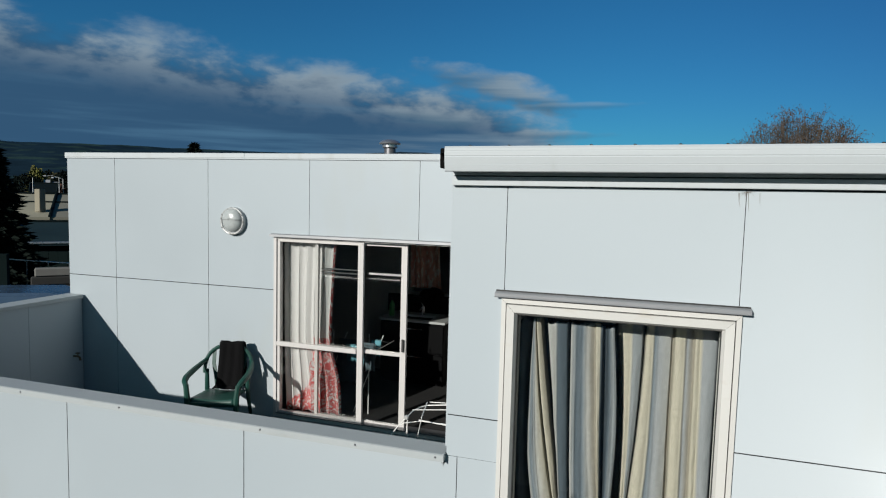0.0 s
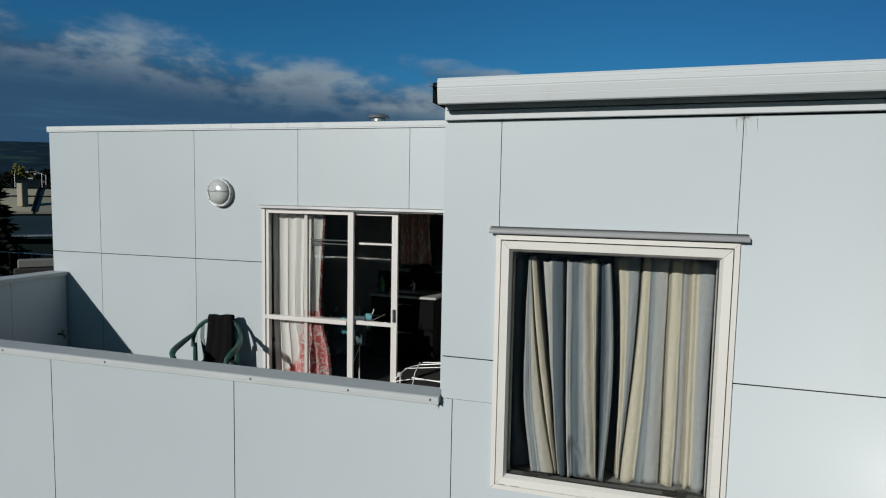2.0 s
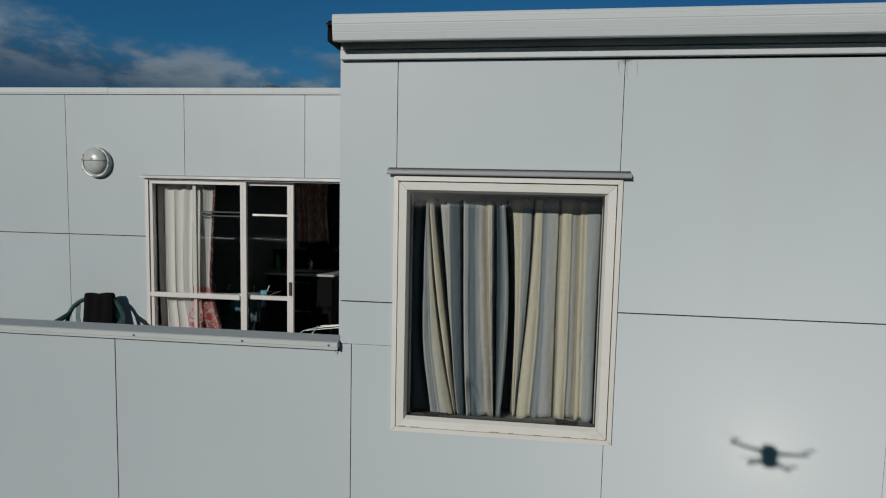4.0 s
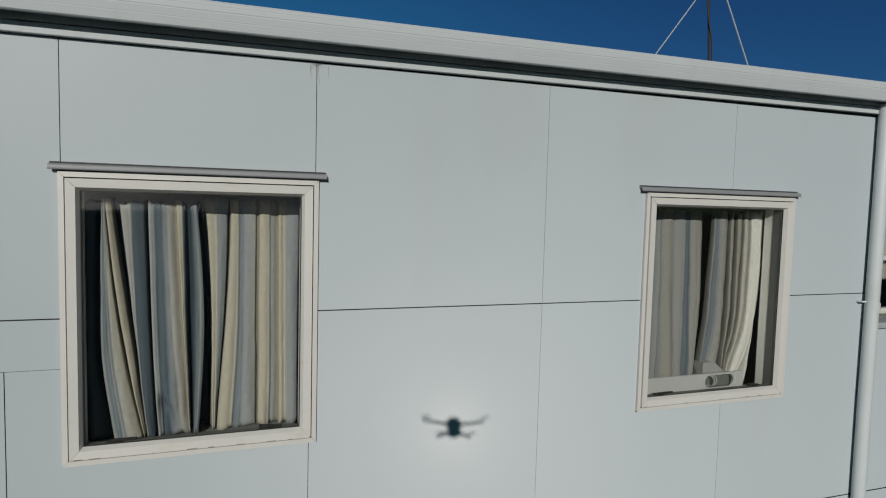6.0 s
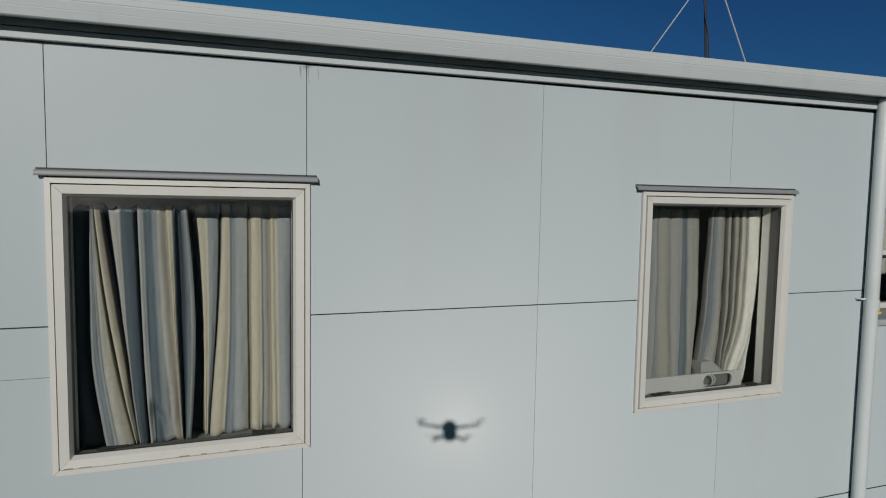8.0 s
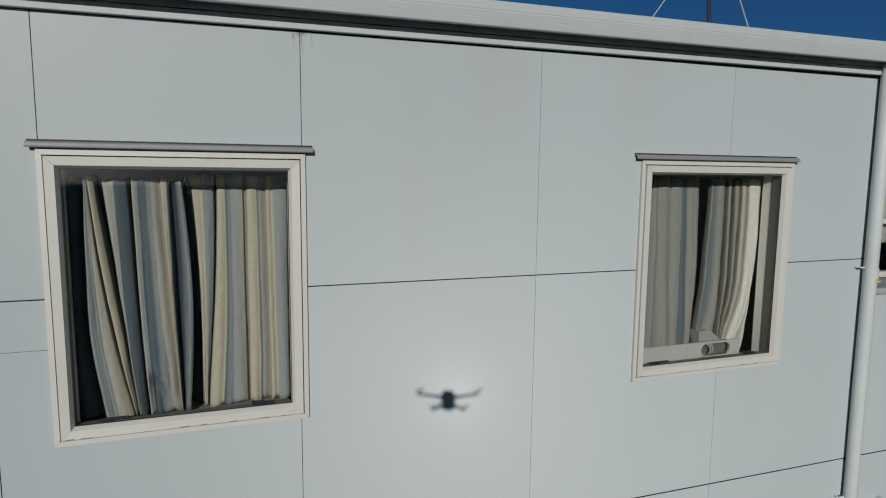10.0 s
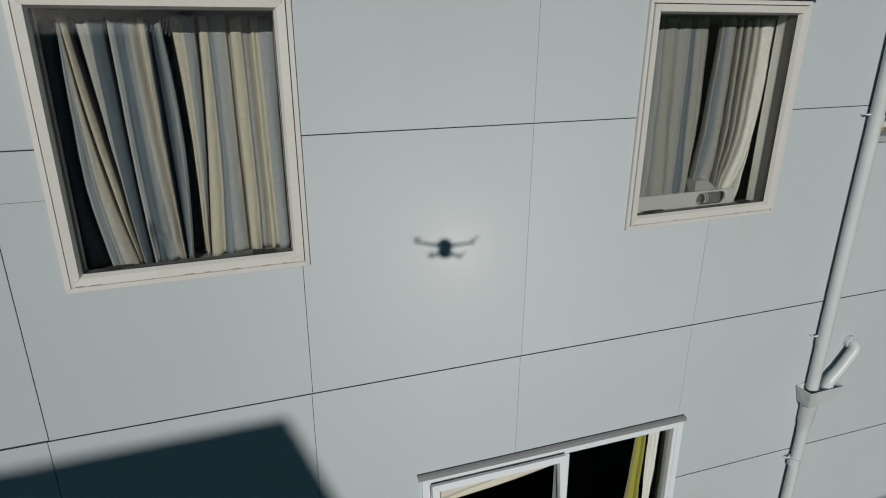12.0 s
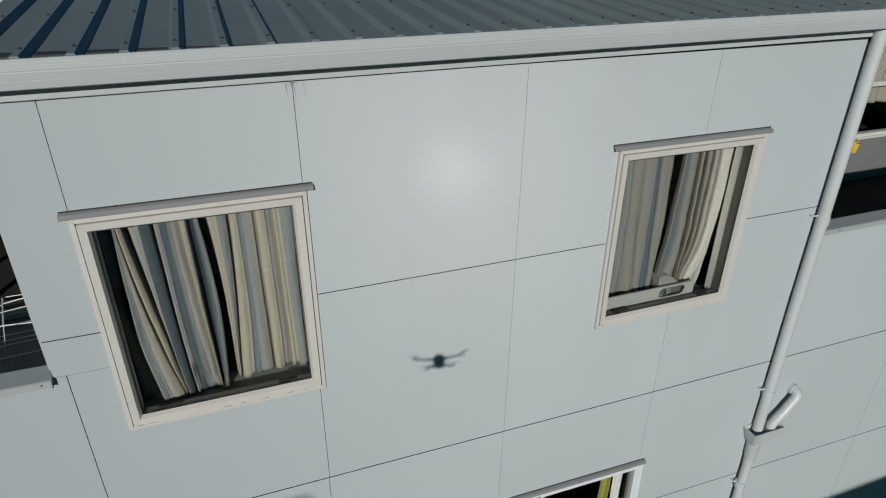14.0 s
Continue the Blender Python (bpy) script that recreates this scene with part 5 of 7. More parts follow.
# ---- roof things ----
bm = B()
box(bm, LEFT - 0.062, LEFT - 0.012, -0.03, 0.26, 5.415, 5.51, 0.004)
part("gutter_end", bm, surf("black_bitumen", (0.004, 0.004, 0.004), 0.9, var=0.2, spec=0.1), eave, "black gutter end")
cowl = thing("flue_cowl", (-3.49, 4.5, 5.5), "round galvanised flue cowl on the flat roof", "flue cowl")
part("flue", lathe(B(), [(0.072, 0), (0.072, 0.375), (0.060, 0.385), (0.060, 0.425)], (-3.49, 4.5, 5.50), 20), STEEL_DARK, cowl, smooth=True)
part("collar", lathe(B(), [(0.082, 0), (0.096, 0.01), (0.096, 0.05), (0.082, 0.06)], (-3.49, 4.5, 5.880), 20), STEEL, cowl, smooth=True)
part("cap", lathe(B(), [(0.100, 0.0), (0.134, 0.002), (0.138, 0.014), (0.120, 0.034), (0.080, 0.054), (0.030, 0.062)], (-3.49, 4.5, 5.930), 24), STEEL, cowl, "bright domed cap", smooth=True)
DULL = surf("dull_grey_steel", (0.030, 0.033, 0.037), 0.75, var=0.15, scale=20, spec=0.2)
mast = thing("aerial_mast", (3.32, 1.2, 5.57), "thin steel aerial mast with guy wires", "aerial mast")
part("pole", tube(B(), [(3.335, 1.2, 5.55), (3.27, 1.2, 6.39), (3.235, 1.2, 6.95)], 0.0105, 10), DULL, mast, smooth=True)
part("guy", tube(B(), [(3.26, 1.2, 6.54), (2.50, 1.2, 5.56)], 0.0048, 6), SILVER, mast)
part("guy", tube(B(), [(3.235, 1.2, 6.85), (3.90, 1.2, 5.56)], 0.0062, 6), SILVER, mast)
part("cable", tube(B(), [(3.225, 1.185, 6.95), (3.24, 1.185, 6.40), (3.27, 1.185, 6.22), (3.30, 1.18, 6.10), (3.318, 1.18, 5.92), (3.31, 1.18, 5.57)], 0.006, 6), RUBBER, mast, "black aerial cable")

# ---- on the left-hand balcony ----
lamp = thing("wall_lamp", (-4.63, YB, 4.96), "round bulkhead wall lamp with a half-hooded glass, unlit", "wall lamp")
LX, LZ = -4.63, 4.962
part("back_plate", lathe(B(), [(0.150, 0.0), (0.150, -0.03), (0.146, -0.038)], (LX, YB - 0.0005, LZ), 32, "y"), SILVER, lamp, smooth=True)
part("ring", tube(B(), [(LX + 0.140 * math.cos(a), YB - 0.042, LZ + 0.140 * math.sin(a)) for a in (2 * math.pi * i / 32 for i in range(32))], 0.011, 8, closed=True), STEEL_WORN, lamp, "weathered metal ring", smooth=True)
part("diffuser", lathe(B(), [(0.120, -0.036), (0.114, -0.056), (0.098, -0.076), (0.068, -0.092), (0.028, -0.099)], (LX, YB, LZ), 32, "y"), OPAL, lamp, "ribbed glass diffuser", smooth=True)
bm = B()
rings_ = [[bm.verts.new((LX + r * math.cos(a), YB + h, LZ + 0.014 + r * math.sin(a))) for a in (math.pi * k / 24 for k in range(25))] for r, h in ((0.124, -0.040), (0.118, -0.060), (0.102, -0.081), (0.071, -0.098), (0.029, -0.106), (0.002, -0.107))]
for A, C in zip(rings_, rings_[1:]):
    for k in range(24):
        bm.faces.new((A[k], A[k + 1], C[k + 1], C[k]))
hoodpart = part("eyelid", bm, OPAL, lamp, "raised upper half of the glass", smooth=True)
hoodpart.modifiers.new("thickness", "SOLIDIFY").thickness = 0.003
for a in (0.5, 2.64, 3.67, 5.76):
    part("screw", lathe(B(), [(0.007, 0), (0.007, -0.006)], (LX + 0.142 * math.cos(a), YB - 0.052, LZ + 0.142 * math.sin(a)), 8, "y"), STEEL_DARK, lamp)

# garden tap on the side parapet
tap = thing("garden_tap", (-6.77, 2.74, 3.27), "small brass garden tap on the balcony parapet", "tap")
part("body", tube(B(), [(-6.774, 2.74, 3.28), (-6.71, 2.74, 3.28), (-6.685, 2.74, 3.27), (-6.675, 2.74, 3.235)], 0.012, 10), BRASS, tap, smooth=True)
part("wheel", lathe(B(), [(0.026, 0), (0.028, 0.006), (0.010, 0.012)], (-6.712, 2.74, 3.315), 10), BRASS, tap)
part("stem", tube(B(), [(-6.712, 2.74, 3.285), (-6.712, 2.74, 3.318)], 0.006, 8), BRASS, tap)


def plastic_chair(x, y, z, turn):
    """A moulded stacking armchair."""
    c = thing("garden_chair", (x, y, z), "dark green moulded plastic armchair on the balcony", "chair")
    m = Matrix.Translation((x, y, z)) @ Matrix.Rotation(radians(turn), 4, "Z")

    def put(name, bm, smooth=True, label="", solid=0.0):
        bmesh.ops.transform(bm, matrix=m, verts=bm.verts[:])
        o = part(name, bm, GREEN_PLASTIC, c, label, smooth)
        if solid:
            o.modifiers.new("thickness", "SOLIDIFY").thickness = solid
        return o

    # seat: dished, with a rolled front
    bm = B()
    g = []
    for j in range(11):
        v = j / 10
        yy = -0.25 + 0.47 * v
        half = 0.225 - 0.025 * v
        g.append([bm.verts.new((half * (2 * i / 12 - 1), yy, 0.425 - 0.035 * v - 0.015 * math.cos(math.pi * (i / 12 - 0.5)) - (0.045 * (1 - j / 1.0) ** 2 if j < 1 else 0))) for i in range(13)])
    for A, C in zip(g, g[1:]):
        for i in range(12):
            bm.faces.new((A[i], A[i + 1], C[i + 1], C[i]))
    put("seat", bm, solid=0.012)
    put("seat_apron", box(B(), -0.222, 0.222, -0.262, -0.240, 0.352, 0.392, 0.006), False)
    # back hoop with slats that fan out
    hoop = []
    for i in range(25):
        a = math.pi * i / 24
        cx_, sz_ = -math.cos(a), max(0.0, math.sin(a)) ** 0.75
        hoop.append((0.272 * cx_ * (1 - 0.10 * (1 - sz_)), 0.215 + 0.10 * sz_, 0.56 + 0.285 * sz_))
    put("back_hoop", tube(B(), hoop, [0.021] * 25, 8))
    for k, u in enumerate((-0.62, -0.32, 0.0, 0.32, 0.62)):
        zt = 0.56 + 0.285 * (1 - u * u) ** 0.5 * 0.99
        yt = 0.215 + 0.10 * (1 - u * u) ** 0.375
        bm = B()
        pts = [(u * 0.17, 0.205, 0.385), (u * 0.205, 0.225, 0.52), (u * 0.262, (0.225 + yt) / 2, (0.52 + zt) / 2), (u * 0.272, yt, zt)]
        vs_ = [[bm.verts.new((p[0] + s * 0.019, p[1] + d, p[2])) for s, d in ((-1, -0.005), (1, -0.005), (1, 0.005), (-1, 0.005))] for p in pts]
        for A, C in zip(vs_, vs_[1:]):
            for i in range(4):
                bm.faces.new((A[i], A[(i + 1) % 4], C[(i + 1) % 4], C[i]))
        bmesh.ops.recalc_face_normals(bm, faces=bm.faces[:])
        put("back_slat", bm, False)
    for s in (-1, 1):
        put("arm", tube(B(), [(s * 0.236, 0.268, 0.715), (s * 0.246, 0.245, 0.690), (s * 0.264, 0.195, 0.670), (s * 0.288, 0.09, 0.642), (s * 0.300, -0.03, 0.620), (s * 0.298, -0.13, 0.606), (s * 0.284, -0.20, 0.586), (s * 0.262, -0.226, 0.552)], [0.014, 0.019, 0.024, 0.029, 0.032, 0.032, 0.029, 0.025], 8))
        put("front_leg", tube(B(), [(s * 0.262, -0.222, 0.562), (s * 0.245, -0.235, 0.42), (s * 0.250, -0.255, 0.20), (s * 0.258, -0.275, 0.0)], [0.027, 0.030, 0.026, 0.020], 8))
        put("back_leg", tube(B(), [(s * 0.222, 0.222, 0.60), (s * 0.215, 0.205, 0.40), (s * 0.225, 0.245, 0.20), (s * 0.235, 0.285, 0.0)], [0.022, 0.026, 0.021, 0.017], 8))
    return m


CH = plastic_chair(-4.468, 2.42, 2.79, 17)
# towel over the chair's back
bm = B()
g = []
path = [(0.300, 0.40), (0.305, 0.52), (0.318, 0.66), (0.338, 0.80), (0.343, 0.865), (0.315, 0.878), (0.286, 0.862), (0.272, 0.80), (0.235, 0.66), (0.195, 0.52), (0.172, 0.44), (0.120, 0.418)]
for j, (yy, zz) in enumerate(path):
    sag = 1 - 0.16 * math.sin(math.pi * j / (len(path) - 1))
    g.append([bm.verts.new(CH @ Vector((0.030 + (i / 12 - 0.5) * 0.300 * sag + 0.008 * math.sin(j * 0.9), yy + 0.008 * math.sin(i * 1.5 + j * 0.4) - 0.006, zz + 0.005 * math.sin(i * 0.8)))) for i in range(13)])
for A, C in zip(g, g[1:]):
    for i in range(12):
        bm.faces.new((A[i], A[i + 1], C[i + 1], C[i]))
ob = part("towel", bm, TOWEL, smooth=True)
ob.modifiers.new("thickness", "SOLIDIFY").thickness = 0.010
tagged(ob, "black towel hung over the plastic chair's back", "towel")

# white airer standing behind the parapet, its rack a little aslant
airer = thing("clothes_airer", (-1.65, 1.15, 2.79), "white wire clothes airer standing on the balcony", "clothes airer")


def airer_bar(pts, r=0.0030, name="bar"):
    part(name, tube(B(), pts, r, 6), WIRE, airer)


def rack_at(x, y):
    return Vector((x, y, 3.820 - 0.10 * (y - 0.90) + 0.13 * (x + 1.73)))


airer_bar([rack_at(-1.845, 1.40), rack_at(-1.72, 1.365), rack_at(-1.27, 1.37)])
airer_bar([rack_at(-1.885, 1.135), rack_at(-1.66, 1.135), rack_at(-1.27, 1.12)])
airer_bar([(-1.96, 1.04, 3.680), (-1.92, 1.05, 3.705), (-1.80, 1.06, 3.732), (-1.27, 1.07, 3.735)], 0.0032)
airer_bar([(-1.80, 1.03, 3.750), (-1.27, 1.03, 3.722)], 0.0040)
airer_bar([rack_at(-1.735, 0.895), rack_at(-1.865, 1.395)], 0.0038, "side_rail")
airer_bar([rack_at(-1.275, 0.895), rack_at(-1.275, 1.395)], 0.0038, "side_rail")
KNUCKLE = Vector((-1.862, 0.955, 3.786))
airer_bar([(-2.26, 0.98, 2.795), (-2.10, 0.99, 3.42), (-1.982, 1.00, 3.641), (-1.931, 0.99, 3.711), KNUCKLE, rack_at(-1.872, 1.11), rack_at(-1.857, 1.23), rack_at(-1.825, 1.285), rack_at(-1.71, 1.295), rack_at(-1.27, 1.29)], 0.0038, "hoop")
part("knuckle", lathe(B(), [(0.012, -0.012), (0.016, -0.006), (0.016, 0.006), (0.012, 0.012)], KNUCKLE, 12, "y"), STEEL_WORN, airer, "worn metal joint")
for x, y in ((-2.02, 1.30), (-1.96, 1.26)):
    airer_bar([KNUCKLE + Vector((0.006, 0, -0.012)), ((KNUCKLE.x + x) / 2, (KNUCKLE.y + y) / 2, 3.30), (x, y, 2.795)], 0.0032, "leg")
for y, z in ((1.395, 3.30), (1.545, 3.31), (1.625, 3.30), (1.720, 3.29)):
    airer_bar([(-2.14, y - 0.01, z - 0.012), (-1.28, y + 0.02, z + 0.018)], 0.0026)
for x, foot in ((-1.735, -2.12), (-1.275, -1.30)):
    airer_bar([rack_at(x, 0.90), ((x + foot) / 2, 1.245, 3.30), (foot, 1.60, 2.795)], 0.0038, "leg")
airer_bar([rack_at(-1.275, 1.39), (-1.29, 1.06, 3.28), (-1.35, 0.72, 2.795)], 0.0038, "leg")

# ---- the room behind the sliding door ----
bm = holed(B(), -6.799, LEFT - 0.02, 2.851, 5.199, 5.06, 5.14, [(-3.36, -2.70, 3.98, 4.90)])
tagged(part("wall_kitchen", bm, ROOM, label="plaster wall behind the vanity unit"), kind="structure")
VX0, VX1, VY0, VY1, VT = -3.60, -2.70, 4.50, 5.055, 3.70
vanity = thing("vanity_unit", ((VX0 + VX1) / 2, 4.78, 2.85), "black vanity unit with drawers against the wall", "vanity unit")
part("body", box(B(), VX0 + 0.02, VX1 - 0.02, VY0 + 0.03, VY1, 2.93, VT - 0.0285), BLACK, vanity)
part("plinth", box(B(), VX0 + 0.04, VX1 - 0.04, VY0 + 0.08, VY1, 2.851, 2.93), BLACK, vanity)
for a, b in ((2.95, 3.28), (3.29, 3.64)):
    d = part("drawer", box(B(), VX0 + 0.025, VX1 - 0.025, VY0 + 0.010, VY0 + 0.029, a, b, 0.003), BLACK, vanity)
    part("handle", box(B(), -3.30, -3.00, VY0 - 0.012, VY0 + 0.009, b - 0.06, b - 0.045, 0.003), SATIN, d, "bright bar handle")
top = thing("basin", ((VX0 + VX1) / 2, 4.78, VT - 0.028), "white ceramic basin top on the vanity unit", "basin")
bm = holed(B(), VX0, VX1, VY0, VY1, 0, 1, [(-3.36, -2.93, VY0 + 0.09, VY0 + 0.37)])
for v in bm.verts:
    v.co = Vector((v.co.x, v.co.z, VT - 0.028 + 0.028 * (1 - v.co.y)))
bmesh.ops.recalc_face_normals(bm, faces=bm.faces[:])
part("slab", bm, BASIN, top)
bm = B()
box(bm, -3.37, -2.92, VY0 + 0.08, VY0 + 0.38, VT - 0.16, VT - 0.029)
bmesh.ops.delete(bm, geom=[f for f in bm.faces if f.normal.z > 0.9], context="FACES")
part("bowl", bm, BASIN, top)
faucet = thing("tap", (-3.14, 4.93, VT), "chrome mixer tap on the basin", "tap")
part("body", tube(B(), [(-3.14, 4.93, VT), (-3.14, 4.93, VT + 0.11)], 0.020, 12), SATIN, faucet)
part("spout", tube(B(), [(-3.14, 4.93, VT + 0.08), (-3.14, 4.86, VT + 0.10), (-3.14, 4.80, VT + 0.085)], 0.011, 10), SATIN, faucet)
part("lever", tube(B(), [(-3.14, 4.93, VT + 0.112), (-3.15, 4.89, VT + 0.16)], 0.007, 8), SATIN, faucet)
bottle = thing("bottle", (-3.50, 4.70, VT), "green plastic bottle on the basin top", "bottle")
part("body", lathe(B(), [(0.034, 0), (0.036, 0.02), (0.036, 0.15), (0.016, 0.19), (0.014, 0.205)], (-3.50, 4.70, VT + 0.0005), 14), GREEN_BOTTLE, bottle, smooth=True)
part("cap", lathe(B(), [(0.016, 0.2055), (0.016, 0.235)], (-3.50, 4.70, VT + 0.0005), 12), RUBBER, bottle)
bm = box(B(), VX0 - 0.1, VX1, 5.045, 5.058, VT + 0.002, VT + 0.24)
tagged(part("splashback", bm, BLACK, label="black splashback above the basin"), kind="structure")
curtain("curtain", [(0, -3.36), (1, -3.38)], [(0, -2.92), (0.5, -2.95), (1, -2.93)], (4.05, 4.95), 5.00, 9, CLOTH_R, "rust red printed curtain on the inner wall", 0.02, 44)
bagbm = B()
bmesh.ops.create_icosphere(bagbm, subdivisions=3, radius=0.16)
for v in bagbm.verts:
    q = v.co.copy()
    v.co = Vector((-3.02 + q.x * 1.15, 4.93 + q.y * 0.55, VT + 0.26 + q.z * 0.72)) + 0.03 * Vector((noise.noise(q * 9), noise.noise(q * 9 + Vector((5, 1, 0))) * 0.5, noise.noise(q * 8 + Vector((1, 7, 3)))))
    v.co.z = max(v.co.z, VT + 0.242)
shelf = tagged(part("wall_shelf", box(B(), -3.30, -2.72, 4.86, 5.045, VT + 0.2405 - 0.02, VT + 0.2405, 0.002), BLACK), "black shelf on the splashback", "shelf")
tagged(part("bag", bagbm, TOWEL, smooth=True), "crumpled black bag on the shelf", "bag")

# indoor airer with washing
GREY_CLOTH = surf("grey_cloth", (0.10, 0.14, 0.16), 0.9, var=0.2, fine=150)
RX, RZ = -3.86, 3.66                    # left end and height of its rods
rack = thing("clothes_airer", (RX + 0.36, 3.50, 2.85), "white metal clothes airer hung with washing indoors", "clothes airer")
for a in (RX + 0.02, RX + 0.48):
    part("leg", tube(B(), [(a, 3.31, 2.855), (a + 0.18, 3.71, RZ)], 0.007, 6), WIRE, rack)
    part("leg", tube(B(), [(a + 0.18, 3.31, 2.855), (a, 3.71, RZ)], 0.007, 6), WIRE, rack)
for k in (0, 1, 2, 4):
    y = 3.27 + 0.09 * k
    part("rod", tube(B(), [(RX, y, RZ + 0.005), (RX + 0.78, y, RZ - 0.06)], 0.0025, 6), STEEL_DARK, rack)
part("side_bar", tube(B(), [(RX, 3.25, RZ + 0.005), (RX, 3.74, RZ + 0.005)], 0.005, 6), WIRE, rack)
part("side_bar", tube(B(), [(RX + 0.78, 3.25, RZ - 0.06), (RX + 0.78, 3.74, RZ - 0.06)], 0.005, 6), WIRE, rack)
for k, x, w, d, mt, what in ((0, RX + 0.47, 0.13, 0.17, TEAL, "teal cloth hung on the airer to dry"), (0, RX + 0.58, 0.06, 0.24, TEAL, "small teal cloth hung on the airer to dry"),
                             (1, RX + 0.40, 0.22, 0.42, GREY_CLOTH, "grey cloth hung on the airer to dry"), (2, RX + 0.60, 0.14, 0.30, GREY_CLOTH, "grey cloth hung on the airer to dry"),
                             (2, RX + 0.34, 0.24, 0.48, GREY_CLOTH, "grey cloth hung on the airer to dry"), (4, RX + 0.60, 0.12, 0.18, TEAL, "teal cloth hung on the airer to dry")):
    bm = B()
    g = []
    zr = RZ + 0.005 - 0.065 * (x - RX) / 0.78
    for j in range(9):
        s_ = (j - 4) / 4
        yy = 3.27 + 0.09 * k + (0.006 if s_ > 0 else -0.006) * min(1, abs(s_) * 4)
        g.append([bm.verts.new((x - w / 2 + w * i / 8 + 0.01 * math.sin(j + k), yy + 0.012 * math.sin(i * 1.3 + j * 0.3 + k) * abs(s_), zr + 0.006 - d * abs(s_) * (1 if s_ < 0 else 0.6) - 0.012 * (i % 3) * abs(s_))) for i in range(9)])
    for A, C in zip(g, g[1:]):
        for i in range(8):
            bm.faces.new((A[i], A[i + 1], C[i + 1], C[i]))
    ob = part("hung_cloth", bm, mt, smooth=True)
    ob.modifiers.new("thickness", "SOLIDIFY").thickness = 0.003
    tagged(ob, what, "cloth", "washing on the airer")

# ---- right-hand balcony window and the yellow pot ----
rx0, rx1, rz0, rz1 = RW
rwin = thing("window_4", ((rx0 + rx1) / 2, YB, rz0), "cream aluminium balcony window with pale curtains", "window", kind="structure")
part("window_frame", ring(B(), rx0, rx1, rz0, rz1, 0.05, YB - 0.018, YB + 0.07), CREAM, rwin)
part("transom", box(B(), rx0 + 0.05, rx1 - 0.05, YB - 0.015, YB + 0.06, 4.13, 4.19, 0.003), CREAM, rwin)
part("mullion", box(B(), 8.6, 8.65, YB - 0.0145, YB + 0.06, rz0 + 0.05, 4.13, 0.003), CREAM, rwin)
for a, b in ((rz0 + 0.045, 4.135), (4.185, rz1 - 0.045)):
    part("pane", box(B(), rx0 + 0.045, rx1 - 0.045, YB + 0.02, YB + 0.024, a, b), PANE, rwin, "clear glass pane")
part("window_sill", box(B(), rx0 - 0.03, rx1 + 0.03, YB - 0.05, YB - 0.019, rz0 - 0.02, rz0 + 0.008, 0.003), CREAM, rwin)
curtain("curtain", [(0, 7.42), (1, 7.42)], [(0, 9.8), (1, 9.8)], (3.85, 4.75), YB + 0.16, 22, CLOTH_D, "pale curtain behind the balcony window", 0.03, 51)
pot = thing("hanging_pot", (7.74, YB - 0.09, 3.25), "small yellow plastic pot hung under the window sill", "pot")
part("pot", lathe(B(), [(0.042, 0), (0.048, 0.01), (0.062, 0.12), (0.066, 0.122), (0.066, 0.134), (0.058, 0.134), (0.052, 0.04), (0.02, 0.03)], (7.74, YB - 0.072, 3.26), 18), YELLOW, pot, smooth=True)
part("hook", tube(B(), [(7.74, YB - 0.012, 3.43), (7.74, YB - 0.03, 3.445), (7.74, YB - 0.055, 3.44), (7.74, YB - 0.06, 3.37)], 0.004, 6), STEEL_DARK, pot)
part("rim_handle", tube(B(), [(7.675, YB - 0.072, 3.39), (7.70, YB - 0.072, 3.44), (7.74, YB - 0.072, 3.455), (7.78, YB - 0.072, 3.44), (7.805, YB - 0.072, 3.39)], 0.005, 6), YELLOW, pot)

# ---- the small quadcopter that hovers before the wall ----
DRONE = surf("drone_plastic", (0.20, 0.20, 0.21), 0.5, var=0.06)
DX, DY, DZ = -0.468, -3.035, 4.760
drone = thing("quadcopter", (DX, DY, DZ), "small grey folding quadcopter hovering in the air", "drone")
DM = Matrix.Translation((DX, DY, DZ)) @ Matrix.Rotation(radians(-20), 4, "Z")


def drone_part(name, bm, material=None, smooth=False):
    bmesh.ops.transform(bm, matrix=DM, verts=bm.verts[:])
    return part(name, bm, material or DRONE, drone, smooth=smooth)


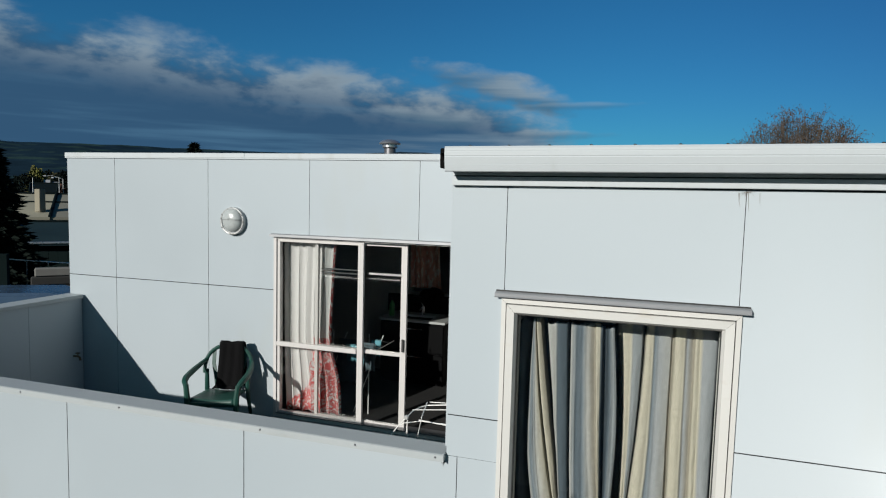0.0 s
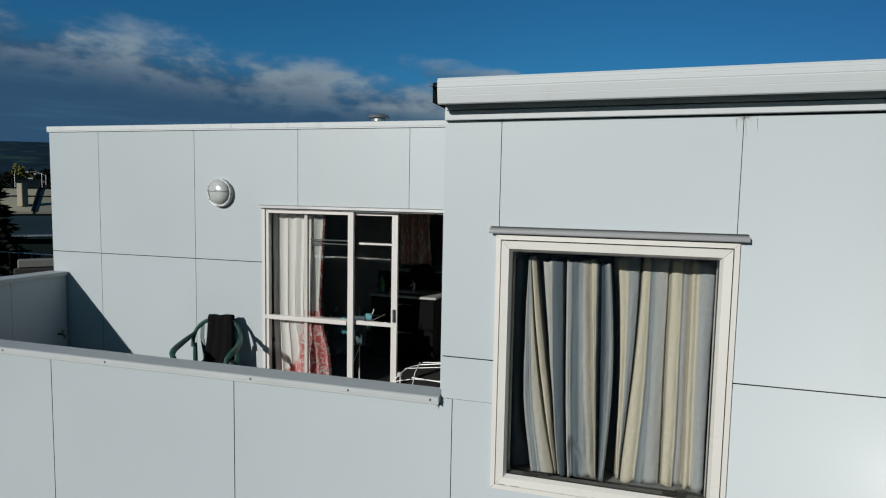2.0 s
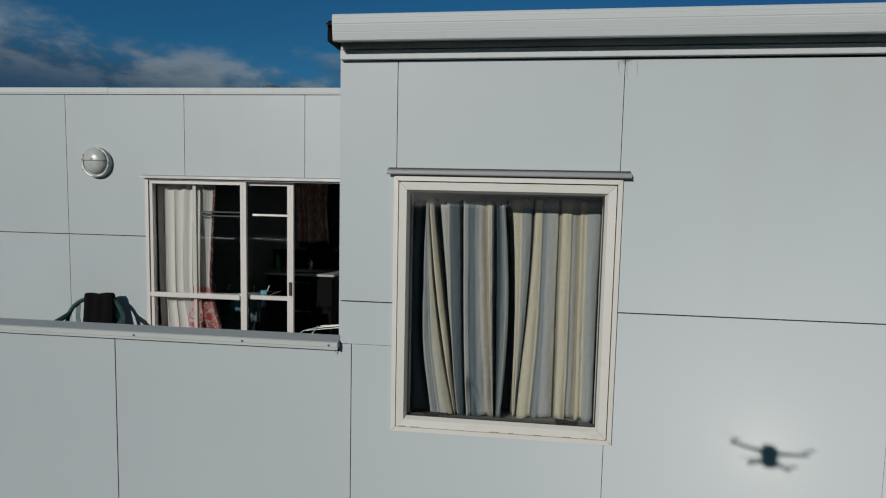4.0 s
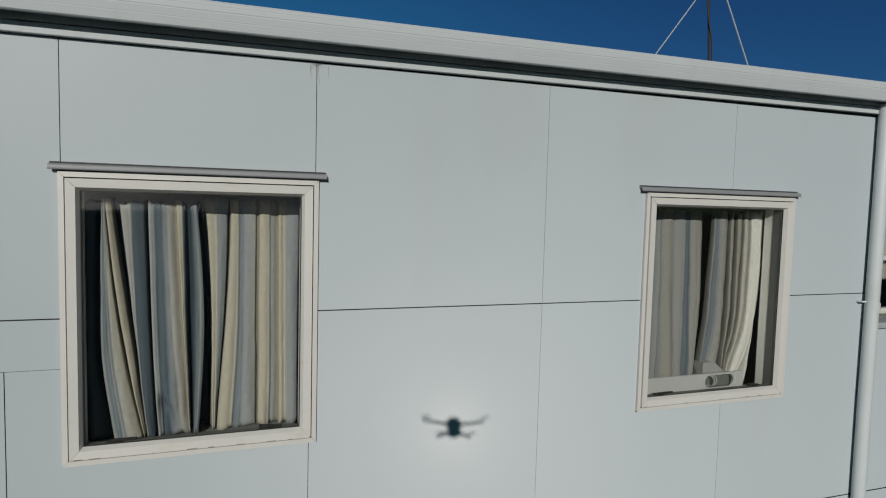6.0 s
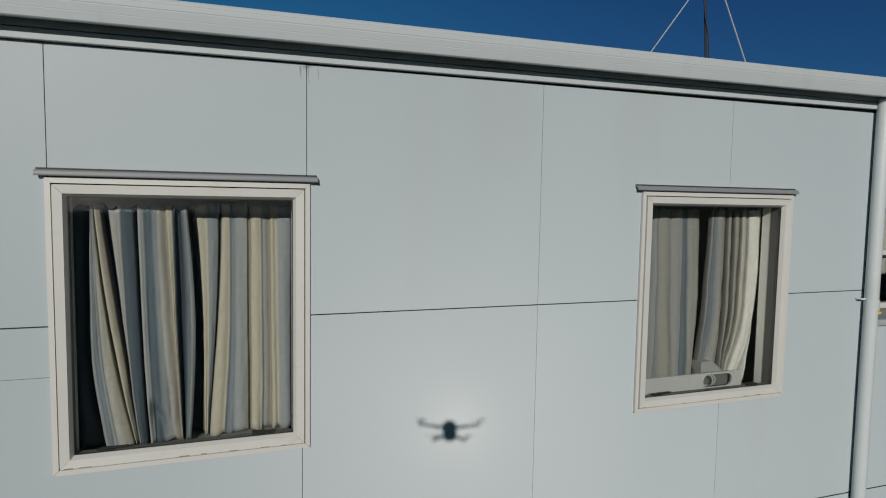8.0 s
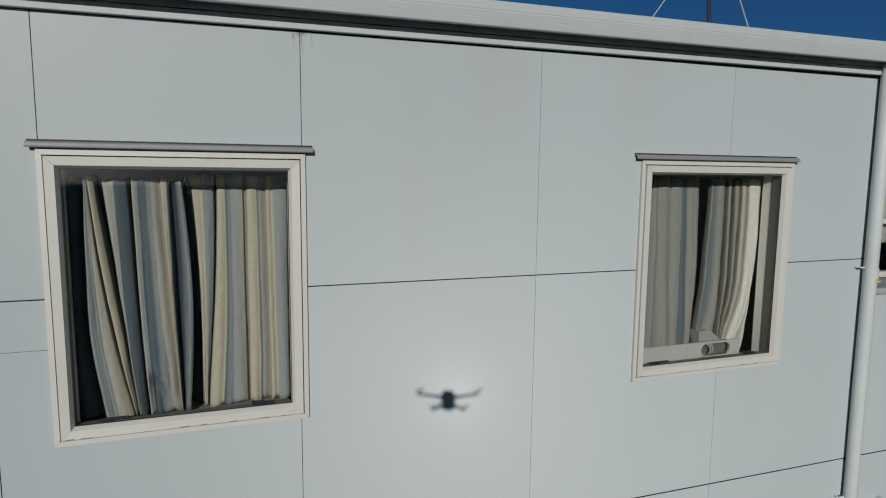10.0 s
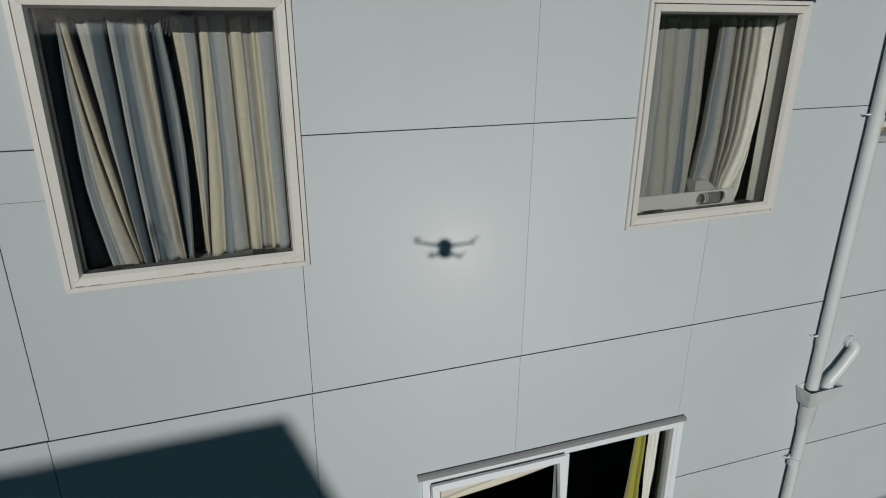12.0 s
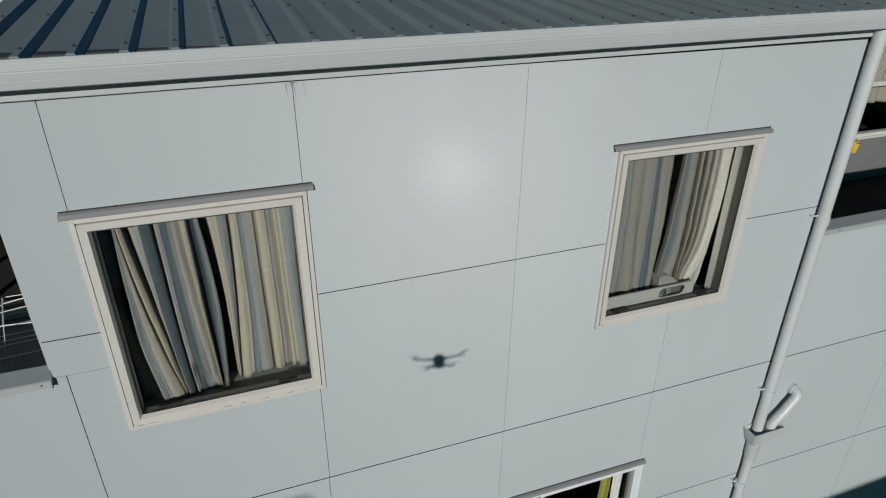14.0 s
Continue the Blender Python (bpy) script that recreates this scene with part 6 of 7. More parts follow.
bm = box(B(), -0.034, 0.034, -0.085, 0.070, -0.030, 0.030)
bmesh.ops.bevel(bm, geom=bm.edges[:], offset=0.012, segments=2, affect="EDGES")
drone_part("body", bm, smooth=True)
drone_part("battery", box(B(), -0.030, 0.030, -0.095, -0.020, 0.028, 0.042, 0.006))
for s in (-1, 1):
    fx, fy, rx_, ry_ = s * 0.150, 0.045, s * 0.080, -0.085
    for nm, hx, hy, z0_, z1_ in (("front_arm", fx, fy, 0.004, 0.016), ("rear_arm", rx_, ry_, -0.010, -0.020)):
        a = drone_part(nm, tube(B(), [(s * 0.028, hy * 0.6, z0_), (hx * 0.6, hy * 0.8, (z0_ + z1_) / 2), (hx, hy, z1_)], [0.009, 0.0065, 0.006], 8), smooth=True)
        m = B()
        lathe(m, [(0.005, -0.006), (0.006, 0.006), (0.006, 0.011), (0.003, 0.016)], (hx, hy, z1_), 12)
        bmesh.ops.transform(m, matrix=DM, verts=m.verts[:])
        mo = part("motor_pod", m, DRONE, a)
        for k in (-1, 1):
            bl = B()
            ang = (0.45 * s if nm == "front_arm" else -0.2 * s)
            d = Vector((math.cos(ang), math.sin(ang), 0)) * k
            n_ = Vector((-d.y, d.x, 0))
            c0 = Vector((hx, hy, z1_ + 0.020))
            vs_ = [bl.verts.new(c0 + d * r + n_ * w * e + Vector((0, 0, 0.008 * r / 0.07 + 0.002 * e))) for r, w in ((0.003, 0.003), (0.012, 0.005), (0.026, 0.004), (0.034, 0.002)) for e in (-1, 1)]
            for i in range(3):
                bl.faces.new((vs_[2 * i], vs_[2 * i + 1], vs_[2 * i + 3], vs_[2 * i + 2]))
            bmesh.ops.transform(bl, matrix=DM, verts=bl.verts[:])
            o = part("rotor_blade", bl, RUBBER, a)
            o.modifiers.new("thickness", "SOLIDIFY").thickness = 0.0015

# ---- neighbours across the yard, behind the path ----
TILE = surf("roof_tile", (0.10, 0.075, 0.06), 0.8, var=0.15, scale=2)
BRICKS = surf("brown_plaster", (0.26, 0.20, 0.16), 0.85, var=0.1, scale=2)
IRON = surf("corrugated_iron", (0.62, 0.62, 0.60), 0.55, metal=0.1, var=0.06, scale=1)
PALE_WALL = surf("pale_plaster", (0.55, 0.54, 0.50), 0.85, var=0.06, scale=1)


def gable_house(name, x0, x1, yr, zr, half, pitch, label, roof_mat, wall_mat):
    """A house whose ridge runs along x."""
    h = thing(name, ((x0 + x1) / 2, yr, 0), label, "house")
    ze = zr - half * pitch
    bm = B()
    body = [(yr - half + 0.4, DROP), (yr + half - 0.4, DROP), (yr + half - 0.4, ze + 0.25), (yr, zr - 0.16), (yr - half + 0.4, ze + 0.25)]
    ends = [[bm.verts.new((x, y, z)) for y, z in body] for x in (x0 + 0.4, x1 - 0.4)]
    bm.faces.new(ends[0])
    bm.faces.new(ends[1][::-1])
    for i in range(5):
        j = (i + 1) % 5
        bm.faces.new((ends[0][i], ends[0][j], ends[1][j], ends[1][i]))
    bmesh.ops.recalc_face_normals(bm, faces=bm.faces[:])
    part("wall", bm, wall_mat, h)
    for s in (-1, 1):
        bm = B()
        a, b = (yr, zr), (yr + s * half, ze)
        v = [bm.verts.new((x, y, z - t)) for t in (0, 0.12) for x, (y, z) in ((x0, a), (x1, a), (x1, b), (x0, b))]
        bm.faces.new(v[:4])
        bm.faces.new(v[4:][::-1])
        for i in range(4):
            j = (i + 1) % 4
            bm.faces.new((v[i], v[4 + i], v[4 + j], v[j]))
        bmesh.ops.recalc_face_normals(bm, faces=bm.faces[:])
        part("roof", bm, roof_mat, h)
    return h


DA = 10.0
gable_house("house", -15.0, -0.165 - 0.3899 * DA, -DA, 2.740 + 0.3907 * DA, 3.0, 0.65, "neighbouring gabled house with a dark tiled roof", TILE, BRICKS)

# long low building with a corrugated iron roof
shed = thing("long_building", (1.7, -13.7, 0), "long low neighbouring building with corrugated iron roof", "building")
SY, SZ, SX0, SX1 = -9.72, 4.460, -3.55, 7.0
part("wall", box(B(), SX0 + 0.4, SX1 - 0.4, SY - 7.6, SY - 0.4, DROP, SZ - 0.02), PALE_WALL, shed)
bm = B()
STEP = 0.066 / 8
N = int((SX1 - SX0) / STEP)
rows = [[bm.verts.new((SX0 + STEP * i, SY - d, SZ + h + 0.0055 * math.cos(math.pi * i / 4))) for i in range(N)] for d, h in ((0.0, 0.0), (4.0, 0.62), (8.0, 0.0))]
for P, Q in zip(rows, rows[1:]):
    for i in range(N - 1):
        bm.faces.new((P[i], Q[i], Q[i + 1], P[i + 1]))
part("roof", bm, IRON, shed, smooth=True)
part("gutter", box(B(), SX0, SX1, SY, SY + 0.10, SZ - 0.13, SZ - 0.022, 0.01), FASCIA, shed)

# ---- distance: hills, trees, roofs beyond the balcony ----


def bearing(az, dist, z=0.0):
    a = radians(az)
    return Vector((-0.42 + dist * math.sin(a), -2.9 + dist * math.cos(a), z))


# cloud shadow and haze are put into the dark blue base colour
HILL = surf("wooded_hills", (0.012, 0.027, 0.042), 1.0, var=0.30, scale=0.02, fine=0.15, bump=0.0, stain=(0.030, 0.058, 0.054), stain_at=(0.52, 0.68), stain_scale=(0.020, 0.020, 0.045), spec=0.0)
bm = B()
cols = []
for i in range(0, 241):
    az = -110 + i * 0.75
    rise = 0.0573 + 0.0033 * max(0.0, min(1.0, (az + 52.5) / 4)) + 0.0035 * max(0.0, min(1.0, (az + 48.5) / 20)) + 0.0060 * max(0.0, min(1.0, (az + 29) / 17))
    crest = 5.3 + 1650 * rise + 3.0 * noise.noise(Vector((az * 0.21, 8.7, 0))) + 1.6 * noise.noise(Vector((az * 0.9, 1.2, 0)))
    col = []
    for k, (d, h) in enumerate(((700, -1.0), (900, 0.14), (1150, 0.36), (1350, 0.66), (1550, 0.93), (1650, 1.0), (2000, 0.6))):
        wob = 1 + (0.10 * noise.noise(Vector((az * 0.12, k * 3.3, 2.0))) if 0 < k < 5 else 0)
        p = bearing(az, d)
        col.append(bm.verts.new((p.x, p.y, max(-2, crest * h * wob))))
    cols.append(col)
for A, C in zip(cols, cols[1:]):
    for k in range(6):
        bm.faces.new((A[k], A[k + 1], C[k + 1], C[k]))
bmesh.ops.recalc_face_normals(bm, faces=bm.faces[:])
tagged(part("backdrop_hills", bm, HILL, label="wooded hills with paddocks, cloud shadow and haze put into the colour", smooth=True), kind="structure")

BARK = surf("bark", (0.09, 0.065, 0.05), 0.95, var=0.2, scale=8, fine=40, bump=0.4)
NEEDLES = surf("conifer_needles", (0.005, 0.009, 0.007), 0.9, var=0.4, scale=3, fine=20, bump=0.0, spec=0.1)
AUTUMN = surf("autumn_foliage", (0.042, 0.034, 0.018), 0.9, var=0.5, scale=1.2, fine=11, bump=0.0, stain=(0.062, 0.042, 0.032), stain_at=(0.45, 0.6), stain_scale=(0.8, 0.8, 0.8))
TWIGS = surf("autumn_twigs", (0.095, 0.070, 0.055), 0.9, var=0.3, scale=2, fine=9, bump=0.0)
BUSH = surf("autumn_leaves", (0.035, 0.034, 0.010), 0.9, var=0.4, scale=1, fine=5, bump=0.0)


def conifer(name, at, height, radius, seed, label, tiers=26):
    rng = random.Random(seed)
    t = thing(name, at, label, "tree", "far trees")
    part("trunk", tube(B(), [at, at + Vector((0, 0, height * 0.6)), at + Vector((0, 0, height * 0.99))], [radius * 0.10, radius * 0.06, 0.02], 8), BARK, t)
    bm = B()
    for k in range(tiers):
        f = k / tiers
        z = height * (0.08 + 0.92 * f)
        reach = radius * (1 - f) ** 0.8 * rng.uniform(0.8, 1.15) + 0.05 * radius
        for b in range(rng.randint(12, 17)):
            a = rng.uniform(0, 6.283)
            d = Vector((math.cos(a), math.sin(a), 0))
            n_ = Vector((-d.y, d.x, 0))
            r = reach * rng.uniform(0.65, 1.1)
            for s in range(12):
                p = at + Vector((0, 0, z)) + d * r * (s + 0.6) / 12 + Vector((0, 0, -0.25 * r * (s / 12) ** 2 + rng.uniform(-0.05, 0.05) * radius))
                w, ln = 0.045 * radius * rng.uniform(0.5, 1.2), 0.11 * radius * rng.uniform(0.7, 1.4)
                q = [p + n_ * w - d * ln * 0.3, p - n_ * w - d * ln * 0.3, p + d * ln + Vector((0, 0, rng.uniform(-0.12, 0.1) * radius))]
                bm.faces.new([bm.verts.new(v) for v in q])
                q = [p + Vector((0, 0, w * 0.9)) - d * ln * 0.3, p - Vector((0, 0, w * 0.9)), p + d * ln + n_ * rng.uniform(-w, w)]
                bm.faces.new([bm.verts.new(v) for v in q])
    part("crown", bm, NEEDLES, t)
    return t


conifer("conifer", bearing(-53.9, 24), 6.9, 2.1, 4, "large dark conifer beyond the balcony", 52)
conifer("conifer", bearing(-39.3, 60), 9.7, 2.6, 9, "distant dark conifer behind the parapet", 24)


def bare_tree(name, at, base, top, spread, seed, label):
    """A domed thicket of upright shoots over a short trunk, with sparse small leaves left on the twigs."""
    rng = random.Random(seed)
    t = thing(name, at, label, "tree", "far trees")
    wood, fine, leaf = B(), B(), B()
    fork = at + Vector((0, 0, base * 0.45))
    tube(wood, [at, at + Vector((0.1, 0, base * 0.2)), fork], [0.26, 0.20, 0.17], 8)

    def leaves(p, n, size, loose):
        for _ in range(n):
            c = p + Vector((rng.gauss(0, 1), rng.gauss(0, 1), rng.gauss(0, 1))) * loose
            a = Vector((rng.gauss(0, 1), rng.gauss(0, 1), rng.gauss(0, 1))).normalized() * size
            b = a.cross(Vector((rng.gauss(0, 1), rng.gauss(0, 1), rng.gauss(0, 1)))).normalized() * size * 0.6
            leaf.faces.new([leaf.verts.new(c + v) for v in (a, b, -a, -b)])

    for k in range(330):
        ang, r = rng.uniform(0, 6.283), spread * rng.uniform(0, 1) ** 0.55
        lobe = 0.80 + 0.30 * noise.noise(Vector((math.cos(ang) * r * 0.7, math.sin(ang) * r * 0.7, seed)))
        rise = (top - base) * max(0.12, (1 - (r / (spread * 1.08)) ** 1.7)) * lobe * rng.uniform(0.72, 1.1)
        end = at + Vector((math.cos(ang) * r, math.sin(ang) * r, base + rise))
        low_ = fork + Vector((math.cos(ang) * r * 0.25, math.sin(ang) * r * 0.25, base * 0.25))
        mid = low_.lerp(end, 0.5) + Vector((math.cos(ang), math.sin(ang), 0)) * r * 0.16
        tube(wood if k % 5 == 0 else fine, [fork, low_, mid, end], [0.045, 0.032, 0.018, 0.005], 4, caps=False)
        for j in range(22):
            f = rng.uniform(0.30, 1.0)
            p = low_.lerp(mid, f * 2) if f < 0.5 else mid.lerp(end, f * 2 - 1)
            d = Vector((rng.gauss(0, 1), rng.gauss(0, 1), abs(rng.gauss(0.9, 0.5)))).normalized()
            q = p + d * rng.uniform(0.15, 0.50)
            tube(fine, [p, q], [0.007, 0.003], 3, caps=False)
            leaves(q, 3, 0.027, 0.05)
            leaves(p.lerp(q, 0.5), 2, 0.027, 0.06)
        leaves(end, 3, 0.04, 0.05)
    part("trunk", wood, BARK, t)
    part("twig_tangle", fine, TWIGS, t, "thin grey-brown twigs")
    part("crown", leaf, AUTUMN, t, "sparse brown and olive leaves")
    return t


bare_tree("autumn_tree", bearing(11.8, 30), 6.9, 9.75, 2.95, 14, "nearly bare autumn tree with brown leaves")

ROOF_TAN = surf("tan_roof", (0.30, 0.285, 0.215), 0.8, var=0.06, scale=0.8, fine=6, stain=(0.24, 0.225, 0.17), stain_at=(0.5, 0.8), stain_scale=(0.6, 0.6, 0.6))
ROOF_OLIVE = surf("olive_roof", (0.185, 0.18, 0.145), 0.8, var=0.08, scale=0.8, fine=6)
ROOF_DARK = surf("dark_roof", (0.006, 0.011, 0.012), 0.9, var=0.2, scale=0.6, spec=0.05)
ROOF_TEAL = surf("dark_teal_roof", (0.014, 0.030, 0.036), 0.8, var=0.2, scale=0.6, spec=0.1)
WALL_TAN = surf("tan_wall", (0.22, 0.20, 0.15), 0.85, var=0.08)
# near-black, since the shade over fence and low house is put into the colour
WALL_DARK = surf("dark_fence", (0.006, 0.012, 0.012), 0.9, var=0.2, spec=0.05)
WALL_WHITE = surf("white_boards", (0.66, 0.66, 0.64), 0.7)
LOGS = surf("weathered_timber", (0.022, 0.023, 0.022), 0.9, var=0.25, scale=4)
LOG_PALE = surf("pale_timber", (0.15, 0.15, 0.14), 0.9, var=0.15, scale=4)
CARPAINT = surf("blue_car_paint", (0.05, 0.09, 0.15), 0.25, var=0.05, spec=0.6)
MIRROR_GLASS = surf("car_glass", (0.012, 0.014, 0.016), 0.08, var=0.1, bump=0.0)
BUSH_GREEN = surf("yellow_green_leaves", (0.105, 0.105, 0.022), 0.9, var=0.4, scale=1, fine=5, bump=0.0)
BUSH_RUST = surf("rust_leaves", (0.085, 0.040, 0.028), 0.9, var=0.4, scale=1, fine=5, bump=0.0)


def far_house(az0, az1, eave, ridge, label, roof_mat, wall_mat, shift=0.0, laps=(), gutter=None, windows=0):
    """A gabled house that shows one roof slope; eave and ridge are (distance, height), shift draws the ridge along."""
    mid = (az0 + az1) / 2
    h = thing("house", bearing(mid, ridge[0]), label, "house", "far houses")
    e = [bearing(az0, eave[0], eave[1]), bearing(az1, eave[0], eave[1])]
    r = [bearing(az0 + shift, ridge[0], ridge[1]), bearing(az1 + shift, ridge[0], ridge[1])]
    b = [q + (q - p) - Vector((0, 0, 2 * (q.z - p.z))) for p, q in zip(e, r)]
    bm = B()
    for lo, hi in ((e, r), (b, r)):
        v = [bm.verts.new(p - Vector((0, 0, t))) for t in (0, 0.14) for p in (lo[0], lo[1], hi[1], hi[0])]
        for f in ((0, 1, 2, 3), (7, 6, 5, 4), (0, 4, 5, 1), (1, 5, 6, 2), (2, 6, 7, 3), (3, 7, 4, 0)):
            bm.faces.new([v[i] for i in f])
    bmesh.ops.recalc_face_normals(bm, faces=bm.faces[:])
    roof_ = part("roof", bm, roof_mat, h)
    ins = [p.lerp(q, 0.04) for p, q in ((e[0], b[1]), (e[1], b[0]), (b[1], e[0]), (b[0], e[1]))]
    top_ = [p + Vector((0, 0, (ridge[1] - eave[1]) * 0.08 - 0.16)) for p in ins]
    bm = B()
    lo_, hi_ = [bm.verts.new((p.x, p.y, 0)) for p in ins], [bm.verts.new(p) for p in top_]
    peak = [bm.verts.new(p - Vector((0, 0, 0.16))) for p in r]
    for i in range(4):
        j = (i + 1) % 4
        bm.faces.new((lo_[i], lo_[j], hi_[j], hi_[i]))
    bm.faces.new((hi_[0], hi_[3], peak[0]))
    bm.faces.new((hi_[1], hi_[2], peak[1]))
    bmesh.ops.recalc_face_normals(bm, faces=bm.faces[:])
    part("wall", bm, wall_mat, h)
    for p, q in zip(e, r):
        part("barge_board", tube(B(), [p + Vector((0, 0, 0.03)), q + Vector((0, 0, 0.05))], 0.07, 6), ROOF_DARK, roof_)
    part("ridge_cap", tube(B(), [r[0] + Vector((0, 0, 0.03)), r[1] + Vector((0, 0, 0.03))], 0.05, 6), ROOF_DARK, roof_)
    for f in laps:
        part("lap", tube(B(), [p.lerp(q, f) + Vector((0, 0, 0.02)) for p, q in zip(e, r)], 0.05, 6), ROOF_DARK, roof_)
    if gutter:
        part("gutter", tube(B(), [p + Vector((0, 0, -0.03)) for p in e], 0.05, 6), gutter, roof_)
    along = e[1] - e[0]
    for k in range(windows):
        p = e[0].lerp(e[1], (k + 0.6) / (windows + 0.2))
        bm = box(B(), -0.5, 0.5, -0.04, 0.05, eave[1] - 1.5, eave[1] - 0.45)
        bmesh.ops.transform(bm, matrix=Matrix.Translation(Vector((p.x, p.y, 0)).lerp(Vector((b[0].x, b[0].y, 0)), 0.035)) @ Matrix.Rotation(math.atan2(along.y, along.x), 4, "Z"), verts=bm.verts[:])
        part("window", bm, MIRROR_GLASS, h)
    return h


tan = far_house(-54.0, -49.82, (36, 3.83), (40, 4.91), "tan roofed bungalow with a chimney", ROOF_TAN, WALL_TAN, 0.49, (0.62,), windows=4)
part("chimney", box(B(), *(v for c in zip(bearing(-50.42, 36.9, 4.62), (0.17, 0.17, 0.56)) for v in (c[0] - c[1], c[0] + c[1])), 0.02), WALL_TAN, tan)
far_house(-49.80, -46.0, (36.05, 3.83), (40.05, 4.91), "olive grey roofed bungalow", ROOF_OLIVE, WALL_TAN, 0.49, (0.62,), windows=4)
# roof and wall colours carry the shade that nothing here casts
far_house(-52.0, -47.0, (28, 3.20), (32, 3.78), "low house coloured dark, as if in shade", ROOF_TEAL, WALL_DARK, 0.0, (), STEEL)
far_house(-51.1, -49.3, (60, 4.90), (64, 5.62), "dark roofed house between trees", ROOF_DARK, WALL_DARK, 0.1)
far_house(-50.15, -49.70, (118, 5.65), (122, 6.55), "far white house among trees", surf("pale_roof", (0.42, 0.42, 0.42), 0.7), WALL_WHITE, 0.0, windows=2)
far_house(-49.60, -49.2, (126, 5.6), (130, 6.3), "far white house with a grey roof", surf("grey_roof", (0.2, 0.2, 0.2), 0.7), WALL_WHITE, 0.0, windows=2)
for az, d, zt, arm in ((-49.14, 60, 6.15, 0.55), (-48.88, 62, 6.05, 0.4), (-50.86, 55, 5.95, 0.0)):
    at = bearing(az, d)
    post = thing("street_lamp", at, "thin pale street lamp post beyond the roofs", "street lamp", "street lamps")
    part("pole", tube(B(), [at, at + Vector((0, 0, zt))], [0.040, 0.030], 8), STEEL_WORN, post)
    if arm:
        part("arm", tube(B(), [at + Vector((0, 0, zt - 0.05)), at + Vector((-arm * 0.5, -arm * 0.6, zt + 0.08)), at + Vector((-arm, -arm * 1.2, zt + 0.06))], 0.025, 6), STEEL_WORN, post)
        part("lamp_head", box(B(), at.x - arm - 0.25, at.x - arm + 0.05, at.y - arm * 1.2 - 0.1, at.y - arm * 1.2 + 0.1, zt, zt + 0.1, 0.02), STEEL, post)
for k, (az, d, hgt, r, leafage) in enumerate(((-50.65, 140, 9.0, 1.7, BUSH_GREEN), (-50.25, 150, 7.6, 1.6, BUSH), (-51.3, 135, 7.6, 2.6, NEEDLES), (-49.9, 175, 9.2, 1.9, NEEDLES), (-49.45, 160, 8.4, 1.6, BUSH), (-48.9, 150, 8.6, 2.2, NEEDLES), (-49.25, 75, 5.5, 0.7, BUSH_RUST), (-48.2, 150, 8.2, 3.0, NEEDLES), (-44.0, 150, 8.2, 4.0, NEEDLES))):
    at = bearing(az, d)
    rng = random.Random(70 + k)
    t = thing("far_tree", at, "far bushy tree in yellow-green leaf" if leafage is BUSH_GREEN else "far rust-coloured bushy tree" if leafage is BUSH_RUST else "far bushy tree in autumn colour" if leafage is BUSH else "far dark bushy tree", "tree", "far trees")
    part("trunk", tube(B(), [at, at + Vector((0, 0, hgt * 0.6))], [0.3, 0.12], 6), BARK, t)
    bm = B()
    for _ in range(2600):
        v = Vector((rng.gauss(0, 1), rng.gauss(0, 1), rng.gauss(0, 1))).normalized() * rng.uniform(0.5, 1.0) ** 0.5
        v = v * (1 + 0.25 * noise.noise(v * 2.2 + Vector((k, 0, 0))))
        p = at + Vector((v.x * r, v.y * r, hgt * 0.62 + v.z * hgt * 0.38))
        a, b = (Vector((rng.gauss(0, 1), rng.gauss(0, 1), rng.gauss(0, 1))).normalized() * 0.20 for _ in range(2))
        bm.faces.new([bm.verts.new(p + q) for q in (a, b, -a, -b)])
    part("crown", bm, leafage, t)

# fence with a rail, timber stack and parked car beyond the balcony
fence = thing("fence", bearing(-50, 27), "board fence coloured dark, as if in shade", "fence")
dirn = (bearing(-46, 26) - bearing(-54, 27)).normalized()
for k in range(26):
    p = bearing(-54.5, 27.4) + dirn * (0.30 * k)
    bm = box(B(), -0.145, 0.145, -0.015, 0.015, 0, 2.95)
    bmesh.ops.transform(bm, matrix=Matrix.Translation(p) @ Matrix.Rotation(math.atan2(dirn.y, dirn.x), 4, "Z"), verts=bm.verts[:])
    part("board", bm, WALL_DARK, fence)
rail = thing("handrail", bearing(-50, 23.5), "thin pale metal handrail on posts", "handrail")
ra_, rb_ = bearing(-52.8, 23.5, 3.03), bearing(-47.2, 23.5, 2.77)
part("top_rail", tube(B(), [ra_, rb_], 0.022, 6), STEEL, rail)
for k in range(5):
    p = ra_.lerp(rb_, k / 4)
    part("post", tube(B(), [(p.x, p.y, 0), p], 0.018, 6), STEEL, rail)
stack = thing("timber_stack", bearing(-49.2, 22), "weathered timber sleepers stacked by the fence", "timber stack")
d2 = (bearing(-46, 22) - bearing(-51, 22)).normalized()
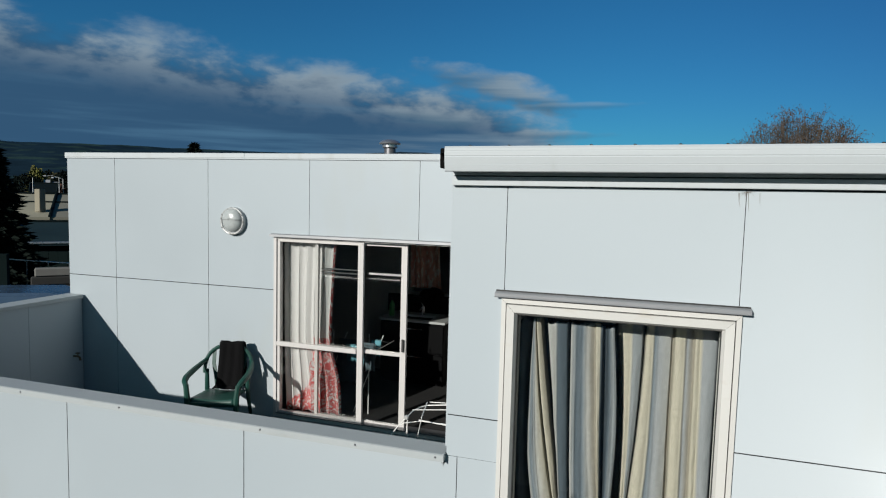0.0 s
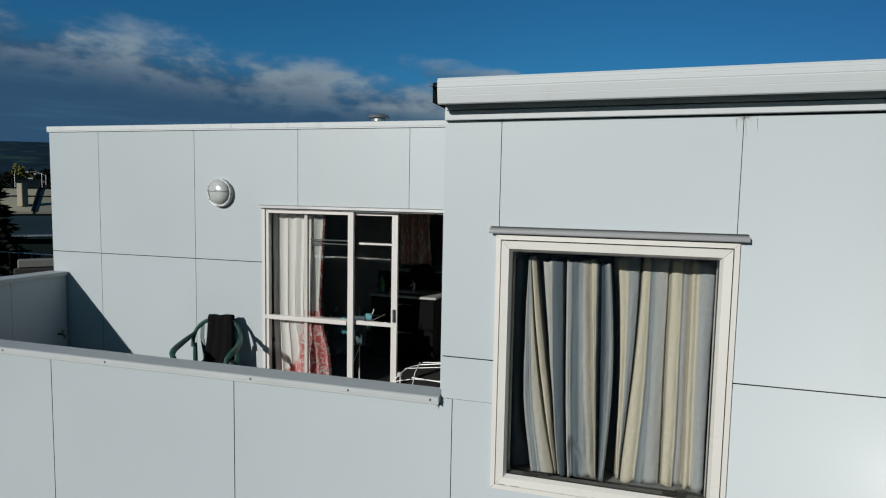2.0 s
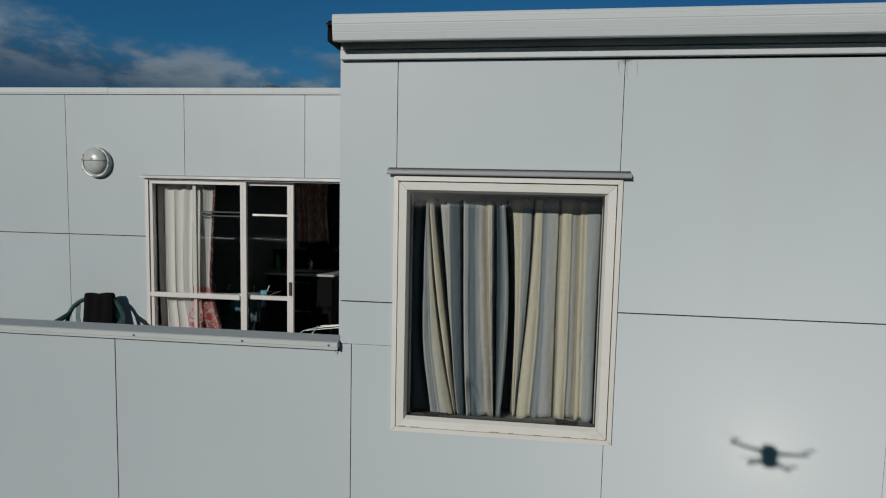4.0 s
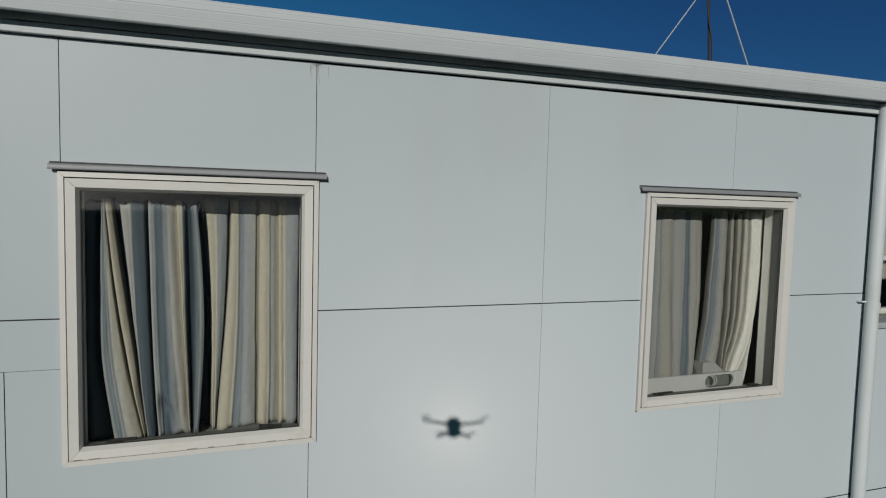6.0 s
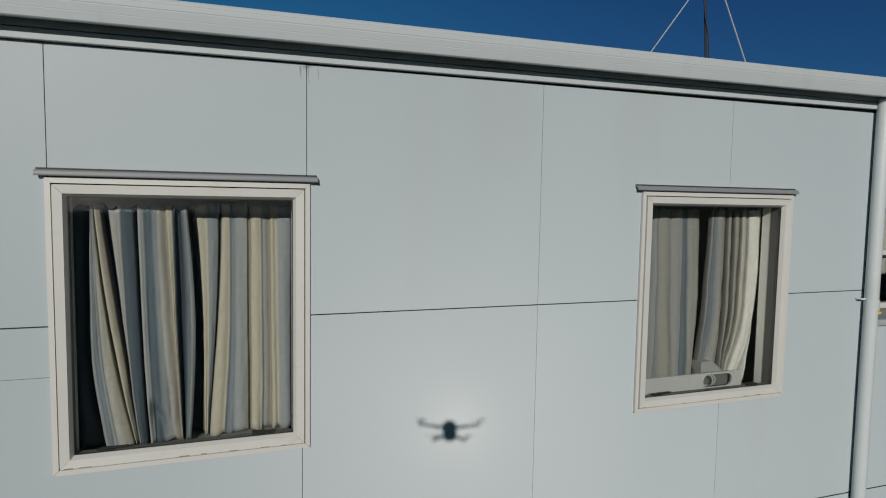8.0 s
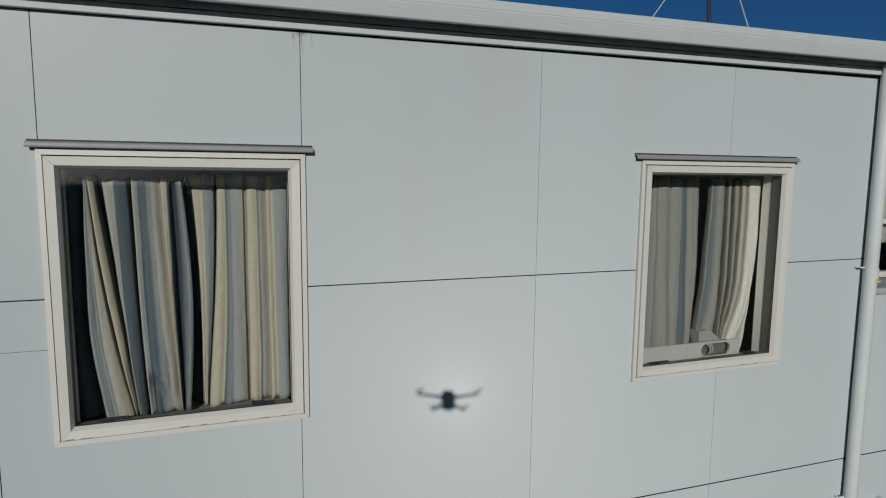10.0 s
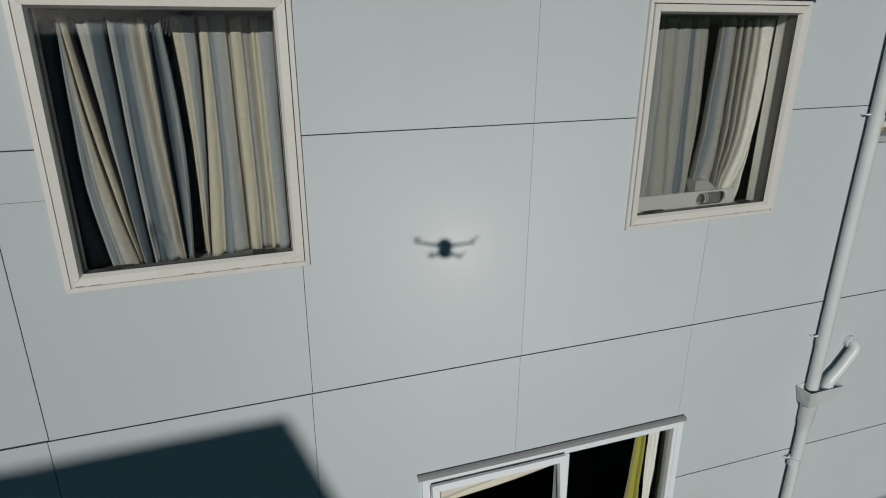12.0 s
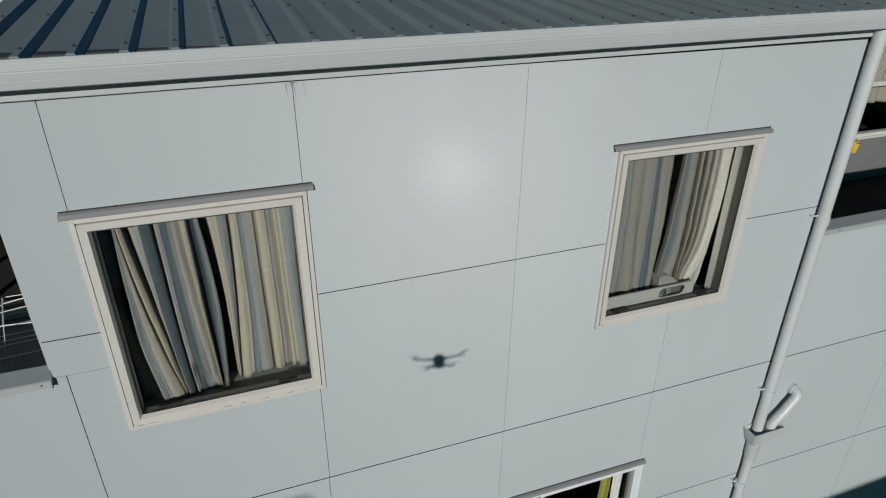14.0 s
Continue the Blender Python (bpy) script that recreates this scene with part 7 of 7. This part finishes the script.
for k in range(11):
    p = bearing(-50.9 if k > 7 else -51.9, 22.0) + Vector((0, 0, 0.262 * k + 0.13))
    bm = box(B(), -0.1 * (k % 2), 2.4, -0.14, 0.14, -0.125, 0.125, 0.03)
    bmesh.ops.transform(bm, matrix=Matrix.Translation(p) @ Matrix.Rotation(math.atan2(d2.y, d2.x), 4, "Z"), verts=bm.verts[:])
    part("sleeper", bm, LOG_PALE if k == 10 else LOGS, stack)
garden_wall = box(B(), -1.6, 1.6, -0.12, 0.12, 0, 3.49)
gp = bearing(-56.9, 20.5)
bmesh.ops.transform(garden_wall, matrix=Matrix.Translation(gp) @ Matrix.Rotation(radians(38), 4, "Z"), verts=garden_wall.verts[:])
tagged(part("wall_garden", garden_wall, WALL_DARK, label="dark grey yard wall"), kind="structure")

car = thing("parked_van", bearing(-51.2, 19.0), "dark blue van parked beyond the balcony", "van")
CM = Matrix.Translation(bearing(-51.2, 19.0)) @ Matrix.Rotation(radians(36), 4, "Z")
bm = B()
side = [(-2.3, 0.45), (2.2, 0.45), (2.35, 0.9), (2.2, 1.25), (1.55, 1.45), (1.1, 2.48), (0.7, 2.66), (-1.8, 2.70), (-2.2, 2.52), (-2.35, 1.2)]
L = [bm.verts.new((x, -0.88 + (0.10 if z > 1.5 else 0), z)) for x, z in side]
R = [bm.verts.new((x, 0.88 - (0.10 if z > 1.5 else 0), z)) for x, z in side]
bm.faces.new(L)
bm.faces.new(R[::-1])
for i in range(len(side)):
    j = (i + 1) % len(side)
    bm.faces.new((L[i], L[j], R[j], R[i]))
bmesh.ops.recalc_face_normals(bm, faces=bm.faces[:])
bmesh.ops.bevel(bm, geom=bm.edges[:], offset=0.07, segments=2, affect="EDGES")
bmesh.ops.transform(bm, matrix=CM, verts=bm.verts[:])
part("body", bm, CARPAINT, car, smooth=True)
for x in (-1.5, 1.5):
    for y in (-0.83, 0.83):
        bm = lathe(B(), [(0.20, -0.10), (0.33, -0.10), (0.34, 0.0), (0.33, 0.10), (0.20, 0.10)], (x, y, 0.34), 18, "y")
        bmesh.ops.transform(bm, matrix=CM, verts=bm.verts[:])
        part("wheel", bm, RUBBER, car)
bm = box(B(), -1.6, 0.7, -0.89, -0.775, 1.6, 2.2, 0.02)
bmesh.ops.transform(bm, matrix=CM, verts=bm.verts[:])
part("window", bm, MIRROR_GLASS, car)
